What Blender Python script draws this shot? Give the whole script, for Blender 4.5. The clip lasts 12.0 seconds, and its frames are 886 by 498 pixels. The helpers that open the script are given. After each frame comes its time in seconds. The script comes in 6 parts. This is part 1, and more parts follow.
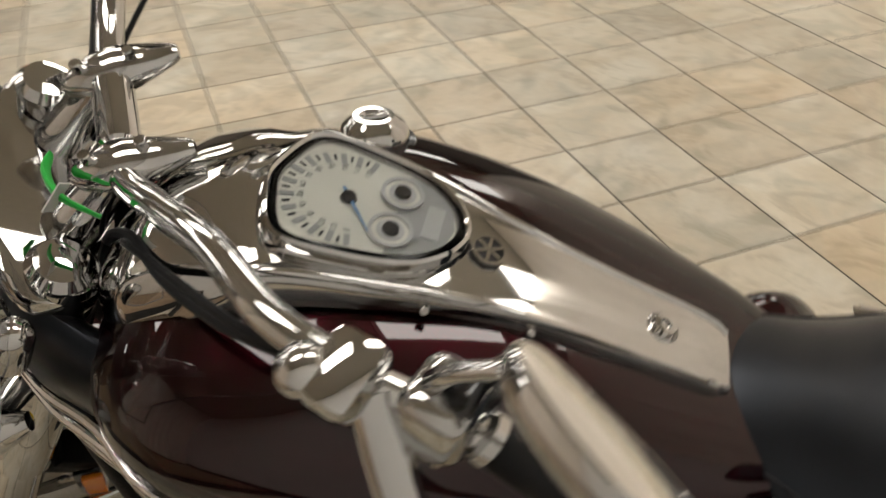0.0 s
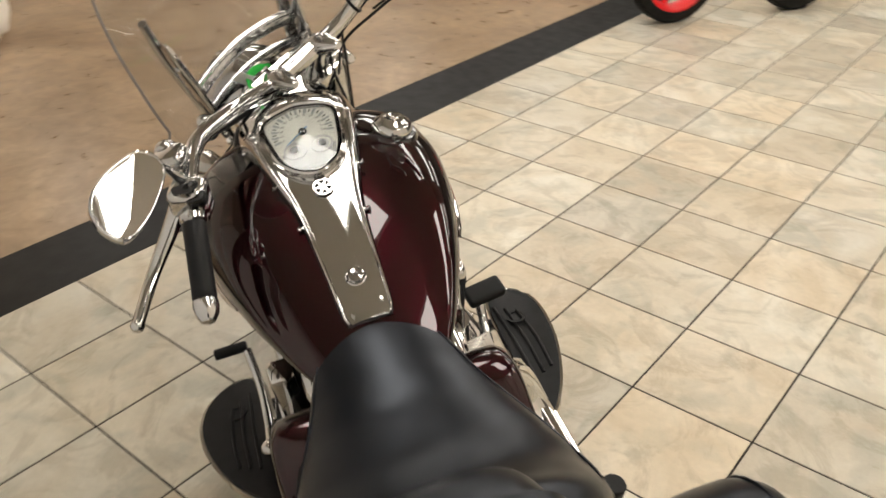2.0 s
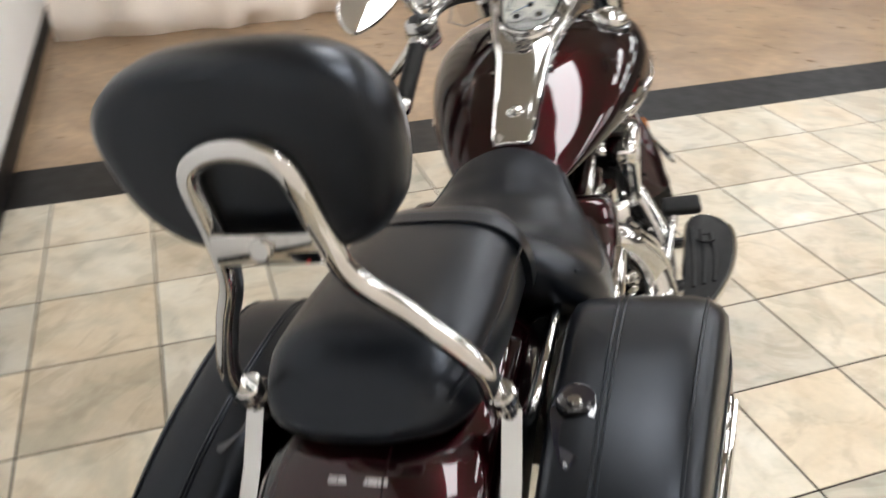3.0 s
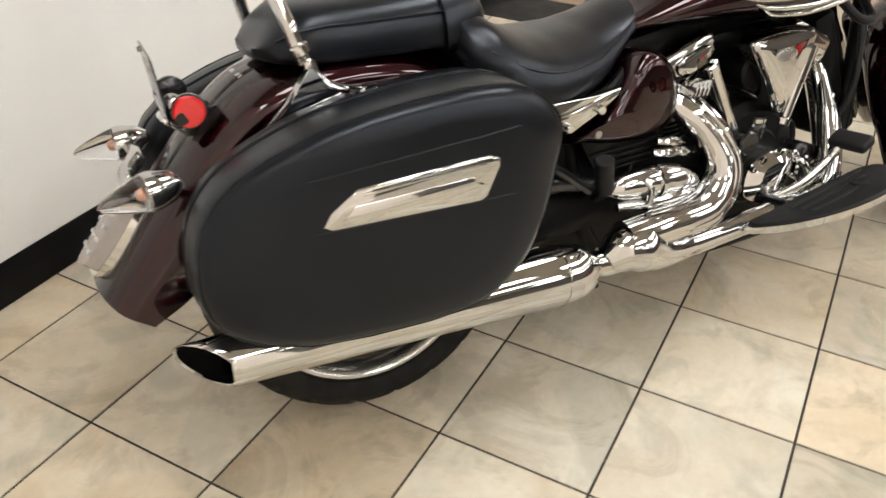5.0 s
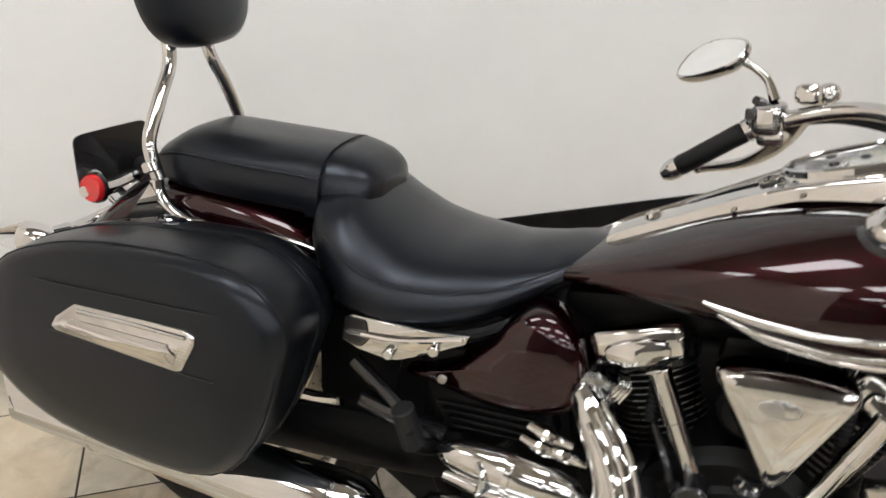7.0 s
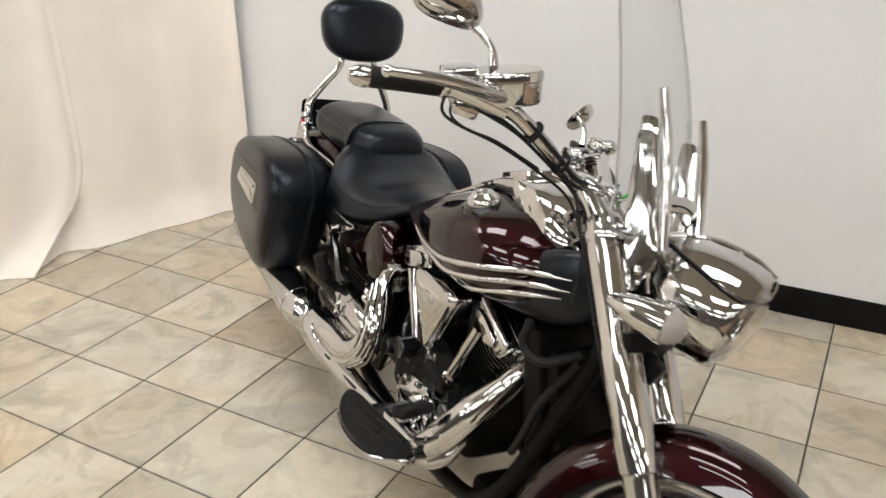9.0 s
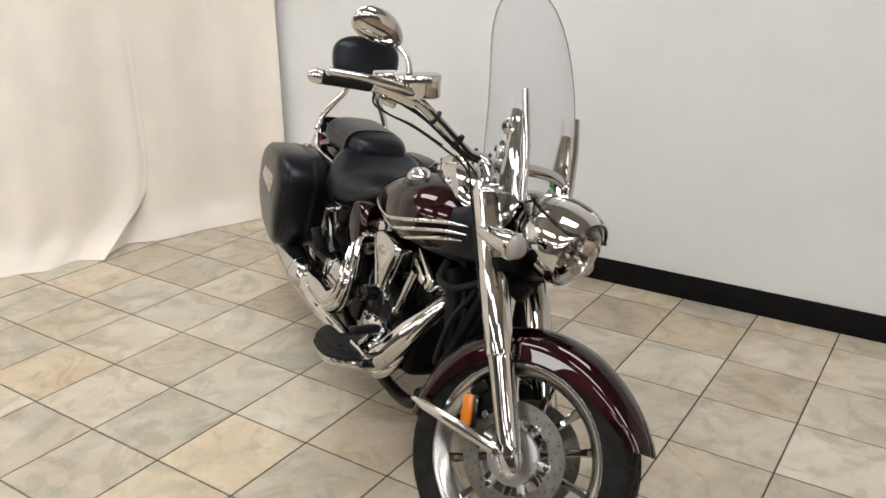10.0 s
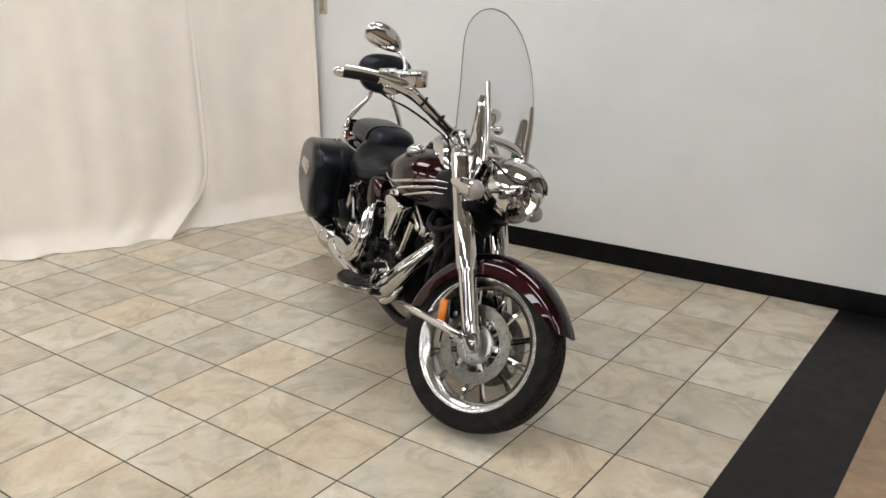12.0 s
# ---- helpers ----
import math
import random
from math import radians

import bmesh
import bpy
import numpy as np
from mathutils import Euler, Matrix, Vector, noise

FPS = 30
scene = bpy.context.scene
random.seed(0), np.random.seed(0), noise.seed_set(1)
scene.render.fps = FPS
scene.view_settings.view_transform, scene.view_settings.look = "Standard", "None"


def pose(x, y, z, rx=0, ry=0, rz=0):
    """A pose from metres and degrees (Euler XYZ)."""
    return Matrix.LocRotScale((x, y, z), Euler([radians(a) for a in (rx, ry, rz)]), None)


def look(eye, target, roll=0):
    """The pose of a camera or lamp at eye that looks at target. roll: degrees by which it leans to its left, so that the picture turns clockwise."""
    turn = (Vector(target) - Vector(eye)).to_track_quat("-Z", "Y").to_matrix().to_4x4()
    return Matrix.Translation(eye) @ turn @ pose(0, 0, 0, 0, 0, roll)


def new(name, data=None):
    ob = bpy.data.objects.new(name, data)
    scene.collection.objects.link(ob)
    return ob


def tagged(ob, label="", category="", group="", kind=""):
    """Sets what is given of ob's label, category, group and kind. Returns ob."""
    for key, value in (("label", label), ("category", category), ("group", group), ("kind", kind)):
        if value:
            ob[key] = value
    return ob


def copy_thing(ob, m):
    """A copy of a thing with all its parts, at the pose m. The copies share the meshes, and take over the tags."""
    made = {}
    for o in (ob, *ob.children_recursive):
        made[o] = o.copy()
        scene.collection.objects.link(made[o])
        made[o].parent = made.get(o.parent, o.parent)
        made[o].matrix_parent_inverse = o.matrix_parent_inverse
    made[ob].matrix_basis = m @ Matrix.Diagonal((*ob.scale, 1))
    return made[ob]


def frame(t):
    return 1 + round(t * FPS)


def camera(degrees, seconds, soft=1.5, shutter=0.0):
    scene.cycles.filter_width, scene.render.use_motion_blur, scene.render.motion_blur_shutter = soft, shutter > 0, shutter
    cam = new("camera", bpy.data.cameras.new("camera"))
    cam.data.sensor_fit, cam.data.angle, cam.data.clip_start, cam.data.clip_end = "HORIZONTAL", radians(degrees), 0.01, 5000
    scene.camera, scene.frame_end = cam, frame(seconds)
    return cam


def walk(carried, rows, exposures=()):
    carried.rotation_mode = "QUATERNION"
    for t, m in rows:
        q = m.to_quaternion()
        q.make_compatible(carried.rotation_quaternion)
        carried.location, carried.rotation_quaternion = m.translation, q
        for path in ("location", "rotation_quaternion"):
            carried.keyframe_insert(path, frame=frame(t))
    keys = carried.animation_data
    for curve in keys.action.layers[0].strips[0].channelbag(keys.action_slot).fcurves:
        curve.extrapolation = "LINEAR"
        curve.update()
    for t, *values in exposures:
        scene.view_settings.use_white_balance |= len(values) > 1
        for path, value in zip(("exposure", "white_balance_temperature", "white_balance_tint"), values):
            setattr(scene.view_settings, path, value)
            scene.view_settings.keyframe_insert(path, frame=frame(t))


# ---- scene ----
cam = camera(56.0, 12.0, soft=1.5, shutter=0.4)
PATH = [
    (0, (-0.844, -0.607, 1.295), (-1.379, -2.139, 0.126), -2.8),
    (0.5, (-1.139, -0.489, 1.387), (-1.086, -2.127, 0.241), -2.3),
    (1, (-1.398, -0.365, 1.440), (-0.903, -1.939, 0.310), -1.3),
    (1.5, (-1.682, -0.313, 1.495), (-0.919, -1.799, 0.395), -0.4),
    (2, (-2.017, -0.339, 1.492), (-0.934, -1.653, 0.443), -0.5),
    (2.5, (-2.336, -0.390, 1.432), (-0.946, -1.391, 0.399), -0.1),
    (3, (-2.606, -0.479, 1.358), (-0.972, -1.026, 0.342), -0.2),
    (3.5, (-2.888, -0.705, 1.269), (-1.157, -0.677, 0.267), -0.1),
    (3.7, (-2.985, -0.797, 1.265), (-1.280, -0.589, 0.240), 0.5),
    (4.1, (-3.126, -1.018, 1.271), (-1.507, -0.541, 0.198), 1.1),
    (4.5, (-3.152, -1.273, 1.289), (-1.616, -0.647, 0.172), 0.8),
    (4.9, (-3.074, -1.513, 1.314), (-1.614, -0.773, 0.165), 0.5),
    (5.3, (-2.900, -1.690, 1.341), (-1.539, -0.800, 0.177), 0.2),
    (5.5, (-2.792, -1.757, 1.346), (-1.491, -0.774, 0.188), 0.2),
    (6, (-2.490, -1.972, 1.360), (-1.416, -0.716, 0.233), -0.1),
    (6.5, (-2.162, -2.081, 1.364), (-1.387, -0.590, 0.280), -0.5),
    (6.7, (-2.033, -2.097, 1.373), (-1.390, -0.517, 0.330), -0.5),
    (7.1, (-1.759, -2.179, 1.403), (-1.431, -0.471, 0.418), -0.4),
    (7.5, (-1.441, -2.335, 1.438), (-1.487, -0.578, 0.485), -0.6),
    (7.9, (-1.108, -2.507, 1.471), (-1.497, -0.779, 0.543), -1.0),
    (8.3, (-0.790, -2.641, 1.498), (-1.422, -0.970, 0.600), -0.9),
    (8.5, (-0.635, -2.691, 1.504), (-1.361, -1.045, 0.629), -0.8),
    (9, (-0.309, -2.907, 1.526), (-1.183, -1.305, 0.707), -0.4),
    (9.5, (0.034, -3.119, 1.530), (-0.931, -1.538, 0.776), -0.0),
    (10, (0.342, -3.348, 1.547), (-0.690, -1.785, 0.846), -0.3),
    (10.5, (0.547, -3.597, 1.527), (-0.537, -2.046, 0.881), -0.4),
    (11, (0.728, -3.775, 1.532), (-0.384, -2.235, 0.906), -0.5),
    (11.5, (0.889, -3.904, 1.515), (-0.229, -2.364, 0.899), -0.5),
    (12, (0.992, -3.974, 1.528), (-0.134, -2.440, 0.913), -0.5),
]
walk(cam, [(t, look(eye, target, roll)) for t, eye, target, roll in PATH],
     exposures=[(0.0, -0.7, 6500, 10), (0.5, -0.9, 6800, 10), (1.0, -0.55, 6750, 10), (1.5, -0.4, 6650, 10), (2.0, -0.3, 6550, 10), (2.5, -0.2, 6250, 10),
                (3.0, 0.12, 5900, 10), (3.5, 0.32, 5700, 10), (5.5, 0.12, 6250, 10), (6.0, 0.08, 6100, 10), (6.7, 0.0, 5900, 10), (8.5, -0.12, 6000, 10), (9.5, -0.2, 6000, 10), (12.0, -0.43, 5920, 10)])

# ---------------------------------------------------------------- world and light
world = bpy.data.worlds.new("showroom_air")
scene.world = world
world.use_nodes = True
world.node_tree.nodes["Background"].inputs[0].default_value = (1.0, 0.95, 0.88, 1)
world.node_tree.nodes["Background"].inputs[1].default_value = 0.05


# ---------------------------------------------------------------- materials
def mat(name, color=(0.8, 0.8, 0.8), rough=0.5, metal=0.0, coat=0.0, coat_rough=0.03, noise_scale=0.0, vary=0.0,
        bump=0.0, bump_scale=200.0, rough_vary=0.0, spec=0.5, second=None, second_scale=3.0, transmission=0.0, ior=1.45):
    m = bpy.data.materials.new(name)
    m.use_nodes = True
    nt = m.node_tree
    b = nt.nodes["Principled BSDF"]
    b.inputs["Base Color"].default_value = (*color, 1)
    b.inputs["Roughness"].default_value = rough
    b.inputs["Metallic"].default_value = metal
    b.inputs["Coat Weight"].default_value = coat
    b.inputs["Coat Roughness"].default_value = coat_rough
    b.inputs["Specular IOR Level"].default_value = spec
    b.inputs["Transmission Weight"].default_value = transmission
    b.inputs["IOR"].default_value = ior
    tex = nt.nodes.new("ShaderNodeTexCoord")
    if second or vary:
        n1 = nt.nodes.new("ShaderNodeTexNoise")
        n1.inputs["Scale"].default_value = noise_scale or second_scale
        n1.inputs["Detail"].default_value = 6
        nt.links.new(tex.outputs["Object"], n1.inputs["Vector"])
        ramp = nt.nodes.new("ShaderNodeValToRGB")
        lo = second or tuple(c * (1 - vary) for c in color)
        hi = color if second else tuple(min(1, c * (1 + vary)) for c in color)
        ramp.color_ramp.elements[0].position, ramp.color_ramp.elements[1].position = 0.35, 0.65
        ramp.color_ramp.elements[0].color, ramp.color_ramp.elements[1].color = (*lo, 1), (*hi, 1)
        nt.links.new(n1.outputs["Fac"], ramp.inputs["Fac"])
        nt.links.new(ramp.outputs["Color"], b.inputs["Base Color"])
    if rough_vary:
        n2 = nt.nodes.new("ShaderNodeTexNoise")
        n2.inputs["Scale"].default_value = 14
        n2.inputs["Detail"].default_value = 5
        nt.links.new(tex.outputs["Object"], n2.inputs["Vector"])
        mr = nt.nodes.new("ShaderNodeMapRange")
        mr.inputs["To Min"].default_value, mr.inputs["To Max"].default_value = max(0.0, rough - rough_vary), rough + rough_vary
        nt.links.new(n2.outputs["Fac"], mr.inputs["Value"])
        nt.links.new(mr.outputs["Result"], b.inputs["Roughness"])
    if bump:
        n3 = nt.nodes.new("ShaderNodeTexNoise")
        n3.inputs["Scale"].default_value = bump_scale
        n3.inputs["Detail"].default_value = 4
        nt.links.new(tex.outputs["Object"], n3.inputs["Vector"])
        bn = nt.nodes.new("ShaderNodeBump")
        bn.inputs["Strength"].default_value = bump
        bn.inputs["Distance"].default_value = 0.002
        nt.links.new(n3.outputs["Fac"], bn.inputs["Height"])
        nt.links.new(bn.outputs["Normal"], b.inputs["Normal"])
    return m


def glow(name, color, strength):
    m = bpy.data.materials.new(name)
    m.use_nodes = True
    nt = m.node_tree
    nt.nodes.remove(nt.nodes["Principled BSDF"])
    e = nt.nodes.new("ShaderNodeEmission")
    e.inputs[0].default_value, e.inputs[1].default_value = (*color, 1), strength
    nt.links.new(e.outputs[0], nt.nodes["Material Output"].inputs[0])
    return m


def tile_material():
    """Glazed porcelain with cloudy stone figure; each tile shifts in tone and figure by its own random number."""
    m = mat("beige_stone_tile", rough=0.34, spec=0.4)
    nt = m.node_tree
    b = nt.nodes["Principled BSDF"]
    info, tex = nt.nodes.new("ShaderNodeObjectInfo"), nt.nodes.new("ShaderNodeTexCoord")
    shift = nt.nodes.new("ShaderNodeVectorMath")
    shift.operation = "MULTIPLY_ADD"
    comb = nt.nodes.new("ShaderNodeCombineXYZ")
    scale = nt.nodes.new("ShaderNodeMath")
    scale.operation, scale.inputs[1].default_value = "MULTIPLY", 40
    nt.links.new(info.outputs["Random"], scale.inputs[0])
    for n in range(3):
        nt.links.new(scale.outputs[0], comb.inputs[n])
    geo = nt.nodes.new("ShaderNodeNewGeometry")
    shift.inputs[1].default_value = (1, 1, 1)
    nt.links.new(geo.outputs["Position"], shift.inputs[0])
    nt.links.new(comb.outputs[0], shift.inputs[2])
    big, fine, vein = (nt.nodes.new("ShaderNodeTexNoise") for _ in range(3))
    for n, s, d, rough in ((big, 3.0, 6, 0.52), (fine, 45, 5, 0.6), (vein, 4.0, 8, 0.62)):
        n.inputs["Scale"].default_value, n.inputs["Detail"].default_value, n.inputs["Roughness"].default_value = s, d, rough
        nt.links.new(shift.outputs[0], n.inputs["Vector"])
    big.inputs["Distortion"].default_value = 1.2
    vein.inputs["Distortion"].default_value = 2.0
    ramp = nt.nodes.new("ShaderNodeValToRGB")
    el = ramp.color_ramp.elements
    el[0].position, el[0].color = 0.33, (0.535, 0.468, 0.360, 1)
    el[1].position, el[1].color = 0.68, (0.650, 0.612, 0.525, 1)
    mid = el.new(0.5)
    mid.color = (0.60, 0.543, 0.44, 1)
    nt.links.new(big.outputs["Fac"], ramp.inputs["Fac"])
    cloud = nt.nodes.new("ShaderNodeTexNoise")
    cloud.inputs["Scale"].default_value, cloud.inputs["Detail"].default_value, cloud.inputs["Distortion"].default_value = 4.5, 5, 1.2
    nt.links.new(shift.outputs[0], cloud.inputs["Vector"])
    fade = nt.nodes.new("ShaderNodeMapRange")
    fade.inputs["From Min"].default_value, fade.inputs["From Max"].default_value = 0.50, 0.66
    fade.inputs["To Max"].default_value = 0.72
    nt.links.new(cloud.outputs["Fac"], fade.inputs["Value"])
    cool = nt.nodes.new("ShaderNodeMix")
    cool.data_type = "RGBA"
    cool.inputs["B"].default_value = (0.44, 0.42, 0.345, 1)
    nt.links.new(fade.outputs["Result"], cool.inputs["Factor"])
    pick = nt.nodes.new("ShaderNodeMath")
    pick.operation, pick.inputs[1].default_value = "MULTIPLY", 17.31
    nt.links.new(info.outputs["Random"], pick.inputs[0])
    part_of = nt.nodes.new("ShaderNodeMath")
    part_of.operation = "FRACT"
    nt.links.new(pick.outputs[0], part_of.inputs[0])
    hue = nt.nodes.new("ShaderNodeMapRange")
    hue.inputs["From Min"].default_value, hue.inputs["From Max"].default_value = 0.45, 1.0
    hue.inputs["To Max"].default_value = 0.50
    nt.links.new(part_of.outputs[0], hue.inputs["Value"])
    warm = nt.nodes.new("ShaderNodeMix")
    warm.data_type, warm.blend_type = "RGBA", "MULTIPLY"
    warm.inputs["B"].default_value = (1.0, 0.87, 0.72, 1)
    nt.links.new(hue.outputs["Result"], warm.inputs["Factor"])
    vr = nt.nodes.new("ShaderNodeValToRGB")
    ve = vr.color_ramp.elements
    ve[0].position, ve[0].color = 0.40, (0.80, 0.785, 0.76, 1)
    ve[1].position, ve[1].color = 0.5, (1, 1, 1, 1)
    nt.links.new(vein.outputs["Fac"], vr.inputs["Fac"])
    mul = nt.nodes.new("ShaderNodeMix")
    mul.data_type, mul.blend_type = "RGBA", "MULTIPLY"
    mul.inputs["Factor"].default_value = 0.8
    nt.links.new(ramp.outputs["Color"], cool.inputs["A"])
    nt.links.new(cool.outputs["Result"], warm.inputs["A"])
    nt.links.new(warm.outputs["Result"], mul.inputs["A"])
    nt.links.new(vr.outputs["Color"], mul.inputs["B"])
    speck = nt.nodes.new("ShaderNodeMapRange")
    speck.inputs["From Min"].default_value, speck.inputs["From Max"].default_value = 0.3, 0.7
    speck.inputs["To Min"].default_value, speck.inputs["To Max"].default_value = 0.95, 1.04
    nt.links.new(fine.outputs["Fac"], speck.inputs["Value"])
    grain = nt.nodes.new("ShaderNodeMix")
    grain.data_type, grain.blend_type = "RGBA", "MULTIPLY"
    grain.inputs["Factor"].default_value = 1.0
    nt.links.new(mul.outputs["Result"], grain.inputs["A"])
    nt.links.new(speck.outputs["Result"], grain.inputs["B"])
    hsv = nt.nodes.new("ShaderNodeHueSaturation")
    hsv.inputs["Saturation"].default_value = 1.05
    tone = nt.nodes.new("ShaderNodeMapRange")
    tone.inputs["To Min"].default_value, tone.inputs["To Max"].default_value = 0.86, 1.12
    nt.links.new(info.outputs["Random"], tone.inputs["Value"])
    nt.links.new(tone.outputs["Result"], hsv.inputs["Value"])
    nt.links.new(grain.outputs["Result"], hsv.inputs["Color"])
    nt.links.new(hsv.outputs["Color"], b.inputs["Base Color"])
    mr = nt.nodes.new("ShaderNodeMapRange")
    mr.inputs["To Min"].default_value, mr.inputs["To Max"].default_value = 0.22, 0.42
    nt.links.new(fine.outputs["Fac"], mr.inputs["Value"])
    nt.links.new(mr.outputs["Result"], b.inputs["Roughness"])
    bn = nt.nodes.new("ShaderNodeBump")
    bn.inputs["Strength"].default_value, bn.inputs["Distance"].default_value = 0.15, 0.002
    nt.links.new(big.outputs["Fac"], bn.inputs["Height"])
    nt.links.new(bn.outputs["Normal"], b.inputs["Normal"])
    return m


def concrete_material():
    """Brown stained and sealed concrete with cloudy mottling and scuffs."""
    m = mat("stained_concrete", rough=0.3, spec=0.5)
    nt = m.node_tree
    b = nt.nodes["Principled BSDF"]
    tex = nt.nodes.new("ShaderNodeTexCoord")
    n1, n2 = nt.nodes.new("ShaderNodeTexNoise"), nt.nodes.new("ShaderNodeTexNoise")
    for n, s in ((n1, 1.6), (n2, 11)):
        n.inputs["Scale"].default_value, n.inputs["Detail"].default_value = s, 8
        n.inputs["Roughness"].default_value, n.inputs["Distortion"].default_value = 0.65, 0.8
        nt.links.new(tex.outputs["Object"], n.inputs["Vector"])
    r1, r2 = nt.nodes.new("ShaderNodeValToRGB"), nt.nodes.new("ShaderNodeValToRGB")
    for r, lo, hi in ((r1, (0.25, 0.165, 0.095), (0.44, 0.315, 0.20)), (r2, (0.7, 0.7, 0.7), (1.1, 1.1, 1.1))):
        r.color_ramp.elements[0].position, r.color_ramp.elements[1].position = 0.3, 0.68
        r.color_ramp.elements[0].color, r.color_ramp.elements[1].color = (*lo, 1), (*hi, 1)
    nt.links.new(n1.outputs["Fac"], r1.inputs["Fac"])
    nt.links.new(n2.outputs["Fac"], r2.inputs["Fac"])
    mul = nt.nodes.new("ShaderNodeMix")
    mul.data_type, mul.blend_type = "RGBA", "MULTIPLY"
    mul.inputs["Factor"].default_value = 1.0
    nt.links.new(r1.outputs["Color"], mul.inputs["A"])
    nt.links.new(r2.outputs["Color"], mul.inputs["B"])
    nt.links.new(mul.outputs["Result"], b.inputs["Base Color"])
    mr = nt.nodes.new("ShaderNodeMapRange")
    mr.inputs["To Min"].default_value, mr.inputs["To Max"].default_value = 0.18, 0.45
    nt.links.new(n2.outputs["Fac"], mr.inputs["Value"])
    nt.links.new(mr.outputs["Result"], b.inputs["Roughness"])
    return m


TILE, CONCRETE = tile_material(), concrete_material()
GROUT = mat("grey_grout", (0.042, 0.034, 0.027), 0.9, vary=0.25, noise_scale=30)
SLATE = mat("charcoal_slate_tile", (0.0095, 0.009, 0.0088), 0.42, spec=0.2, vary=0.3, noise_scale=9, rough_vary=0.12, bump=0.1, bump_scale=60)
WALL_PAINT = mat("white_wall_paint", (0.832, 0.836, 0.832), 0.55, vary=0.025, noise_scale=2.5, bump=0.12, bump_scale=350)
# dark tone chosen for the unseen walls so that chrome reflects less light
UNSEEN_DARK = mat("unseen_darkened_wall", (0.15, 0.135, 0.12), 0.6, vary=0.06, noise_scale=2, bump=0.12, bump_scale=350)
def scuffed(m, color):
    """Adds a few small brownish scuffs to a paint."""
    nt = m.node_tree
    b = nt.nodes["Principled BSDF"]
    tex, n = nt.nodes.new("ShaderNodeTexCoord"), nt.nodes.new("ShaderNodeTexNoise")
    n.inputs["Scale"].default_value, n.inputs["Detail"].default_value, n.inputs["Roughness"].default_value = 5.0, 3, 0.5
    nt.links.new(tex.outputs["Object"], n.inputs["Vector"])
    step = nt.nodes.new("ShaderNodeMapRange")
    step.inputs["From Min"].default_value, step.inputs["From Max"].default_value, step.inputs["To Max"].default_value = 0.745, 0.79, 0.4
    nt.links.new(n.outputs["Fac"], step.inputs["Value"])
    mix = nt.nodes.new("ShaderNodeMix")
    mix.data_type = "RGBA"
    mix.inputs["B"].default_value = (*color, 1)
    nt.links.new(b.inputs["Base Color"].links[0].from_socket, mix.inputs["A"])
    nt.links.new(step.outputs["Result"], mix.inputs["Factor"])
    nt.links.new(mix.outputs["Result"], b.inputs["Base Color"])


scuffed(WALL_PAINT, (0.42, 0.36, 0.29))
COVE = mat("black_rubber_cove_base", (0.006, 0.006, 0.0065), 0.5, spec=0.15, vary=0.3, noise_scale=12, rough_vary=0.1)
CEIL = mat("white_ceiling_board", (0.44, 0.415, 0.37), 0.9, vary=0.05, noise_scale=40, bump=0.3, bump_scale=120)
CLOTH = mat("white_curtain_cloth", (0.955, 0.885, 0.805), 0.9, vary=0.03, noise_scale=4, bump=0.25, bump_scale=900)
FLUOR = glow("fluorescent_diffuser", (1.0, 0.955, 0.88), 14.1)
WHITE_METAL = mat("white_enamel_frame", (0.75, 0.75, 0.73), 0.4)


# ---------------------------------------------------------------- builders
def mesh_ob(name, bm, material, smooth=True, sharp=40):
    me = bpy.data.meshes.new(name)
    bmesh.ops.recalc_face_normals(bm, faces=bm.faces)
    bm.to_mesh(me)
    bm.free()
    me.materials.append(material)
    if smooth:
        me.shade_smooth()
        me.set_sharp_from_angle(angle=radians(sharp))
    return new(name, me)


def box_bm(x0, x1, y0, y1, z0, z1, bevel=0.0, seg=2):
    bm = bmesh.new()
    bmesh.ops.create_cube(bm, size=1)
    bmesh.ops.scale(bm, vec=(x1 - x0, y1 - y0, z1 - z0), verts=bm.verts)
    bmesh.ops.translate(bm, vec=((x0 + x1) / 2, (y0 + y1) / 2, (z0 + z1) / 2), verts=bm.verts)
    if bevel:
        bmesh.ops.bevel(bm, geom=bm.edges[:], offset=bevel, segments=seg, affect="EDGES", profile=0.5)
    return bm


def setting(name, bm, material, label, category):
    return tagged(mesh_ob(name, bm, material), label, category, kind="structure")


# ---------------------------------------------------------------- room
T = 0.33                         # tile pitch
WALL_Y = 0.16                    # face of the long wall
STRIPE_X0, STRIPE_X1 = 0.328, 0.655
X_MIN, X_MAX, Y_MIN = -5.3, 8.0, -11.5
CEILING = 3.2

floor = setting("floor", box_bm(X_MIN, STRIPE_X0, Y_MIN, WALL_Y, -0.12, -0.002), GROUT, "beige stone-look tiles with dark grout", "floor")
floor_showroom = setting("floor_showroom", box_bm(STRIPE_X1, X_MAX, Y_MIN, WALL_Y, -0.12, -0.001), CONCRETE, "brown stained and sealed concrete floor with sawn joints", "floor")
floor_border = setting("floor_border", box_bm(STRIPE_X0, STRIPE_X1, Y_MIN, WALL_Y, -0.12, 0.0), SLATE, "charcoal border band between tile and concrete", "floor")
wall_north = setting("wall_north", box_bm(X_MIN, X_MAX, WALL_Y, WALL_Y + 0.15, -0.12, CEILING), WALL_PAINT, "plain white painted wall with faint scuffs", "wall")
# three unseen walls close the room, kept dark to deepen the reflections
wall_south = setting("wall_south", box_bm(X_MIN, X_MAX, Y_MIN - 0.15, Y_MIN, -0.12, CEILING), UNSEEN_DARK, "unseen closing wall, darkened grey-brown to deepen reflections", "wall")
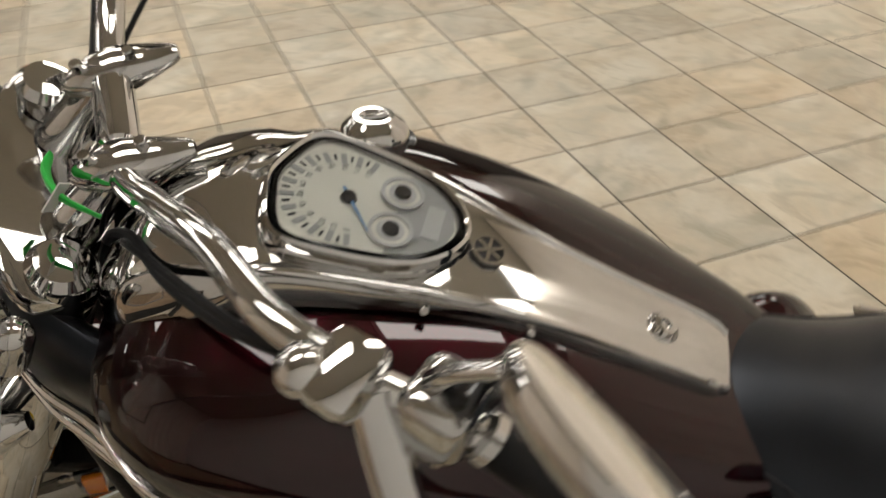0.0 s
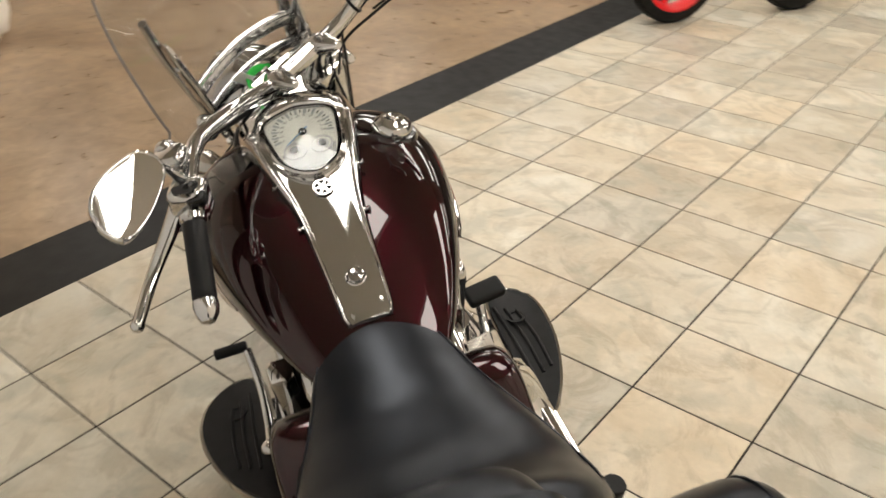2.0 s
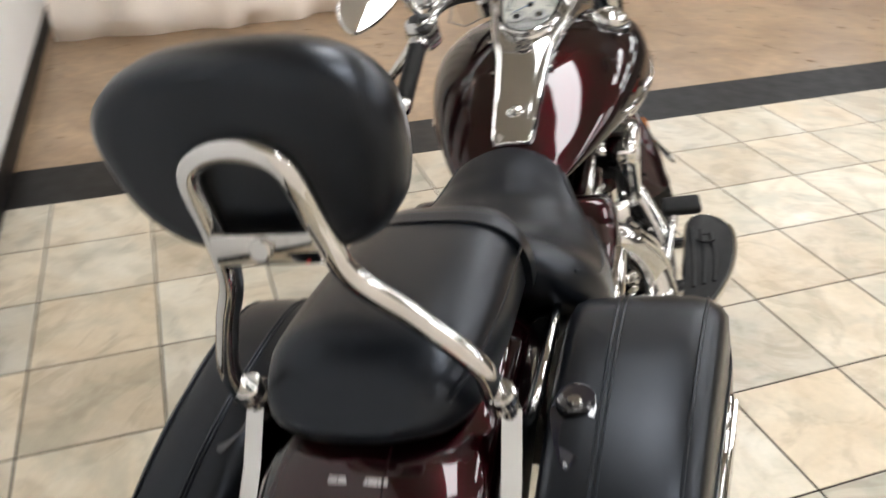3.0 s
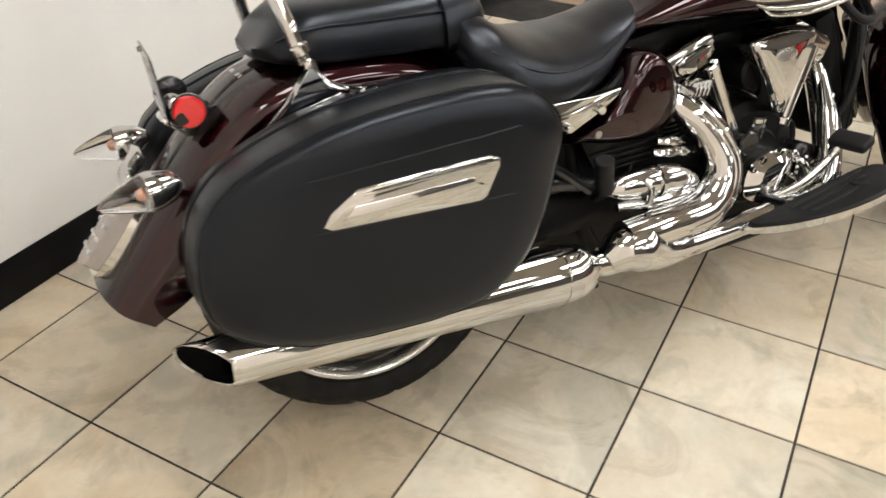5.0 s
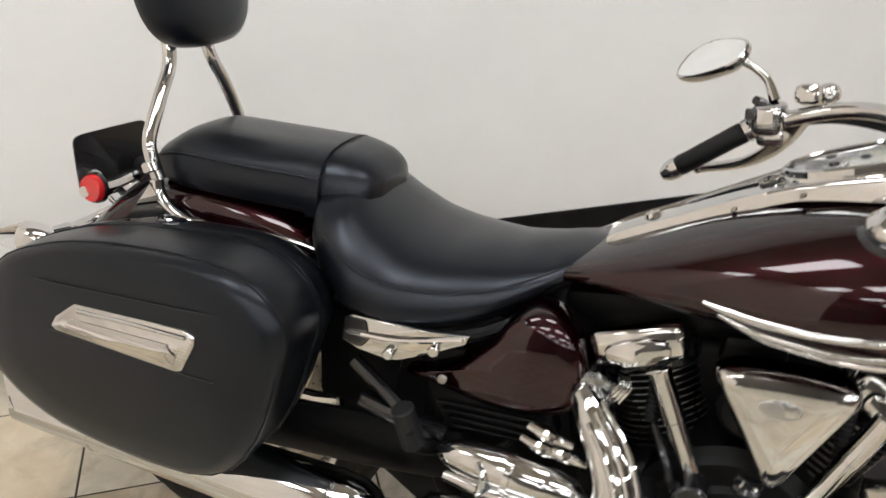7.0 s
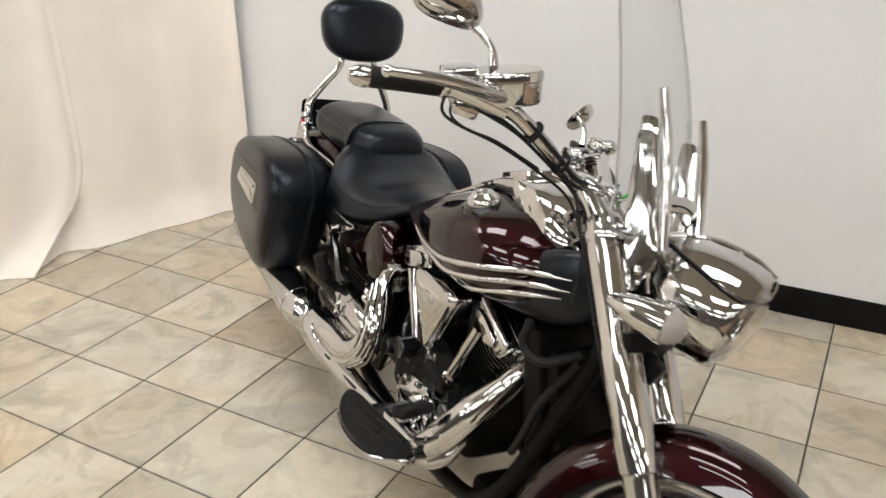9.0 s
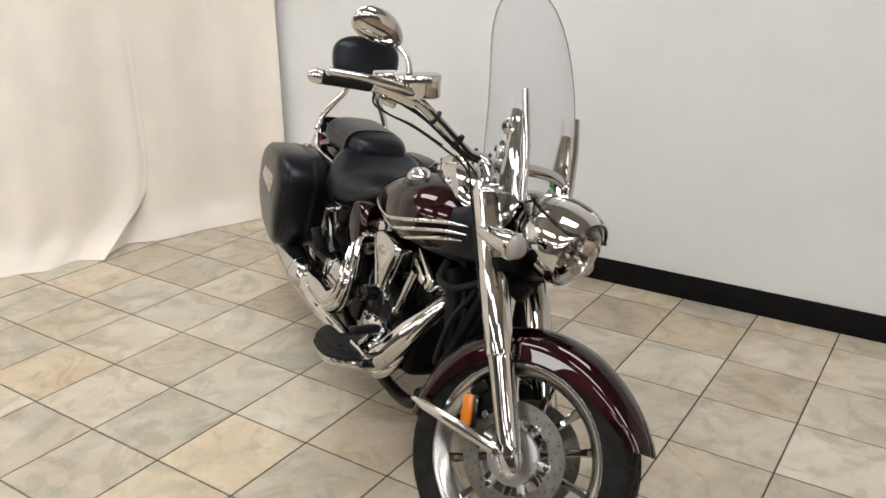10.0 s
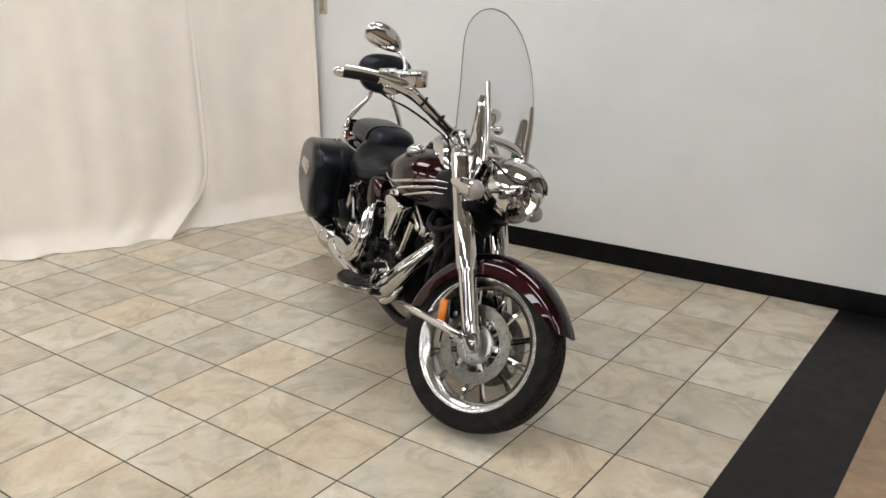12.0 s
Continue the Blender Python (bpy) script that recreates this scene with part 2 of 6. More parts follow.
wall_west = setting("wall_west", box_bm(X_MIN - 0.15, X_MIN, Y_MIN - 0.15, WALL_Y + 0.15, -0.12, CEILING), UNSEEN_DARK, "unseen closing wall, darkened grey-brown to deepen reflections", "wall")
wall_east = setting("wall_east", box_bm(X_MAX, X_MAX + 0.15, Y_MIN - 0.15, WALL_Y + 0.15, -0.12, CEILING), UNSEEN_DARK, "unseen closing wall, darkened grey-brown to deepen reflections", "wall")
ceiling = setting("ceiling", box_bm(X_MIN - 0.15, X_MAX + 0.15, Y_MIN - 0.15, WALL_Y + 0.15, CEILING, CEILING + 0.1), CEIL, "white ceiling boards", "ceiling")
baseboard = setting("baseboard", box_bm(X_MIN, X_MAX, WALL_Y - 0.008, WALL_Y - 0.0001, 0.0, 0.115, 0.003), COVE, "black rubber cove base along the wall", "baseboard")


def ceiling_light(x, y):
    root = new("ceiling_light")
    root.location = (x, y, CEILING)
    bm = box_bm(-0.62, 0.62, -0.32, 0.32, -0.045, 0.0)
    fr = mesh_ob("frame", bm, WHITE_METAL, smooth=False)
    fr.parent = root
    d = mesh_ob("diffuser", box_bm(-0.58, 0.58, -0.28, 0.28, -0.052, -0.046), FLUOR, smooth=False)
    d.parent = root
    return tagged(root, "lit fluorescent troffer with a white frame", "ceiling light", "ceiling lights")


first_light = ceiling_light(-2.15, -1.45)
for lx in (-4.0, -2.15, -0.3, 1.55, 3.4, 5.9):
    for ly in (-1.45, -3.9, -6.35, -8.8):
        if (lx, ly) not in ((-2.15, -1.45), (1.55, -1.45)):
            copy_thing(first_light, Matrix.Translation((lx, ly, CEILING)))

# ---------------------------------------------------------------- motorcycle materials
CHROME = mat("chrome", (0.58, 0.575, 0.565), 0.045, 1.0, rough_vary=0.02)
SATIN = mat("brushed_aluminium", (0.52, 0.515, 0.50), 0.28, 1.0, rough_vary=0.08)
MAROON = mat("dark_cherry_metallic_paint", (0.017, 0.0013, 0.0031), 0.28, 0.9, coat=1.0, coat_rough=0.015, vary=0.2, noise_scale=900, spec=0.15)
LEATHER = mat("black_leather", (0.0036, 0.0042, 0.0058), 0.29, vary=0.25, noise_scale=8, rough_vary=0.012, bump=0.16, bump_scale=420, spec=0.46)
VINYL = mat("black_hard_vinyl", (0.0042, 0.0047, 0.006), 0.29, vary=0.2, noise_scale=6, rough_vary=0.02, bump=0.1, bump_scale=700, spec=0.38)
MAROON.node_tree.nodes["Principled BSDF"].inputs["Specular Tint"].default_value = (0.30, 0.05, 0.08, 1)
# bluish tint puts the cool colour of the light into the black sheen
for skin in (LEATHER, VINYL):
    skin.node_tree.nodes["Principled BSDF"].inputs["Specular Tint"].default_value = (0.80, 0.87, 1.0, 1)
RUBBER = mat("black_rubber", (0.007, 0.007, 0.0075), 0.55, spec=0.3, vary=0.3, noise_scale=20, rough_vary=0.1, bump=0.2, bump_scale=260)
BLACK = mat("gloss_black_paint", (0.008, 0.008, 0.009), 0.22, coat=0.5, rough_vary=0.06)
SATIN_BLACK = mat("satin_black_casting", (0.0035, 0.0035, 0.0035), 0.42, spec=0.15, vary=0.3, noise_scale=30, rough_vary=0.1, bump=0.3, bump_scale=180)
TYRE = mat("tyre_rubber", (0.011, 0.0105, 0.0095), 0.62, spec=0.2, vary=0.35, noise_scale=25, rough_vary=0.1, bump=0.25, bump_scale=150)
STEEL = mat("drilled_disc_steel", (0.24, 0.228, 0.20), 0.34, 1.0, vary=0.15, noise_scale=40, rough_vary=0.1)
ALLOY = mat("satin_polished_alloy", (0.56, 0.55, 0.53), 0.2, 1.0, rough_vary=0.06)
DIAL = mat("cream_dial_face", (0.62, 0.62, 0.55), 0.5, vary=0.05, noise_scale=30)
DIAL_GREY = mat("grey_sub_dial", (0.30, 0.31, 0.30), 0.45)
DARK = mat("dark_print", (0.02, 0.02, 0.022), 0.5)
WHITE = mat("white_print", (0.75, 0.75, 0.74), 0.5)
GREY_PRINT = mat("grey_print", (0.42, 0.42, 0.42), 0.5)
RED = mat("red_reflector", (0.62, 0.01, 0.012), 0.18, coat=0.8)
AMBER = mat("amber_reflector", (0.66, 0.19, 0.01), 0.25, coat=0.6)
GREEN = mat("green_tag", (0.02, 0.48, 0.06), 0.5)
YELLOW = mat("yellow_label", (0.75, 0.5, 0.02), 0.5)
NAVY = mat("glossy_dark_blue", (0.003, 0.0035, 0.011), 0.12, coat=1.0)
MIRROR = mat("mirror_glass", (0.9, 0.9, 0.9), 0.01, 1.0)
LENS = mat("clear_lens", (0.95, 0.95, 0.95), 0.03, transmission=1.0, ior=1.3)
SMOKE = mat("milky_lens", (0.32, 0.285, 0.27), 0.2, coat=0.6, vary=0.06, noise_scale=20)
PEACH = mat("pale_orange_bulb", (0.75, 0.42, 0.30), 0.3)


def acrylic():
    """Thin clear windscreen: mostly see-through, with a gloss that grows at grazing angles."""
    m = bpy.data.materials.new("clear_acrylic")
    m.use_nodes = True
    nt = m.node_tree
    nt.nodes.remove(nt.nodes["Principled BSDF"])
    clear, gloss, mix, lw, power = (nt.nodes.new(k) for k in ("ShaderNodeBsdfTransparent", "ShaderNodeBsdfGlossy", "ShaderNodeMixShader", "ShaderNodeLayerWeight", "ShaderNodeMath"))
    clear.inputs[0].default_value = (0.955, 0.96, 0.965, 1)
    gloss.inputs["Roughness"].default_value = 0.02
    lw.inputs[0].default_value = 0.5
    power.operation, power.inputs[1].default_value = "POWER", 4.0
    scale = nt.nodes.new("ShaderNodeMapRange")
    scale.inputs["To Min"].default_value, scale.inputs["To Max"].default_value = 0.035, 0.6
    nt.links.new(lw.outputs["Facing"], power.inputs[0])
    nt.links.new(power.outputs[0], scale.inputs["Value"])
    nt.links.new(scale.outputs["Result"], mix.inputs[0])
    nt.links.new(clear.outputs[0], mix.inputs[1])
    nt.links.new(gloss.outputs[0], mix.inputs[2])
    nt.links.new(mix.outputs[0], nt.nodes["Material Output"].inputs[0])
    return m


ACRYLIC = acrylic()


# ---------------------------------------------------------------- shape helpers
def V(*c):
    return Vector(c)


def curve_points(pts, n=6, closed=False):
    """Catmull-Rom through pts, n steps a span."""
    pts = [Vector(p) for p in pts]
    out, m = [], len(pts)
    for i in range(m if closed else m - 1):
        if closed:
            a, b, c, d = pts[i - 1], pts[i], pts[(i + 1) % m], pts[(i + 2) % m]
        else:
            b, c = pts[i], pts[i + 1]
            a = pts[i - 1] if i else b * 2 - c
            d = pts[i + 2] if i + 2 < m else c * 2 - b
        for k in range(n):
            t = k / n
            out.append(0.5 * (2 * b + (c - a) * t + (2 * a - 5 * b + 4 * c - d) * t * t + (3 * b - a - 3 * c + d) * t ** 3))
    if not closed:
        out.append(pts[-1])
    return out


def interp(table, x):
    """Smooth value rows at x from a table of (x, values...): cubic through the rows."""
    if x <= table[0][0]:
        return table[0][1:]
    n = len(table)
    for i in range(n - 1):
        a, b = table[i], table[i + 1]
        if x <= b[0]:
            h = b[0] - a[0]
            t = (x - a[0]) / h
            out = []
            for k in range(1, len(a)):
                d = (b[k] - a[k]) / h
                before = (a[k] - table[i - 1][k]) / (a[0] - table[i - 1][0]) if i else d
                after = (table[i + 2][k] - b[k]) / (table[i + 2][0] - b[0]) if i + 2 < n else d
                m0 = 2 * before * d / (before + d) if before * d > 0 else 0.0
                m1 = 2 * after * d / (after + d) if after * d > 0 else 0.0
                out.append((2 * t ** 3 - 3 * t ** 2 + 1) * a[k] + (t ** 3 - 2 * t ** 2 + t) * h * m0 + (3 * t ** 2 - 2 * t ** 3) * b[k] + (t ** 3 - t ** 2) * h * m1)
            return tuple(out)
    return table[-1][1:]


def loft(rings, closed=False, caps=True):
    bm = bmesh.new()
    vs = [[bm.verts.new(p) for p in r] for r in rings]
    n = len(vs[0])
    for i in range(len(vs) if closed else len(vs) - 1):
        a, b = vs[i], vs[(i + 1) % len(vs)]
        for k in range(n):
            bm.faces.new((a[k], a[(k + 1) % n], b[(k + 1) % n], b[k]))
    if caps and not closed:
        bm.faces.new(vs[0][::-1])
        bm.faces.new(vs[-1])
    return bm


def sheet(rows, thick):
    """An open sheet from rows of points, given thickness."""
    bm = bmesh.new()
    vs = [[bm.verts.new(p) for p in r] for r in rows]
    for a, b in zip(vs, vs[1:]):
        for k in range(len(a) - 1):
            bm.faces.new((a[k], a[k + 1], b[k + 1], b[k]))
    bmesh.ops.recalc_face_normals(bm, faces=bm.faces)
    bmesh.ops.solidify(bm, geom=bm.faces[:], thickness=thick)
    return bm


def tube(pts, r, seg=12, smooth=5, flat=1.0, closed=False):
    """A round (or flattened) bar along a smooth path; r is one radius or one for each given point."""
    path = curve_points(pts, smooth, closed) if smooth else [Vector(p) for p in pts]
    radii = [r] * len(pts) if isinstance(r, (int, float)) else list(r)
    rings, side = [], None
    m = len(path)
    for i, p in enumerate(path):
        ahead = path[(i + 1) % m] if (i + 1 < m or closed) else p
        back = path[i - 1] if (i or closed) else p
        d = (ahead - back).normalized()
        if side is None:
            side = d.orthogonal().normalized() if abs(d.z) > 0.9 else d.cross(V(0, 0, 1)).normalized()
        side = (side - d * side.dot(d)).normalized()
        up = side.cross(d)
        s = i / (smooth or 1)
        k = min(int(s), len(radii) - 1)
        rr = radii[k] + (radii[min(k + 1, len(radii) - 1)] - radii[k]) * (s - k)
        rings.append([p + side * rr * flat * math.cos(a) + up * rr * math.sin(a) for a in (2 * math.pi * q / seg for q in range(seg))])
    return loft(rings, closed)


def lathe(profile, origin=(0, 0, 0), axis=(0, 1, 0), seg=48, sweep=None):
    """Turns a profile of (radius, height along the axis) round the axis."""
    o, d = Vector(origin), Vector(axis).normalized()
    u = d.orthogonal().normalized()
    w = d.cross(u)
    rings = []
    for q in range(seg):
        a = 2 * math.pi * q / seg
        e = u * math.cos(a) + w * math.sin(a)
        rings.append([o + e * r + d * h for r, h in profile])
    bm = bmesh.new()
    vs = [[bm.verts.new(p) for p in r] for r in rings]
    for i in range(seg):
        a, b = vs[i], vs[(i + 1) % seg]
        for k in range(len(profile) - 1):
            bm.faces.new((a[k], b[k], b[k + 1], a[k + 1]))
    bmesh.ops.remove_doubles(bm, verts=bm.verts, dist=1e-6)
    return bm


def rod(a, b, r, seg=16, bevel=0.15):
    """A straight turned bar from a to b with eased ends."""
    a, b = Vector(a), Vector(b)
    h = (b - a).length
    e = min(r * bevel, h / 4)
    return lathe([(0, 0), (r - e, 0), (r, e), (r, h - e), (r - e, h), (0, h)], a, b - a, seg)


def slab(outline, thick, m=None, bevel=0.0, seg=2):
    """A plate: an outline in its own x and y, thick in z, set by the matrix m."""
    bm = bmesh.new()
    n = len(outline)
    lo = [bm.verts.new((x, y, -thick / 2)) for x, y in outline]
    hi = [bm.verts.new((x, y, thick / 2)) for x, y in outline]
    bm.faces.new(lo[::-1])
    top = bm.faces.new(hi)
    for k in range(n):
        bm.faces.new((lo[k], lo[(k + 1) % n], hi[(k + 1) % n], hi[k]))
    if bevel:
        rim = [e for e in bm.edges if abs(e.verts[0].co.z - e.verts[1].co.z) < 1e-9]
        bmesh.ops.bevel(bm, geom=rim, offset=bevel, segments=seg, affect="EDGES", profile=0.5)
    if m is not None:
        bm.transform(m)
    return bm


def rbox(center, size, rot=(0, 0, 0), bevel=0.004, seg=2):
    bm = box_bm(-size[0] / 2, size[0] / 2, -size[1] / 2, size[1] / 2, -size[2] / 2, size[2] / 2, bevel, seg)
    bm.transform(pose(*center, *rot))
    return bm


def blob(center, size, rot=(0, 0, 0), seg=24):
    bm = bmesh.new()
    bmesh.ops.create_uvsphere(bm, u_segments=seg, v_segments=seg // 2, radius=1)
    bmesh.ops.scale(bm, vec=size, verts=bm.verts)
    bm.transform(pose(*center, *rot))
    return bm


def merged(*bms):
    """Joins several bmeshes into one part."""
    out = bmesh.new()
    for b in bms:
        me = bpy.data.meshes.new("joined")
        b.to_mesh(me)
        b.free()
        out.from_mesh(me)
        bpy.data.meshes.remove(me)
    return out


def disc_outline(rx, ry, n=32, power=2.0):
    out = []
    for q in range(n):
        a = 2 * math.pi * q / n
        c, s = math.cos(a), math.sin(a)
        out.append((rx * math.copysign(abs(c) ** (2 / power), c), ry * math.copysign(abs(s) ** (2 / power), s)))
    return out


def part(name, bm, material, parent, label="", sharp=35):
    ob = mesh_ob(name, bm, material, sharp=sharp)
    ob.parent = parent
    if label:
        tagged(ob, label)
    return ob


# ---------------------------------------------------------------- motorcycle
LEAN, YAW = -10.0, -33.0
bike = new("motorcycle")
bike.matrix_basis = pose(-1.944, -0.783, 0.0, LEAN, 0, YAW)
tagged(bike, "dark cherry and chrome cruiser leaning on its side stand", "motorcycle")

AXLE_F, R_F, AXLE_R, R_R = (1.735, 0.0, 0.32), 0.307, (0.0, 0.0, 0.33), 0.3245
RAKE, STEER = 31.3, 31.0
HEAD = V(1.885, -0.0, 0.0)
UP = V(-math.sin(radians(RAKE)), 0, math.cos(radians(RAKE)))
TURN = Matrix.Translation((0, -0.035, 0)) @ Matrix.Translation(HEAD) @ Matrix.Rotation(radians(STEER), 4, UP) @ Matrix.Translation(-HEAD)


WHEEL_TURN = Matrix.Translation((0, -0.046, -0.0185)) @ Matrix.Translation(HEAD) @ Matrix.Rotation(radians(STEER + 4), 4, UP) @ Matrix.Translation(-HEAD)


def rolled(name, bm, material, parent=None, label="", sharp=35):
    bm.transform(WHEEL_TURN)
    return part(name, bm, material, parent or bike, label, sharp)


def steered(name, bm, material, parent=None, label="", sharp=35):
    bm.transform(TURN)
    return part(name, bm, material, parent or bike, label, sharp)


# wheels
def tyre_bm(center, r, half, grooves=True, seg=168):
    prof = []
    for k in range(-8, 9):
        a = k / 8
        prof.append((r - 0.33 * half * 2 * abs(a) ** 2.6 * 0.62, half * math.sin(a * math.pi / 2 * 0.98)))
    prof = [(r * 0.745, -half * 0.72), (r * 0.785, -half * 0.93)] + prof + [(r * 0.785, half * 0.93), (r * 0.745, half * 0.72)]
    bm = bmesh.new()
    vs = []
    for q in range(seg):
        ang = 2 * math.pi * q / seg
        ring = []
        for k, (rr, h) in enumerate(prof):
            cut = grooves and 3 <= k <= 16 and k != 10 and (q + int(abs(k - 10) * 1.6) * (1 if k > 10 else 1) + (4 if k > 10 else 0)) % 8 == 0
            rr2 = rr - (0.008 if cut else 0)
            ring.append(bm.verts.new((center[0] + rr2 * math.cos(ang), center[1] + h, center[2] + rr2 * math.sin(ang))))
        vs.append(ring)
    for q in range(seg):
        a, b = vs[q], vs[(q + 1) % seg]
        for k in range(len(prof) - 1):
            bm.faces.new((a[k], b[k], b[k + 1], a[k + 1]))
    return bm


def rim_bm(center, r, half):
    r = r * 1.02
    p = [(r * 0.735, -half), (r * 0.755, -half), (r * 0.757, -half * 0.9), (r * 0.735, -half * 0.82), (r * 0.70, -half * 0.75), (r * 0.665, -half * 0.45),
         (r * 0.655, 0), (r * 0.665, half * 0.45), (r * 0.70, half * 0.75), (r * 0.735, half * 0.82), (r * 0.757, half * 0.9), (r * 0.755, half), (r * 0.735, half),
         (r * 0.70, half * 0.9), (r * 0.64, half * 0.5), (r * 0.63, 0), (r * 0.64, -half * 0.5), (r * 0.70, -half * 0.9), (r * 0.735, -half)]
    return lathe(p, center, (0, 1, 0), 72)


def wheel(name, center, r, half, place, discs, spokes=12, label=""):
    root_part = place("hub", lathe([(0, -half * 1.25), (0.026, -half * 1.25), (0.03, -half * 1.1), (0.03, -half * 0.7), (0.05, -half * 0.55), (0.05, half * 0.55), (0.03, half * 0.7), (0.03, half * 1.25), (0, half * 1.25)], center, (0, 1, 0), 32), SATIN, None, label)
    root_part.name = name
    place("tyre", tyre_bm(center, r, half * 1.15), TYRE, root_part, "black tyre with slanted tread grooves", 24)
    place("rim", rim_bm(center, r, half), ALLOY, root_part, "polished alloy rim")
    for n in range(spokes):
        a = 2 * math.pi * n / spokes
        side = 1 if n % 2 else -1
        e, w = V(math.cos(a), 0, math.sin(a)), V(-math.sin(a), 0, math.cos(a))
        c = V(*center)
        rings = []
        for t, wd, th, off in ((0.04, 0.013, 0.016, 0.2), (0.10, 0.011, 0.013, 0.28), (0.16, 0.009, 0.011, 0.3), (r * 0.665, 0.013, 0.014, 0.16)):
            o = c + e * t + V(0, side * half * off, 0)
            rings.append([o + w * wd * x + V(0, th * y, 0) for x, y in ((-1, -0.5), (-0.5, -1), (0.5, -1), (1, -0.5), (1, 0.5), (0.5, 1), (-0.5, 1), (-1, 0.5))])
        place("spoke", loft(rings), CHROME, root_part)
    for side in discs:
        y = center[1] + side * half * 1.02
        d = place("brake_disc", lathe([(0.098, y - center[1] - 0.0025), (0.141, y - center[1] - 0.0025), (0.141, y - center[1] + 0.0025), (0.098, y - center[1] + 0.0025), (0.098, y - center[1] - 0.0025)], center, (0, 1, 0), 64), STEEL, root_part, "drilled steel brake disc")
        place("disc_carrier", lathe([(0.028, y - center[1] - 0.004), (0.056, y - center[1] - 0.008), (0.071, y - center[1] - 0.005), (0.074, y - center[1] + 0.001), (0.071, y - center[1] + 0.005), (0.028, y - center[1] + 0.004), (0.028, y - center[1] - 0.004)], center, (0, 1, 0), 48), SATIN, root_part, "brushed disc carrier")
        holes = []
        for n in range(45):
            a = 2 * math.pi * n / 45
            rr = (0.107, 0.119, 0.131)[n % 3]
            p = V(center[0] + rr * math.cos(a), y, center[2] + rr * math.sin(a))
            holes.append(lathe([(0, -0.0031), (0.0024, -0.0031), (0.0024, 0.0031), (0, 0.0031)], p, (0, 1, 0), 8))
        tagged(place("drilling", merged(*holes), DARK, root_part), kind="stuff")
        for n in range(6):
            a = 2 * math.pi * n / 6 + 0.2
            p = V(center[0] + 0.096 * math.cos(a), y + side * 0.003, center[2] + 0.096 * math.sin(a))
            place("carrier_arm", rbox((center[0] + 0.082 * math.cos(a), y, center[2] + 0.082 * math.sin(a)), (0.05, 0.006, 0.02), (0, -math.degrees(a), 0), 0.002), SATIN, root_part)
            place("bolt", rod(p, p + V(0, side * 0.008, 0), 0.008, 8), CHROME, root_part)
    return root_part


BACK = Matrix.Translation((0.022, 0.006, 0))


def placed(name, bm, material, parent=None, label="", sharp=35):
    return part(name, bm, material, parent or bike, label, sharp)


def fixed(name, bm, material, parent=None, label="", sharp=35):
    """A part of the frame, engine or tail, which sit a little forward of the bike's own origin."""
    bm.transform(BACK)
    return part(name, bm, material, parent or bike, label, sharp)


wheel("front_wheel", (1.717, -0.008, 0.307), R_F, 0.052, rolled, (-1, 1), 12, "twelve-spoke polished front wheel")
wheel("rear_wheel", AXLE_R, R_R, 0.085, fixed, (1,), 12, "wide rear wheel")


# front fender: a deep crown round the tyre with flared tip
def arc_fender(center, r0, half, a0, a1, tail, n=40, flare=0.0):
    rows = []
    for k in range(n + 1):
        t = k / n
        a = radians(a0 + (a1 - a0) * t)
        e = V(math.cos(a), 0, math.sin(a))
        grow = flare * max(0.0, 1 - t / 0.25) ** 2 + flare * 0.3 * max(0.0, (t - 0.8) / 0.2) ** 2
        w = half * (0.72 + 0.28 * math.sin(math.pi * min(1, max(0, t * 1.08 - 0.02))) ** 0.5)
        deep = tail * (0.45 + 0.55 * math.sin(math.pi * t) ** 0.6)
        row = []
        for j in range(-9, 10):
            s = j / 9
            # the crown runs out in a point ahead of its side edges
            lead = a - radians(6) * (1 - abs(s)) * max(0.0, 1 - t / 0.2)
            e = V(math.cos(lead), 0, math.sin(lead))
            if abs(s) <= 0.6:
                b = s / 0.6 * math.pi / 2
                row.append(V(*center) + e * (r0 + grow + w * 0.62 * (math.cos(b) - 1)) + V(0, w * math.sin(b) * 0.98, 0))
            else:
                d = (abs(s) - 0.6) / 0.4
                row.append(V(*center) + e * (r0 + grow - w * 0.62 - (deep - w * 0.242) * d) + V(0, math.copysign(w * (0.98 + 0.03 * d), s), 0))
        rows.append(row)
    return sheet(rows, 0.004)


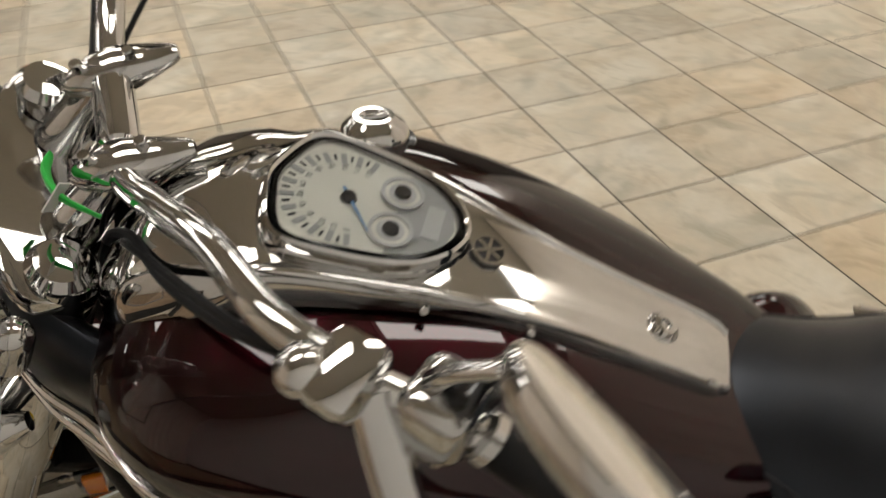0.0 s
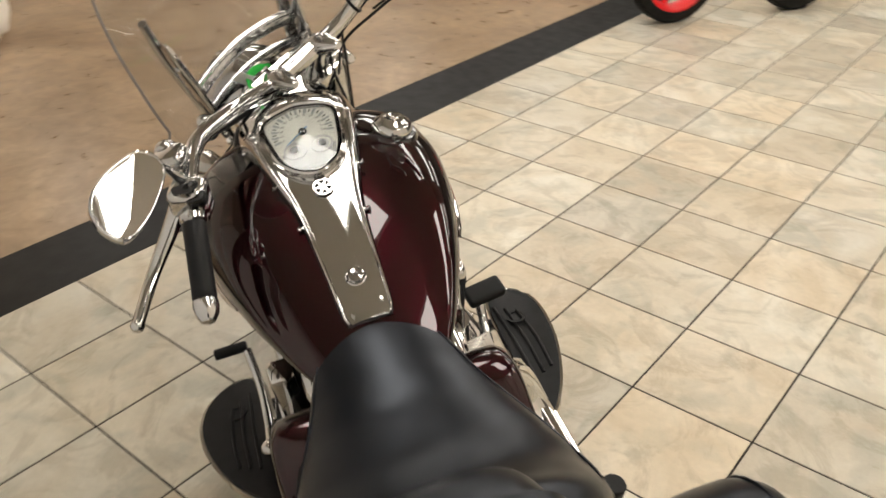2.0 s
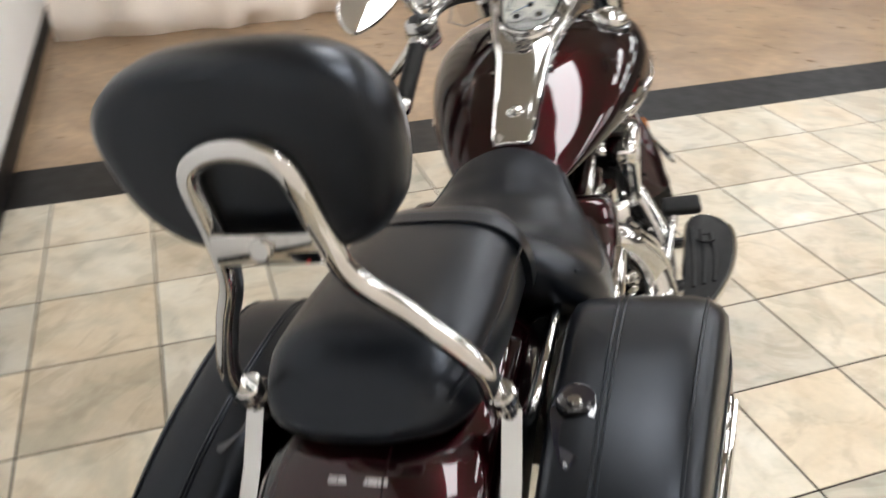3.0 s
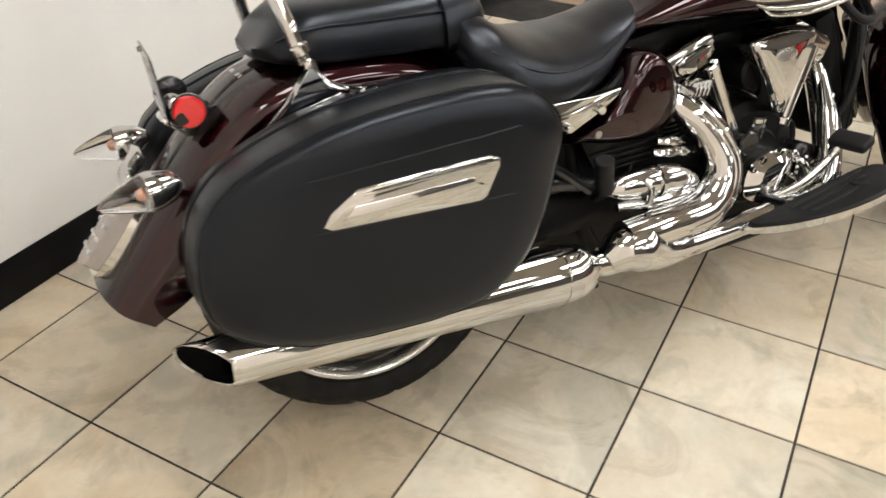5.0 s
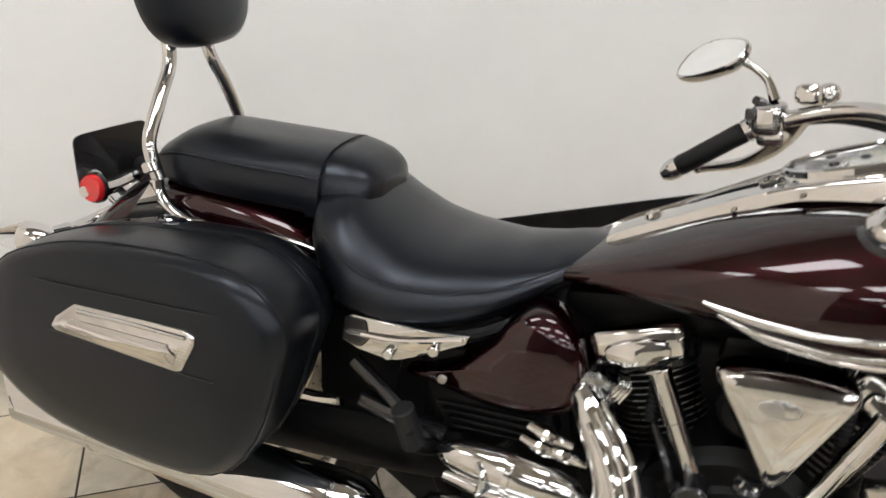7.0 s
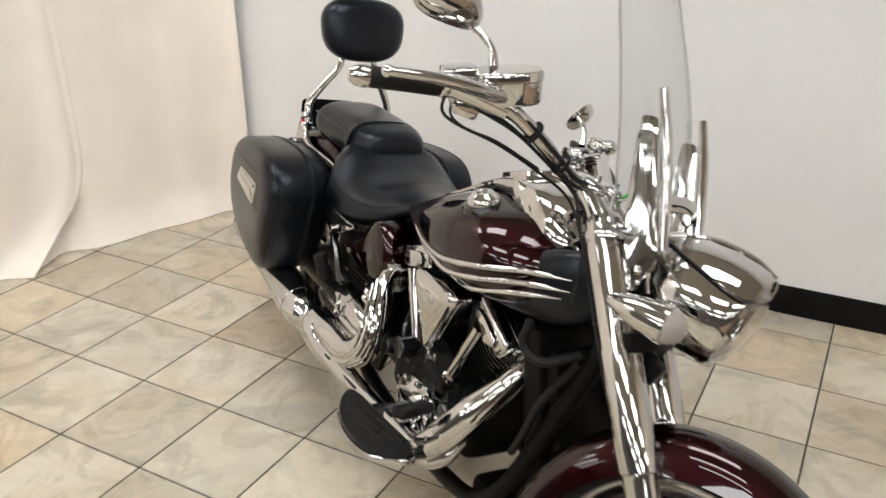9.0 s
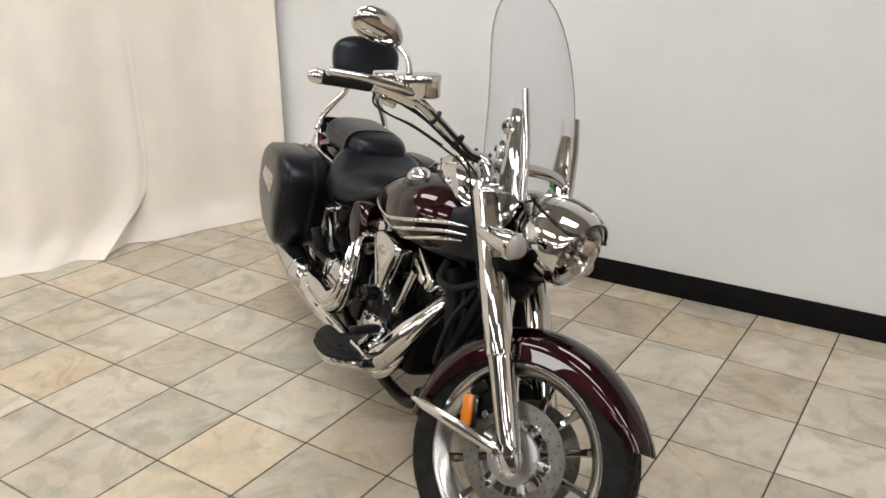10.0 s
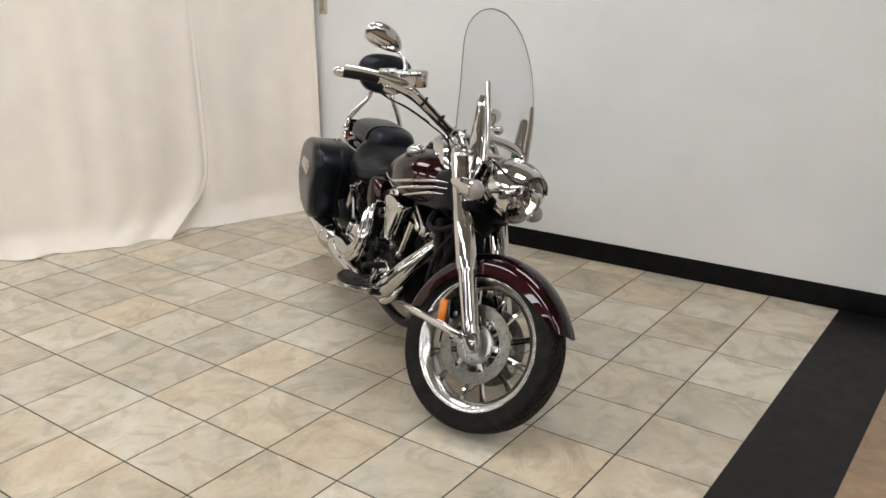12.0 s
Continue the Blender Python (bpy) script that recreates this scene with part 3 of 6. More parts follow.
rolled("front_fender", arc_fender((1.717, -0.008, 0.307), 0.331, 0.080, 33, 187, 0.055, 44, 0.018), MAROON, None, "deep cherry front fender")
for side in (-1, 1):
    foot = AXLE_F[0] + 0.012, side * 0.112, 0.275
    low = V(*foot)
    mid = low + UP * 0.30
    top = low + UP * 0.735
    fl = steered("fork_leg", lathe([(0, -0.012), (0.018, -0.012), (0.024, 0.0), (0.029, 0.03), (0.031, 0.12), (0.033, 0.27), (0.0345, 0.28), (0.0375, 0.283), (0.038, 0.30), (0.0375, 0.50), (0.036, 0.503), (0.0355, 0.68), (0.030, 0.735), (0, 0.735)], low, UP, 32), CHROME, None, "chrome fork leg with shroud")
    steered("fork_clamp", lathe([(0.0, -0.001), (0.036, -0.001), (0.037, 0.004), (0.037, 0.02), (0.033, 0.026), (0, 0.026)], low + UP * 0.30, UP, 32), CHROME, fl)
    steered("axle_nut", rod((AXLE_F[0], side * 0.10, 0.32), (AXLE_F[0], side * 0.148, 0.32), 0.017, 6), CHROME, fl)
    # fender stay: a bright blade from the axle back to the fender edge
    a, b = V(AXLE_F[0] - 0.022, side * 0.146, 0.308), V(1.402, side * 0.114, 0.298)
    rings = []
    for t, w, th in ((0, 0.011, 0.007), (0.05, 0.015, 0.008), (0.5, 0.0155, 0.007), (0.85, 0.0135, 0.006), (1, 0.004, 0.003)):
        p = a.lerp(b, t) + V(0, 0, 0.0)
        rings.append([p + V(0, th * math.cos(q), w * math.sin(q)) for q in (2 * math.pi * k / 12 for k in range(12))])
    st = steered("fender_stay", loft(rings), CHROME, None, "chrome blade stay")
    steered("stay_bolt", rod((AXLE_F[0] - 0.022, side * 0.148, 0.308), (AXLE_F[0] - 0.022, side * 0.161, 0.308), 0.011, 12), CHROME, st)
    # caliper and side reflector
    cal = steered("brake_caliper", merged(rbox((1.60, side * 0.075, 0.385), (0.06, 0.05, 0.1), (0, 35, 0), 0.012), rbox((1.58, side * 0.085, 0.41), (0.03, 0.055, 0.06), (0, 35, 0), 0.01)), SATIN_BLACK, None, "black brake caliper")
    steered("caliper_bolt", rod((1.62, side * 0.1, 0.36), (1.62, side * 0.108, 0.36), 0.009, 8), CHROME, cal)
    rf = steered("side_reflector", rbox((1.578, side * 0.124, 0.352), (0.03, 0.01, 0.078), (0, -16, 0), 0.003), AMBER, None, "amber rectangular reflector")
    steered("backing", rbox((1.585, side * 0.115, 0.352), (0.037, 0.008, 0.085), (0, -16, 0), 0.002), BLACK, rf)
# clamps between the legs
lo_c, hi_c = V(*(AXLE_F[0] + 0.012, 0, 0.285)) + UP * 0.50, V(*(AXLE_F[0] + 0.012, 0, 0.285)) + UP * 0.70
tri = Matrix.Translation(lo_c) @ Matrix.Rotation(radians(-RAKE), 4, "Y")
steered("lower_fork_bridge", slab(disc_outline(0.05, 0.145, 28, 3.5), 0.04, tri, 0.008), SATIN_BLACK, None, "black lower fork bridge")
tri2 = Matrix.Translation(hi_c) @ Matrix.Rotation(radians(-RAKE), 4, "Y")
steered("upper_fork_bridge", slab(disc_outline(0.055, 0.145, 28, 3.0), 0.03, tri2, 0.008), CHROME, None, "chrome upper fork bridge")
for side in (-1, 1):
    steered("fork_cap", lathe([(0, 0.0), (0.03, 0), (0.031, 0.008), (0.024, 0.018), (0.012, 0.021), (0, 0.021)], V(AXLE_F[0] + 0.012, side * 0.112, 0.285) + UP * 0.722, UP, 24), CHROME, None)

# headlight: bullet nacelle, rim, reflector, lens
HL = V(1.630, 0, 0.820)
FWD = V(0.976, 0, -0.218)
LAMP = Matrix.Translation(HL) @ Matrix.Scale(0.80, 4) @ Matrix.Translation(-HL)


def lamp_part(name, bm, material, parent=None, label="", sharp=35):
    bm.transform(LAMP)
    return steered(name, bm, material, parent, label, sharp)


nac = lamp_part("headlight", lathe([(0.0, -0.245), (0.03, -0.241), (0.062, -0.226), (0.094, -0.193), (0.116, -0.148), (0.129, -0.09), (0.132, -0.03), (0.1285, 0.0), (0.124, 0.014), (0.120, 0.019), (0.116, 0.015), (0.112, 0.0), (0.106, -0.03), (0.07, -0.09), (0.0, -0.11)], HL, FWD, 64), CHROME, None, "chrome bullet headlight")
lamp_part("reflector", lathe([(0.0, -0.085), (0.02, -0.083), (0.05, -0.068), (0.085, -0.034), (0.108, 0.006)], HL, FWD, 24), CHROME, nac, "faceted bright reflector", 12)
for sx in (-1, 1):
    lamp_part("reflector_bowl", lathe([(0.0, -0.055), (0.012, -0.053), (0.026, -0.04), (0.036, -0.015), (0.038, -0.012), (0.034, -0.018)], HL + V(0, sx * 0.042, -0.03), FWD, 20), CHROME, nac, "", 14)
lamp_part("bulb_shield", lathe([(0, -0.02), (0.012, -0.02), (0.022, -0.03), (0.024, -0.06), (0, -0.06)], HL + V(0, 0, 0.035), FWD, 20), CHROME, nac)
lamp_part("lens", lathe([(0.0, 0.058), (0.045, 0.053), (0.085, 0.038), (0.114, 0.014), (0.114, 0.010), (0.085, 0.034), (0.045, 0.049), (0.0, 0.054)], HL, FWD, 48), LENS, nac, "clear glass lens")
# cap over the nacelle, parted by black beads that imitate the gap's shadow
CAP_UPRIGHT = V(0.218, 0, 0.976)
CAP_LINE = ((-0.222, 0.078, 30), (-0.19, 0.103, 44), (-0.14, 0.127, 56), (-0.07, 0.140, 62), (-0.02, 0.1405, 64), (0.010, 0.1365, 62), (0.028, 0.1285, 56))
rows = []
for k in range(21):
    row = []
    for d, r, wide in CAP_LINE:
        a = radians(-wide + 2 * wide * k / 20)
        row.append(HL + FWD * d + (V(0, 1, 0) * math.sin(a) + CAP_UPRIGHT * math.cos(a)) * r)
    rows.append(row)
lamp_part("visor", sheet(rows, 0.004), CHROME, nac, "peaked chrome cap")
for row in (rows[0], rows[-1]):
    lamp_part("cap_gap_shade", tube([p - CAP_UPRIGHT * 0.004 for p in row], 0.0035, 8), BLACK, nac, "black bead for the shadowed gap under the cap")
lamp_part("top_strip", tube([HL + FWD * d + CAP_UPRIGHT * h for d, h in ((-0.20, 0.098), (-0.13, 0.130), (-0.04, 0.141), (0.024, 0.132))], [0.004, 0.009, 0.009, 0.004], 10, 5, 1.6), CHROME, nac)
steered("headlight_bracket", merged(rbox((1.50, 0, 0.68), (0.1, 0.05, 0.05), (0, 20, 0), 0.01), rod((1.455, -0.1, 0.78), (1.455, 0.1, 0.78), 0.014)), SATIN_BLACK, None, "black headlight mount")
# turn signals in front
AHEAD = V(1, 0, -0.03)
for side in (-1, 1):
    c = V(1.562, side * 0.198, 0.787)
    sg = steered("turn_signal", lathe([(0, -0.105), (0.010, -0.103), (0.020, -0.08), (0.029, -0.045), (0.035, -0.008), (0.0365, 0.0), (0.0365, 0.007), (0.033, 0.008), (0, 0.008)], c, AHEAD, 32), CHROME, None, "chrome bullet turn signal with clear lens")
    steered("lens", lathe([(0.0, 0.040), (0.012, 0.0385), (0.023, 0.031), (0.031, 0.018), (0.0335, 0.0085), (0, 0.0085)], c, AHEAD, 32), SMOKE, sg, "clear lens")
    steered("bulb", blob(c + AHEAD * 0.03, (0.009, 0.013, 0.013)), PEACH, sg)
    steered("stem", tube([c + AHEAD * -0.05, V(1.49, side * 0.165, 0.775), V(1.455, side * 0.118, 0.765)], [0.018, 0.016, 0.020], 14), CHROME, sg)

# windscreen and its mounts
WS0, WS1 = V(1.475, 0.012, 0.90), V(1.230, 0.008, 1.453)
WS_HALF = [(0.0, 0.236), (0.2, 0.247), (0.45, 0.248), (0.62, 0.243), (0.76, 0.222), (0.86, 0.183), (0.93, 0.135), (0.98, 0.072), (1.0, 0.006)]
rows = []
for k in range(33):
    t = math.sin(math.pi / 2 * k / 32) ** 0.9
    half = interp(WS_HALF, t)[0]
    c = WS0.lerp(WS1, t) + V(0.03 * math.sin(math.pi * t), 0, 0)
    rows.append([c + V(-0.5 * y * y * 1.5, y, 0) for y in (half * (j / 10) for j in range(-10, 11))])
ws = steered("windscreen", sheet(rows, 0.004), ACRYLIC, None, "tall clear acrylic windscreen")
edge_l = [r[0] for r in rows[::2]] + [r[-1] for r in rows[::-2]]
steered("edge_bead", tube(edge_l, 0.0024, 6, 2, closed=True), mat("smoky_edge", (0.30, 0.29, 0.29), 0.3), ws)
PLATE = [(1.372, 1.098), (1.380, 1.112), (1.398, 1.112), (1.407, 1.098), (1.434, 1.02), (1.460, 0.95), (1.480, 0.90), (1.484, 0.865), (1.477, 0.83), (1.467, 0.808), (1.456, 0.815), (1.440, 0.85), (1.424, 0.88), (1.412, 0.915), (1.402, 0.95), (1.386, 1.02)]
for side in (-1, 1):
    b = steered("windscreen_bracket", tube([(1.488, 0.019 + side * 0.126, 0.895), (1.462, 0.019 + side * 0.136, 0.985), (1.428, 0.019 + side * 0.148, 1.08), (1.392, 0.019 + side * 0.155, 1.165)], [0.0115, 0.0115, 0.011, 0.0085], 14, 5), CHROME, None, "upright chrome windscreen bracket blade")
    # side plate: slim at the top, broad above the fork, ending in a point
    edge_line = curve_points([(x, 0, z) for x, z in PLATE], 3, closed=True)
    rings = []
    for off, s in ((-0.004, 0.94), (-0.003, 1.0), (0.003, 1.0), (0.0045, 0.93), (0.005, 0.5)):
        rings.append([V(1.43 + (p.x - 1.43) * (s if p.z < 1.0 else 0.5 + s / 2), 0.019 + side * (0.125 + (p.z - 0.80) * 0.075 + off), 0.94 + (p.z - 0.94) * (s + (1 - s) * 0.6)) for p in edge_line])
    steered("mount_plate", loft(rings), CHROME, b, "long chrome side plate")
    for x, z in ((1.462, 0.845), (1.425, 0.905), (1.40, 1.055)):
        p = V(x, 0.019 + side * (0.125 + (z - 0.80) * 0.075 + 0.003), z)
        steered("bolt", lathe([(0, 0.009), (0.005, 0.008), (0.009, 0.003), (0.009, 0), (0, 0)], p, V(0, side, 0), 14), CHROME, b)
rows2 = [(1.468 - 0.5 * y * y * 1.5, y + 0.019, 0.985 - y * y * 0.9) for y in (0.138 * j / 6 for j in range(-6, 7))]
steered("windscreen_cross_bar", tube(rows2, 0.016, 12, 2, 0.35), CHROME, None, "curved chrome bar under the windscreen")
rows3 = [(1.488 - 0.5 * y * y * 1.5, y + 0.019, 0.925 - y * y * 0.9) for y in (0.128 * j / 6 for j in range(-6, 7))]
steered("lower_cross_bar", tube(rows3, 0.013, 12, 2, 0.35), CHROME, None, "curved chrome lower bar")

# handlebar, risers, grips and controls
BAR = [(1.285, 0, 0.958), (1.285, 0.07, 0.958), (1.276, 0.13, 0.966), (1.25, 0.21, 0.998), (1.205, 0.285, 1.033), (1.15, 0.332, 1.04), (1.075, 0.38, 1.018), (0.985, 0.475, 0.966)]
INNER = BAR[1:5]
LEFT = [(1.285, 0.07, 0.958), (1.25, 0.135, 0.985), (1.207, 0.205, 1.013), (1.172, 0.285, 1.030), (1.12, 0.345, 1.022)]
GRIP = {-1: (V(1.085, -0.350, 1.032), V(1.006, -0.448, 1.003)), 1: (V(1.045, 0.408, 0.992), V(0.967, 0.487, 0.927))}
full_bar = [tuple(GRIP[-1][1]), tuple(GRIP[-1][0]), (1.15, -0.318, 1.044)] + [(x, -y, z) for x, y, z in INNER[::-1]] + [BAR[0]] + LEFT + [tuple(GRIP[1][0]), tuple(GRIP[1][1])]
hb = steered("handlebar", tube(full_bar, 0.0145, 16, 6), CHROME, None, "wide pulled-back chrome handlebar")
for side in (-1, 1):
    rs = steered("riser", lathe([(0.0, 0.0), (0.029, 0), (0.027, 0.03), (0.023, 0.07), (0.024, 0.105), (0.0, 0.11)], V(1.365, side * 0.055, 0.885), V(-0.08, 0, 0.073), 24), CHROME, None, "tapered chrome riser")
    fin = []
    for t, w, h in ((0.0, 0.004, 0.004), (0.08, 0.014, 0.012), (0.3, 0.024, 0.021), (0.5, 0.027, 0.022), (0.75, 0.020, 0.014), (0.95, 0.012, 0.009), (1.0, 0.008, 0.006)):
        c = V(1.335, side * 0.055, 0.955).lerp(V(1.218, side * 0.060, 0.958), t)
        fin.append([c + V(0, w * math.cos(q), h * math.sin(q)) for q in (2 * math.pi * k / 16 for k in range(16))])
    steered("clamp_fin", loft(fin), CHROME, rs, "pointed chrome bar clamp")
    for dx in (-0.025, 0.025):
        steered("clamp_bolt", rod((1.285 + dx, side * 0.055, 0.972), (1.285 + dx, side * 0.055, 0.983), 0.006, 10), CHROME, rs)
steered("bar_sleeve", rod((1.285, -0.04, 0.958), (1.285, 0.04, 0.958), 0.02, 20), CHROME, hb)
for side in (-1, 1):
    g0, g1 = GRIP[side]
    gl = (g1 - g0).length
    gr = steered("grip", lathe([(0.0, 0), (0.017, 0), (0.019, 0.004), (0.0185, 0.03), (0.0185, gl - 0.02), (0.019, gl - 0.005), (0.016, gl), (0, gl)], g0, g1 - g0, 24), RUBBER, None, "black rubber hand grip")
    steered("grip_end", lathe([(0, 0), (0.019, 0.0), (0.02, 0.008), (0.018, 0.022), (0.011, 0.034), (0, 0.038)], g1, g1 - g0, 24), CHROME, gr, "chrome end cap")
    steered("grip_collar", rod(g0 - (g1 - g0) * 0.12, g0, 0.021, 20), CHROME, gr)
    d = (g1 - g0).normalized()
    h = g0 - d * 0.045
    sw = steered("switch_box", merged(rbox(h, (0.055, 0.06, 0.055), (20, 0, side * -48), 0.014, 3), rbox(h + V(0.012, 0, -0.028), (0.05, 0.05, 0.03), (20, 0, side * -48), 0.01)), CHROME, None, "chrome switch housing")
    steered("switch_pad", rbox(h + V(-0.014, side * -0.0, 0.024), (0.03, 0.036, 0.016), (0, 30, side * -48), 0.005), BLACK, sw, "black switch buttons")
    steered("switch_pad", rbox(h + V(-0.03, side * 0.0, 0.004), (0.02, 0.03, 0.02), (0, 0, side * -48), 0.004), BLACK, sw)
    m0 = h - d * 0.06 + V(0.02, 0, 0.012)
    if side < 0:
        up_here = (bike.matrix_basis.to_3x3() @ TURN.to_3x3()).inverted() @ V(0, 0, 1)
        along = (V(0.67, 0.70, 0) - up_here * up_here.dot(V(0.67, 0.70, 0))).normalized()
        RM = Matrix((along, up_here.cross(along), up_here)).transposed().to_4x4()
        RM.translation = V(1.178, -0.287, 1.074)
        rv = steered("brake_reservoir", loft([[RM @ V(s * x, s * y, z) for x, y in disc_outline(0.060, 0.041, 36, 2.6)] for z, s in ((-0.030, 0.93), (-0.026, 0.975), (0.010, 0.985), (0.012, 1.02), (0.024, 1.02), (0.029, 0.96), (0.031, 0.5))]), CHROME, None, "oval chrome brake fluid reservoir")
        steered("master_cylinder", tube([(1.19, -0.285, 1.035), (1.15, -0.32, 1.04), (1.11, -0.355, 1.04)], [0.024, 0.026, 0.022], 16), CHROME, rv)
        for dx in (-0.035, 0.035):
            steered("lid_screw", rod(RM @ V(dx, 0, 0.024), RM @ V(dx, 0, 0.028), 0.005, 10), SATIN, rv)
        SM = RM.copy()
        SM.translation = V(1.105, -0.333, 1.058)
        sc_bm = box_bm(-0.032, 0.032, -0.026, 0.026, -0.02, 0.02, 0.006, 2)
        sc_bm.transform(SM)
        steered("switch_cover", sc_bm, CHROME, rv, "square chrome switch cover")
    else:
        steered("clutch_perch", merged(rbox(m0 + V(0.0, 0.01, 0.0), (0.045, 0.06, 0.034), (0, 0, -48), 0.012), blob(m0 + V(0.025, 0, 0.004), (0.02, 0.02, 0.018))), CHROME, None, "chrome clutch lever perch")
    if side < 0:
        lv = [(1.185, -0.30, 1.05), (1.166, -0.36, 1.046), (1.128, -0.435, 1.036), (1.081, -0.502, 1.019)]
    else:
        lv = [(1.115, 0.355, 1.02), (1.118, 0.425, 0.975), (1.10, 0.50, 0.945), (1.047, 0.576, 0.930)]
    steered("lever", merged(tube(lv, [0.016, 0.013, 0.010, 0.009], 12, 5, 1.3), blob(lv[-1], (0.011, 0.011, 0.011))), CHROME, None, "chrome hand lever")
    # mirror on its stem
    if side < 0:
        base, mc, face = V(1.142, -0.290, 1.090), V(1.055, -0.375, 1.172), V(-0.80, 0.35, 0.45).normalized()
        rim_line, foot = [(0.066, -0.018), (0.069, 0.017), (0.048, 0.043), (0.0, 0.050), (-0.048, 0.034), (-0.076, 0.006), (-0.079, -0.012), (-0.066, -0.029), (-0.015, -0.037), (0.035, -0.036)], (-0.072, -0.018)
    else:
        base, mc, face = V(1.075, 0.372, 1.045), V(0.997, 0.459, 1.120), V(-0.794, -0.287, 0.536).normalized()
        rim_line, foot = [(0.066, 0.028), (0.074, 0.004), (0.064, -0.017), (0.032, -0.031), (-0.018, -0.041), (-0.059, -0.038), (-0.070, -0.022), (-0.069, 0.003), (-0.056, 0.027), (-0.03, 0.041), (0.005, 0.044), (0.04, 0.039)], (0.066, -0.004)
    vert = (V(0, 0, 1) - face * face.z).normalized()
    mm = Matrix((vert.cross(face), vert, face)).transposed().to_4x4()
    mm.translation = mc
    joint = mm @ V(foot[0], foot[1], -0.014)
    st = steered("mirror", tube([base, base.lerp(joint, 0.35) + V(0.004, 0, 0.012), base.lerp(joint, 0.75) + V(0.004, 0, 0.006), joint], [0.010, 0.0072, 0.0066, 0.008], 12), CHROME, None, "chrome teardrop mirror on a thin stem")
    rim_pts = curve_points([(x, y, 0) for x, y in rim_line], 4, closed=True)

    def mirror_ring(depth, scale):
        return [mm @ V(p.x * scale, p.y * scale, depth) for p in rim_pts]

    steered("shell", loft([mirror_ring(d, k) for d, k in ((0.0015, 0.93), (0.003, 0.965), (0.001, 1.0), (-0.008, 1.0), (-0.018, 0.90), (-0.026, 0.68), (-0.031, 0.3))]), CHROME, st)
    steered("glass", loft([mirror_ring(0.0, 0.92)] + [mirror_ring(0.0052 - (0.07 * k) ** 2 / 1.5, k) for k in (0.92, 0.8, 0.65, 0.5, 0.35, 0.2, 0.08)]), MIRROR, st, "convex mirror glass", 60)
# cables and hoses
for pts, r in (([(1.10, -0.345, 1.035), (1.095, -0.335, 0.995), (1.12, -0.31, 0.98), (1.175, -0.245, 0.972), (1.235, -0.17, 0.95), (1.29, -0.11, 0.92), (1.34, -0.09, 0.85)], 0.003),
               ([(1.115, -0.34, 1.035), (1.11, -0.33, 0.995), (1.135, -0.305, 0.978), (1.18, -0.255, 0.975), (1.24, -0.18, 0.955)], 0.0026),
               ([(1.13, -0.34, 1.02), (1.165, -0.312, 1.014), (1.215, -0.262, 1.0), (1.262, -0.19, 0.968), (1.292, -0.12, 0.938), (1.33, -0.085, 0.89), (1.36, -0.08, 0.74)], 0.0032),
               ([(1.15, -0.318, 1.014), (1.195, -0.28, 1.012), (1.25, -0.2, 0.976), (1.30, -0.135, 0.94), (1.35, -0.13, 0.86), (1.5, -0.13, 0.62), (1.6, -0.12, 0.5)], 0.003),
               ([(1.125, 0.345, 1.012), (1.165, 0.312, 1.014), (1.215, 0.262, 1.0), (1.262, 0.19, 0.968), (1.292, 0.12, 0.938), (1.34, 0.07, 0.86), (1.35, 0.06, 0.7)], 0.005),
               ([(1.15, 0.318, 1.014), (1.195, 0.28, 1.012), (1.25, 0.2, 0.976), (1.30, 0.12, 0.93), (1.32, 0.08, 0.82)], 0.0045)):
    steered("cable", tube(pts, r, 8), RUBBER, None, "black control cable")
for off, r in ((V(0.016, 0.006, -0.004), 0.0055), (V(0.010, 0.012, -0.015), 0.0048)):
    line = [V(1.15, -0.318, 1.044)] + [V(x, -y, z) for x, y, z in INNER[::-1]] + [V(1.30, -0.05, 0.90)]
    steered("cable", tube([p + off for p in line], r, 8), RUBBER, None, "black cable strapped along the handlebar")
for x, y, z in ((1.225, -0.245, 1.016), (1.264, -0.168, 0.982)):
    steered("cable_tie", lathe([(0.0165, -0.003), (0.023, -0.003), (0.023, 0.003), (0.0165, 0.003), (0.0165, -0.003)], V(x + 0.008, y + 0.004, z - 0.004), V(0.55, 0.75, -0.3), 16), RUBBER, hb)
steered("ignition_lock", merged(lathe([(0, 0.036), (0.008, 0.034), (0.015, 0.029), (0.018, 0.022), (0.018, -0.02), (0, -0.02)], V(1.408, 0.190, 0.925), V(-0.5, 0, 0.8), 20)), CHROME, None, "chrome lock barrel")
steered("price_tag", slab([(-0.014, -0.018), (0.014, -0.018), (0.014, 0.018), (-0.014, 0.018)], 0.0012, pose(1.335, 0.095, 0.985, 60, 20, 40)), WHITE, None, "small white paper tag")
steered("green_tie", tube([(1.345, 0.03, 0.965), (1.345, 0.06, 0.978), (1.335, 0.088, 0.975), (1.31, 0.105, 0.955)], [0.004, 0.008, 0.008, 0.004], 10, 4, 0.45), GREEN, None, "bright green plastic key tie")

# ---------------- tank: cherry shell, chrome console, dial, cap and trim bars
TANK = [(0.60, 0.050, 0.692, 0.684), (0.62, 0.082, 0.704, 0.682), (0.66, 0.108, 0.722, 0.684), (0.70, 0.130, 0.742, 0.686), (0.75, 0.152, 0.766, 0.685), (0.80, 0.173, 0.790, 0.681), (0.90, 0.206, 0.834, 0.668), (1.0, 0.229, 0.866, 0.653), (1.08, 0.237, 0.881, 0.647),
        (1.16, 0.232, 0.880, 0.650), (1.23, 0.206, 0.864, 0.664), (1.285, 0.155, 0.832, 0.690), (1.31, 0.095, 0.80, 0.712)]


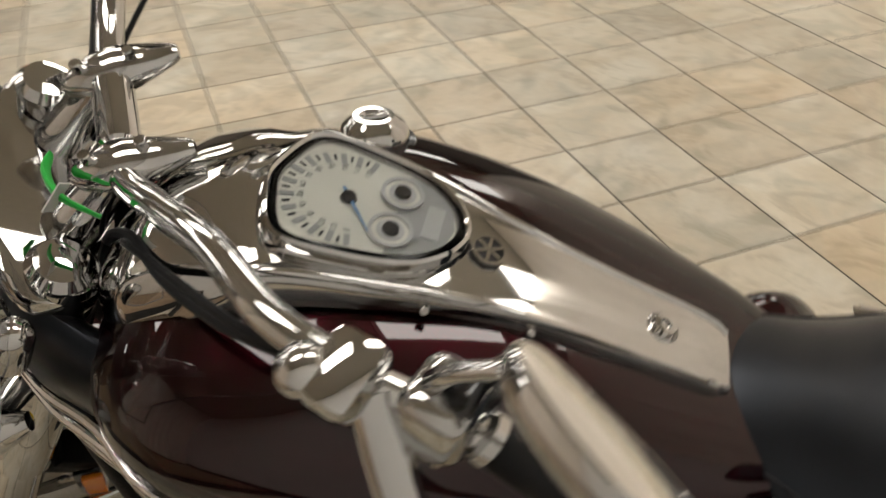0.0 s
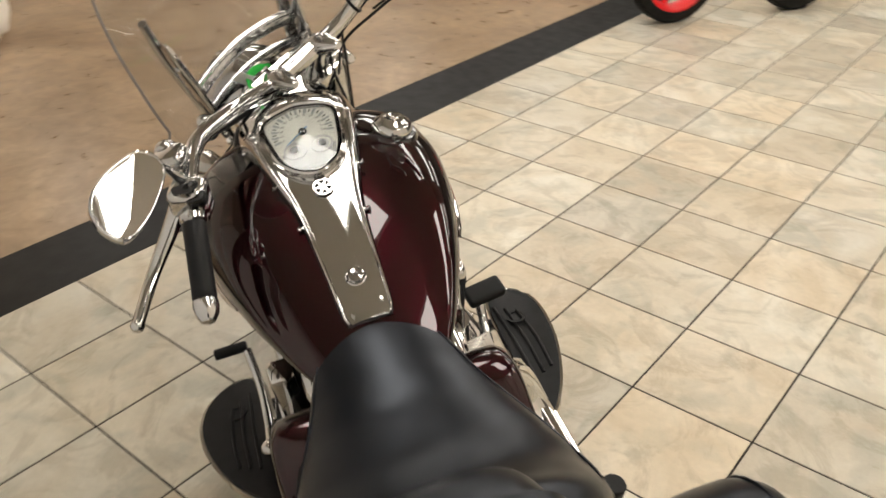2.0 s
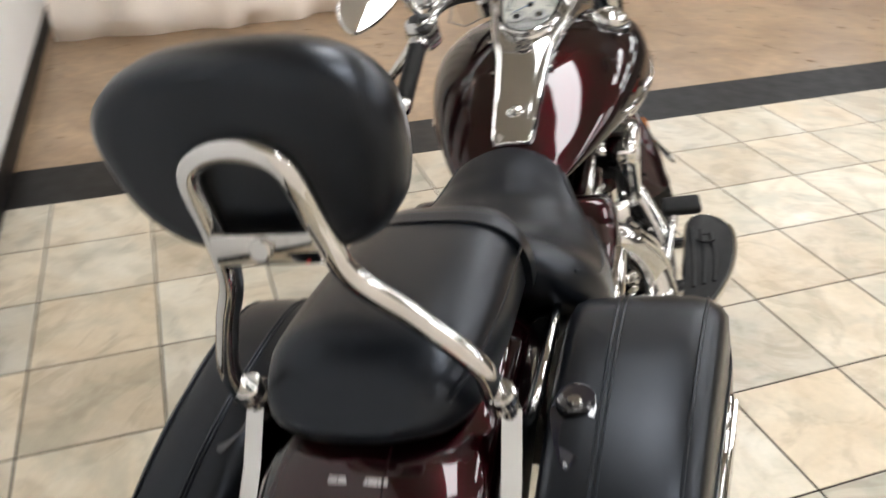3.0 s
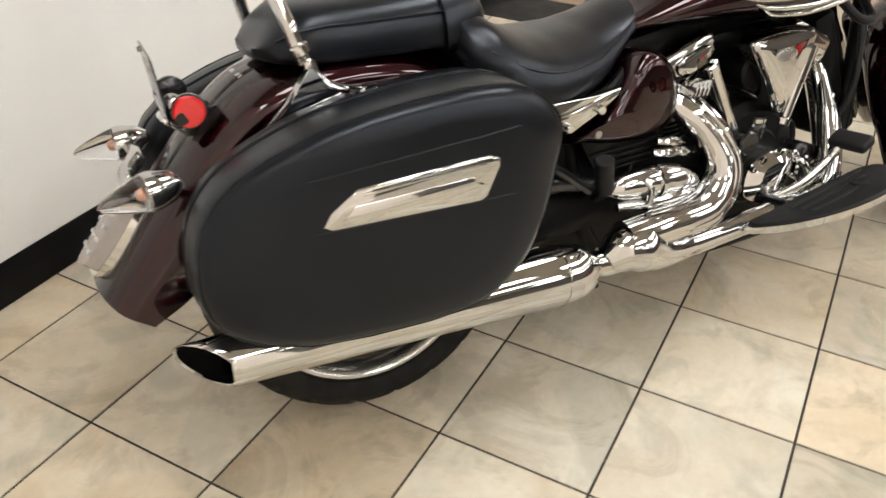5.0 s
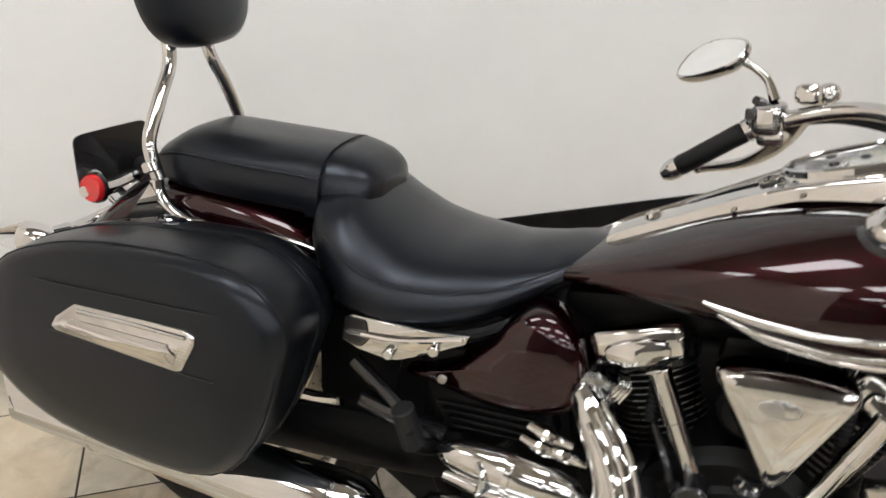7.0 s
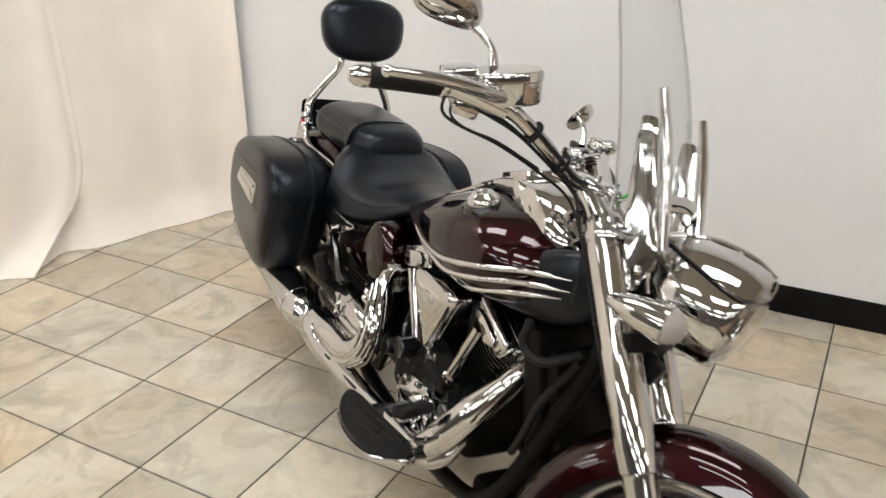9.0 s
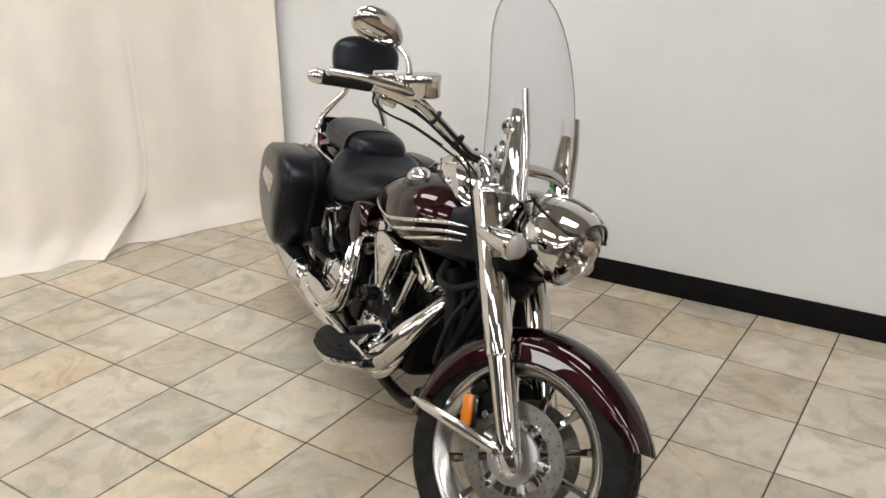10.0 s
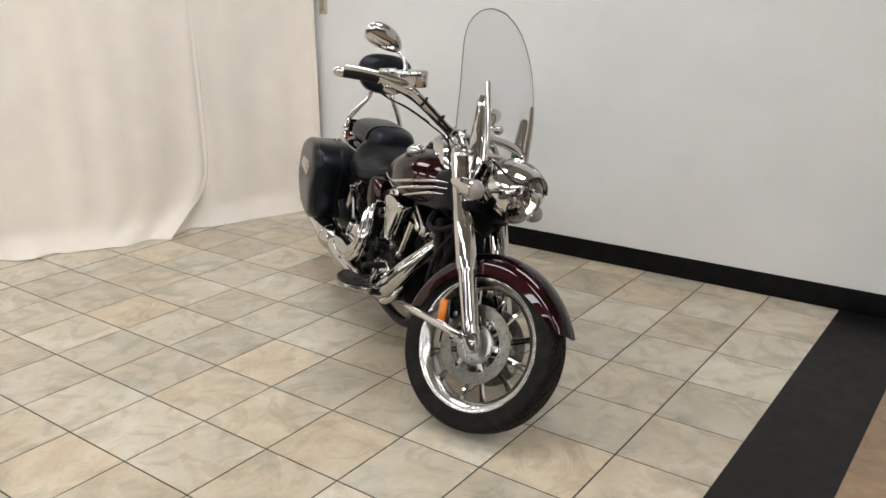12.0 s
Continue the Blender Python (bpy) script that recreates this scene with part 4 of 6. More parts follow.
def tank_ring(x, n=56):
    w, top, bot = interp(TANK, x)
    mid = bot + 0.42 * (top - bot)
    ring = []
    for q in range(n):
        a = 2 * math.pi * q / n
        c, s = math.cos(a), math.sin(a)
        p = 2.7 if s > 0 else 2.3
        y = w * math.copysign(abs(c) ** (2 / p), c)
        z = mid + (top - mid if s > 0 else mid - bot) * math.copysign(abs(s) ** (2 / p), s)
        ring.append(V(x, y, z))
    return ring


def tank_side(x, z):
    """Half width of the tank at height z."""
    w, top, bot = interp(TANK, x)
    mid = bot + 0.42 * (top - bot)
    p, h = (2.7, top - mid) if z > mid else (2.3, mid - bot)
    return w * max(0.0, 1 - min(1, abs(z - mid) / h) ** p) ** (1 / p)


xs = [p.x for p in curve_points([(r[0], 0, 0) for r in TANK], 3)]
tank = placed("fuel_tank", loft([tank_ring(x) for x in xs]), MAROON, None, "teardrop fuel tank in dark cherry paint", 60)
placed("seam_lip", tube([(x, 0.0, interp(TANK, x)[2] - 0.002) for x in (0.75, 0.9, 1.1, 1.25)], 0.012, 10, 4, 3), SATIN_BLACK, tank)
CONSOLE = [(0.706, 0.034, 0.752), (0.714, 0.0385, 0.759), (0.80, 0.0445, 0.801), (0.86, 0.049, 0.831), (0.92, 0.057, 0.860), (0.97, 0.069, 0.882), (1.02, 0.080, 0.899), (1.08, 0.091, 0.915), (1.12, 0.099, 0.921),
           (1.16, 0.106, 0.919), (1.20, 0.111, 0.909), (1.235, 0.111, 0.895), (1.265, 0.103, 0.871), (1.29, 0.086, 0.846), (1.305, 0.06, 0.82)]
rings = []
for x in [p.x for p in curve_points([(r[0], 0, 0) for r in CONSOLE], 4)]:
    w, top = interp(CONSOLE, x)
    drop = 0.020 + 0.13 * max(0.0, x - 0.97)
    u = min(1, max(0, (x - 1.10) / 0.12))
    crown = 0.003 + 0.02 * u
    ring = []
    flat = [(1.06, -drop), (1.05, -drop * 0.45), (1.03, -0.004), (0.995, 0.0015), (0.95, 0.0022), (0.91, 0.0008), (0.875, -0.0018), (0.84, -0.002)]
    bulge = [(1.02, -0.085), (1.07, -0.083), (1.08, -0.075), (1.04, -0.068), (1.035, -0.05), (1.0, -0.028), (0.93, -0.009), (0.84, 0.004)]
    side = [(f + (g - f) * u, dz + (ez - dz) * u) for (f, dz), (g, ez) in zip(flat, bulge)]
    for f, dz in side:
        ring.append(V(x, -w * f, top + dz))
    for k in range(1, 10):
        f = -0.84 + 1.68 * k / 10
        ring.append(V(x, w * f, top - 0.002 + 0.006 * u + crown * (1 - (f / 0.84) ** 2)))
    for f, dz in side[::-1]:
        ring.append(V(x, w * f, top + dz))
    rings.append(ring)
console = placed("tank_console", loft(rings), CHROME, None, "long chrome tank console with beaded edges", 50)
for sy in (-1, 1):
    for x in (0.885, 0.972):
        p = V(x, sy * (interp(CONSOLE, x)[0] * 1.06 + 0.001), interp(CONSOLE, x)[1] - 0.013)
        placed("edge_clip", rod(p, p + V(0, sy * 0.006, 0.003), 0.004, 10), CHROME, console)
# dial set into the console, facing the rider
DM = Matrix.Translation((1.037, 0, 0.9125)) @ Matrix.Rotation(radians(-17.5), 4, "Y")
SHIELD = [(0.094, 0.0), (0.088, 0.028), (0.079, 0.052), (0.068, 0.0665), (0.050, 0.0725), (0.018, 0.0715), (-0.022, 0.066), (-0.055, 0.055), (-0.079, 0.036), (-0.091, 0.017)]
SHIELD_LINE = curve_points([(x, y, 0) for x, y in SHIELD] + [(-0.095, 0, 0)] + [(x, -y, 0) for x, y in SHIELD[:0:-1]], 4, closed=True)


def dial_outline(s):
    """Shield shape: broad and squared towards the front, tapering to a round end by the rider."""
    out = []
    for p in SHIELD_LINE:
        r = p.length
        k = (r - 0.072 * (1 - s)) / r
        out.append((p.x * k, p.y * k))
    return out


def dial_ring(s0, s1, z0, z1):
    o, i = dial_outline(s1), dial_outline(s0)
    rings = []
    for a, b in zip(o, i):
        m = ((a[0] + b[0]) / 2, (a[1] + b[1]) / 2)
        rings.append([DM @ V(a[0], a[1], z0), DM @ V(a[0] * 0.99, a[1] * 0.99, z1 * 0.7), DM @ V(m[0], m[1], z1), DM @ V(b[0] * 1.01, b[1] * 1.01, z1 * 0.6), DM @ V(b[0], b[1], z0)])
    return loft(rings, closed=True)


dial = placed("speedometer", slab(dial_outline(0.82), 0.004, DM @ Matrix.Translation((0, 0, -0.001))), DIAL, None, "cream speedometer in a shield-shaped chrome bezel")
placed("dial_pod", loft([[DM @ V(x, y, z) for x, y in dial_outline(k)] for z, k in ((-0.030, 1.10), (-0.016, 1.06), (-0.007, 1.02), (-0.004, 1.0))]), CHROME, dial, "raised chrome pod", 50)
placed("bezel", dial_ring(0.89, 1.0, -0.006, 0.008), CHROME, dial, "polished bezel")
placed("inner_bezel", dial_ring(0.855, 0.89, 0.0, 0.0065), BLACK, dial)
placed("inner_ring", dial_ring(0.80, 0.855, 0.0, 0.005), CHROME, dial)
placed("dial_glass", slab(dial_outline(0.87), 0.0015, DM @ Matrix.Translation((0, 0, 0.0062))), ACRYLIC, dial, "flat cover glass")


def arc_radius(a):
    """Reach of the speed scale, which follows the shield's front edge."""
    return 0.058 if abs(a) < 0.7 else 0.058 - 0.006 * min(1.0, (abs(a) - 0.7) / 0.6)


PIVOT = V(0.018, 0, 0)
for n in range(25):
    a = radians(-104 + 208 * n / 24)
    big = n % 2 == 0
    rr = arc_radius(a) * (0.93 if big else 0.95)
    ln, wd = (0.0065, 0.0026) if big else (0.0035, 0.0012)
    placed("scale_mark", slab([(-ln, -wd), (ln, -wd), (ln, wd), (-ln, wd)], 0.0006, DM @ Matrix.Translation(PIVOT + V(rr * math.cos(a), rr * math.sin(a), 0.0016)) @ Matrix.Rotation(a, 4, "Z")), DIAL_GREY if big else DARK, dial)


def dial_text(word, a, size):
    cu = bpy.data.curves.new("figure", "FONT")
    cu.body, cu.size, cu.align_x, cu.align_y = word, size, "CENTER", "CENTER"
    ob = bpy.data.objects.new("figure", cu)
    me = bpy.data.meshes.new_from_object(ob)
    bpy.data.objects.remove(ob)
    bm = bmesh.new()
    bm.from_mesh(me)
    bpy.data.meshes.remove(me)
    r = arc_radius(a) * 0.72
    bm.transform(DM @ Matrix.Translation(PIVOT + V(r * math.cos(a), r * math.sin(a), 0.0019)) @ Matrix.Rotation(radians(-90), 4, "Z"))
    part("figure", bm, DARK, dial)


for n, word in enumerate(("0", "10", "20", "30", "40", "50", "60", "70", "80", "90", "100", "110", "120")):
    dial_text(word, radians(104 - 208 * n / 12), 0.0078)
UPWARD = DM.to_3x3() @ V(0, 0, 1)
placed("warning_panel", slab([(-0.028, -0.048), (-0.026, 0.048), (-0.052, 0.043), (-0.074, 0.024), (-0.080, 0.0), (-0.074, -0.024), (-0.052, -0.043)], 0.001, DM @ Matrix.Translation((0, 0, 0.0015))), DIAL_GREY, dial, "dark grey panel below the scale")
for sy in (-1, 1):
    c = V(-0.026, sy * 0.0235, 0.0025)
    placed("sub_dial", slab(disc_outline(0.0195, 0.0195, 28), 0.002, DM @ Matrix.Translation(c)), DIAL, dial, "small round sub dial")
    placed("sub_dial_ring", lathe([(0.0165, 0.0), (0.0200, 0.0), (0.0200, 0.0026), (0.0165, 0.0026), (0.0165, 0.0)], DM @ c, UPWARD, 28), GREY_PRINT, dial)
    placed("sub_dial_face", slab(disc_outline(0.0125, 0.0125, 24), 0.002, DM @ Matrix.Translation(c + V(0, 0, 0.0006))), GREY_PRINT, dial)
    placed("sub_dial_hub", lathe([(0, 0.004), (0.007, 0.004), (0.008, 0.0), (0, 0)], DM @ (c + V(0, 0, 0.001)), UPWARD, 20), BLACK, dial)
placed("display", slab([(-0.008, -0.020), (0.008, -0.020), (0.008, 0.020), (-0.008, 0.020)], 0.001, DM @ Matrix.Translation((-0.060, 0, 0.0026))), GREY_PRINT, dial, "grey digital display")
placed("needle", slab([(-0.012, -0.0016), (0.043, -0.0007), (0.043, 0.0007), (-0.012, 0.0016)], 0.001, DM @ Matrix.Translation(PIVOT + V(0, 0, 0.0045)) @ Matrix.Rotation(radians(128), 4, "Z")), mat("blue_needle", (0.10, 0.22, 0.42), 0.4), dial, "thin blue needle")
placed("needle_hub", lathe([(0, 0.0042), (0.006, 0.004), (0.008, 0.0), (0, 0)], DM @ (PIVOT + V(0, 0, 0.002)), UPWARD, 20), BLACK, dial)


def console_frame(x):
    z0, z1 = interp(CONSOLE, x - 0.01)[1], interp(CONSOLE, x + 0.01)[1]
    return Matrix.Translation((x, 0, (z0 + z1) / 2 + 0.001)) @ Matrix.Rotation(-math.atan2(z1 - z0, 0.02), 4, "Y")


em = console_frame(0.932)
emblem = placed("round_emblem", lathe([(0, 0.004), (0.0145, 0.004), (0.016, 0.003), (0.0165, 0.0), (0, 0)], em.translation, em.to_3x3() @ V(0, 0, 1), 32), DARK, None, "round tank emblem with bright crossed arms")
placed("rim", lathe([(0.014, 0.003), (0.0165, 0.003), (0.017, 0.0055), (0.014, 0.0055), (0.014, 0.003)], em.translation, em.to_3x3() @ V(0, 0, 1), 32), CHROME, emblem)
for n in range(6):
    placed("arm", slab([(0, -0.0019), (0.0135, -0.0015), (0.0135, 0.0015), (0, 0.0019)], 0.0015, em @ Matrix.Translation((0, 0, 0.0048)) @ Matrix.Rotation(radians(90 + 60 * n), 4, "Z")), CHROME, emblem)
sm = console_frame(0.770)
scr = placed("console_screw", lathe([(0, 0.003), (0.005, 0.003), (0.006, 0.007), (0.011, 0.006), (0.0135, 0.0), (0, 0)], sm.translation, sm.to_3x3() @ V(0, 0, 1), 24), CHROME, None, "chrome dome screw")
placed("screw_ring", lathe([(0.0135, 0.0), (0.0150, 0.0015), (0.0165, 0.0)], sm.translation, sm.to_3x3() @ V(0, 0, 1), 24), CHROME, scr)
# fuel cap
CAP, CAP_UP = V(1.081, -0.157, 0.853), V(-0.06, -0.22, 1)
cap = placed("fuel_cap", lathe([(0, 0.029), (0.012, 0.030), (0.016, 0.034), (0.022, 0.034), (0.026, 0.030), (0.033, 0.025), (0.0375, 0.017), (0.038, 0.008), (0.034, 0.0), (0.034, -0.03), (0, -0.03)], CAP, CAP_UP, 40), CHROME, None, "round chrome fuel cap")
placed("cap_grip", rbox(CAP + CAP_UP.normalized() * 0.032, (0.030, 0.010, 0.006), (12, 0, 20), 0.003), CHROME, cap)
placed("cap_seat", lathe([(0.036, 0.008), (0.045, 0.006), (0.049, -0.002), (0.049, -0.02), (0.036, -0.02), (0.036, 0.008)], CAP, CAP_UP, 32), BLACK, cap)
# three trim bars on each flank, which dip under the bulge and run out in points on the shroud
BARS = ([(0.862, 0.735), (0.90, 0.729), (0.95, 0.726), (1.02, 0.727), (1.095, 0.737), (1.197, 0.762), (1.262, 0.778)], (1.376, 0.128, 0.799)), \
       ([(0.885, 0.722), (0.925, 0.708), (0.983, 0.702), (1.068, 0.703), (1.177, 0.730), (1.258, 0.752)], (1.379, 0.128, 0.776)), \
       ([(0.915, 0.706), (0.955, 0.688), (1.01, 0.679), (1.08, 0.679), (1.17, 0.700), (1.25, 0.726)], (1.360, 0.130, 0.753))
for side in (-1, 1):
    for line, tip in BARS:
        pts = [(x, side * (tank_side(x, z) + 0.002), z) for x, z in line]
        x0, y0, z0 = pts[-1]
        pts.append(((x0 + tip[0]) / 2, side * ((abs(y0) + tip[1]) / 2 + 0.006), (z0 + tip[2]) / 2 + 0.003))
        pts.append((tip[0], side * tip[1], tip[2]))
        placed("trim_bar", tube(pts, [0.002] + [0.0058] * (len(pts) - 2) + [0.0012], 10, 4, 0.8), CHROME, None, "thin chrome flank bar")
    # black side shroud behind the fork under the trim bars
    rings = []
    for x, y, zt, zb in ((1.17, 0.165, 0.69, 0.665), (1.22, 0.160, 0.790, 0.668), (1.27, 0.150, 0.822, 0.672), (1.32, 0.138, 0.842, 0.680), (1.37, 0.124, 0.852, 0.695), (1.40, 0.10, 0.842, 0.712), (1.415, 0.08, 0.82, 0.73)):
        rings.append([V(x, side * (y - 0.03 + 0.03 * math.cos(q)), (zt + zb) / 2 + (zt - zb) / 2 * math.sin(q)) for q in (2 * math.pi * k / 20 for k in range(20))])
    placed("side_shroud", loft(rings), VINYL, None, "black moulded side shroud")

# ---------------- seats, backrest and rack
def seat_rings(table, n=40, dish=0.0, power=2.6, nose=None):
    rings = []
    for x in [p.x for p in curve_points([(r[0], 0, 0) for r in table], 6)]:
        w, top, bot = interp(table, x)
        ring = []
        if nose:
            power = 2.4 + (nose - 2.4) * min(1, max(0, (x - 0.45) / 0.15))
        for q in range(n):
            a = 2 * math.pi * q / n
            c, s = math.cos(a), math.sin(a)
            if s >= 0:
                y = w * math.copysign(abs(c) ** (2 / power), c)
                z = bot + 0.02 + (top - bot - 0.02) * abs(s) ** (2 / power) - dish * (1 - (y / w) ** 2)
            else:
                y = w * math.copysign(abs(c) ** 0.5, c) * 0.985
                z = bot + 0.02 - 0.02 * abs(s) ** 0.5
            ring.append(V(x, y, z))
        rings.append(ring)
    return rings


def on_seat(table, x, angle, side, dish, power, nose=None):
    """A point on the seat's skin at an angle up from its widest line."""
    w, top, bot = interp(table, x)
    if nose:
        power = 2.4 + (nose - 2.4) * min(1, max(0, (x - 0.45) / 0.15))
    c, s = math.cos(radians(angle)), math.sin(radians(angle))
    y = w * c ** (2 / power)
    return (x, side * y, bot + 0.02 + (top - bot - 0.02) * s ** (2 / power) - dish * (1 - (y / w) ** 2))


RIDER = [(0.205, 0.115, 0.776, 0.715), (0.22, 0.155, 0.797, 0.690), (0.26, 0.190, 0.795, 0.645), (0.31, 0.211, 0.764, 0.613), (0.38, 0.207, 0.731, 0.600), (0.45, 0.190, 0.719, 0.602), (0.52, 0.163, 0.720, 0.620),
         (0.58, 0.133, 0.730, 0.650), (0.64, 0.106, 0.741, 0.684), (0.69, 0.083, 0.748, 0.700), (0.716, 0.064, 0.749, 0.704), (0.730, 0.035, 0.738, 0.708)]
seat = fixed("rider_seat", loft(seat_rings(RIDER, dish=0.004, power=2.4, nose=1.75)), LEATHER, None, "scooped black leather rider seat", 60)
for side in (-1, 1):
    fixed("seam", tube([on_seat(RIDER, x, 22, side, 0.004, 2.4, 1.75) for x in (0.25, 0.31, 0.38, 0.45, 0.52, 0.58, 0.64, 0.68)], 0.002, 6, 4), LEATHER, seat)
fixed("seat_base", loft([[V(x, y, z) for y, z in ((-w, b + 0.012), (-w, b - 0.012), (w, b - 0.012), (w, b + 0.012))] for x, w, b in ((0.26, 0.155, 0.645), (0.32, 0.178, 0.607), (0.40, 0.172, 0.598), (0.48, 0.145, 0.606), (0.56, 0.108, 0.640), (0.64, 0.07, 0.69))]), SATIN_BLACK, seat)
PASS = [(-0.150, 0.052, 0.780, 0.764), (-0.134, 0.085, 0.800, 0.758), (-0.112, 0.108, 0.826, 0.752), (-0.052, 0.126, 0.855, 0.744), (0.055, 0.130, 0.852, 0.738), (0.145, 0.127, 0.850, 0.733), (0.215, 0.122, 0.848, 0.728), (0.262, 0.111, 0.836, 0.728), (0.289, 0.092, 0.818, 0.734), (0.299, 0.056, 0.797, 0.748)]
ps = placed("passenger_seat", loft([[p + V(0.022, 0.014, 0) for p in r] for r in seat_rings(PASS, dish=0.006, power=2.9)]), LEATHER, None, "black leather passenger pillion", 60)
fixed("strap", loft([[p + (p - V(0.205, 0, 0.79)).normalized() * 0.004 + V(dx, 0, 0) for p in seat_rings([(0.2, *interp(PASS, 0.205)), (0.21, *interp(PASS, 0.205))], dish=0.006, power=2.9)[0]] for dx in (-0.012, -0.009, 0.011, 0.014)]), LEATHER, ps, "leather grab strap")
for side in (-1, 1):
    fixed("seam", tube([on_seat(PASS, x, 24, side, 0.006, 2.9) for x in (-0.12, -0.06, 0.05, 0.14, 0.2)], 0.002, 6, 4), LEATHER, ps)
# backrest pad
PM = Matrix.Translation((-0.116, 0.036, 1.078)) @ Matrix.Rotation(radians(-12), 4, "Y")
rings = []
for xx, s in ((-0.034, 0.80), (-0.034, 0.90), (-0.024, 0.98), (0.0, 1.0), (0.022, 0.97), (0.036, 0.85), (0.043, 0.6), (0.046, 0.25)):
    rings.append([PM @ V(xx, s * y * (1 + 0.06 * z / 0.1), s * z) for y, z in disc_outline(0.144, 0.104, 48, 2.7)])
pad = fixed("backrest", loft(rings), LEATHER, None, "thick black backrest pad", 50)
fixed("pad_plate", slab([(-0.055, -0.018), (0.055, -0.018), (0.05, 0.018), (-0.05, 0.018)], 0.006, Matrix.Translation((-0.154, 0.034, 0.998)) @ Matrix.Rotation(radians(-12), 4, "Y") @ Matrix.Rotation(radians(90), 4, "Z") @ Matrix.Rotation(radians(90), 4, "X"), 0.002), CHROME, pad, "chrome mounting plate")
fixed("plate_screw", rod((-0.154, 0.034, 1.0), (-0.166, 0.034, 1.0015), 0.011, 16), SATIN, pad)
HOOP = [(-0.088, 0.146, 0.765), (-0.099, 0.146, 0.80), (-0.107, 0.140, 0.835), (-0.120, 0.103, 0.90), (-0.134, 0.065, 0.957), (-0.150, 0.054, 1.02), (-0.170, 0.048, 1.085), (-0.174, 0.029, 1.106), (-0.176, 0.0, 1.113)]
def hoop_point(x, y, z):
    """The hoop's upper part sits a little forward and off to the stand side."""
    u = max(0.0, (z - 0.83) / 0.28)
    return (x + 0.014 * u, y + 0.010 + 0.026 * min(1, u * 2), z - 0.014 * u)


hoop = fixed("sissy_bar", tube([hoop_point(x, -y, z) for x, y, z in HOOP] + [hoop_point(*p) for p in HOOP[-2::-1]], 0.0125, 14, 5), CHROME, None, "chrome hoop behind the pillion")
for side in (-1, 1):
    fixed("collar", rod((-0.092, side * 0.145, 0.78), (-0.099, side * 0.144, 0.797), 0.016, 16), CHROME, hoop)
    fixed("rack_rail", tube([(-0.085, side * 0.146, 0.768), (-0.078, side * 0.149, 0.74), (-0.045, side * 0.152, 0.712), (0.01, side * 0.152, 0.700), (0.10, side * 0.152, 0.700), (0.18, side * 0.15, 0.696), (0.24, side * 0.148, 0.685)], [0.012, 0.012, 0.011, 0.010, 0.009, 0.008, 0.004], 12), CHROME, hoop, "chrome fender rail")
    fixed("rack_plate", slab([(-0.088, 0.765), (-0.06, 0.72), (-0.03, 0.703), (-0.12, 0.672), (-0.185, 0.635), (-0.205, 0.612), (-0.19, 0.655), (-0.13, 0.705)], 0.022, Matrix.Translation((0, side * 0.150, 0)) @ Matrix.Rotation(radians(90), 4, "X"), 0.002), CHROME, hoop, "chrome side plate")
    for p in ((-0.141, 0.668), (-0.17, 0.645)):
        fixed("bolt", rod((p[0], side * 0.16, p[1]), (p[0], side * 0.169, p[1]), 0.008, 12), CHROME, hoop)

# ---------------- rear fender and tail
FPATH = [(0.30, 0.60), (0.245, 0.672), (0.17, 0.728), (0.075, 0.757), (-0.05, 0.765), (-0.15, 0.748), (-0.22, 0.712), (-0.295, 0.645), (-0.375, 0.558), (-0.45, 0.468), (-0.492, 0.415)]
fpts = curve_points([(x, 0, z) for x, z in FPATH], 4)
rows = []
for i, p in enumerate(fpts):
    d = (fpts[min(i + 1, len(fpts) - 1)] - fpts[max(i - 1, 0)]).normalized()
    nrm = V(d.z, 0, -d.x)
    if nrm.dot(p - V(0, 0, 0.33)) < 0:
        nrm = -nrm
    t = i / (len(fpts) - 1)
    w = 0.118 + 0.012 * math.sin(math.pi * t)
    deep = 0.10 - 0.06 * max(0, (t - 0.8) / 0.2)
    row = []
    for j in range(-10, 11):
        s = j / 10
        if abs(s) <= 0.6:
            b = s / 0.6 * math.pi / 2
            row.append(p + nrm * (0.05 * (math.cos(b) - 1)) + V(0, w * math.sin(b), 0))
        else:
            q = (abs(s) - 0.6) / 0.4
            row.append(p - nrm * (0.05 + deep * q) + V(0, math.copysign(w, s), 0))
    rows.append(row)
rear_fender = fixed("rear_fender", sheet(rows, 0.004), MAROON, None, "long swept dark cherry rear fender")
fixed("fender_crease", tube([(x, -0.03, z + 0.0005) for x, z in FPATH[4:9]], 0.0012, 6, 4), MAROON, rear_fender)
fixed("faint_lettering", merged(*[slab([(-0.004, -0.005), (0.004, -0.005), (0.004, 0.005), (-0.004, 0.005)], 0.0008, Matrix.Translation((-0.175, 0.025 - 0.011 * n, 0.7375)) @ Matrix.Rotation(radians(-24), 4, "Y")) for n in range(6)]), GREY_PRINT, rear_fender)
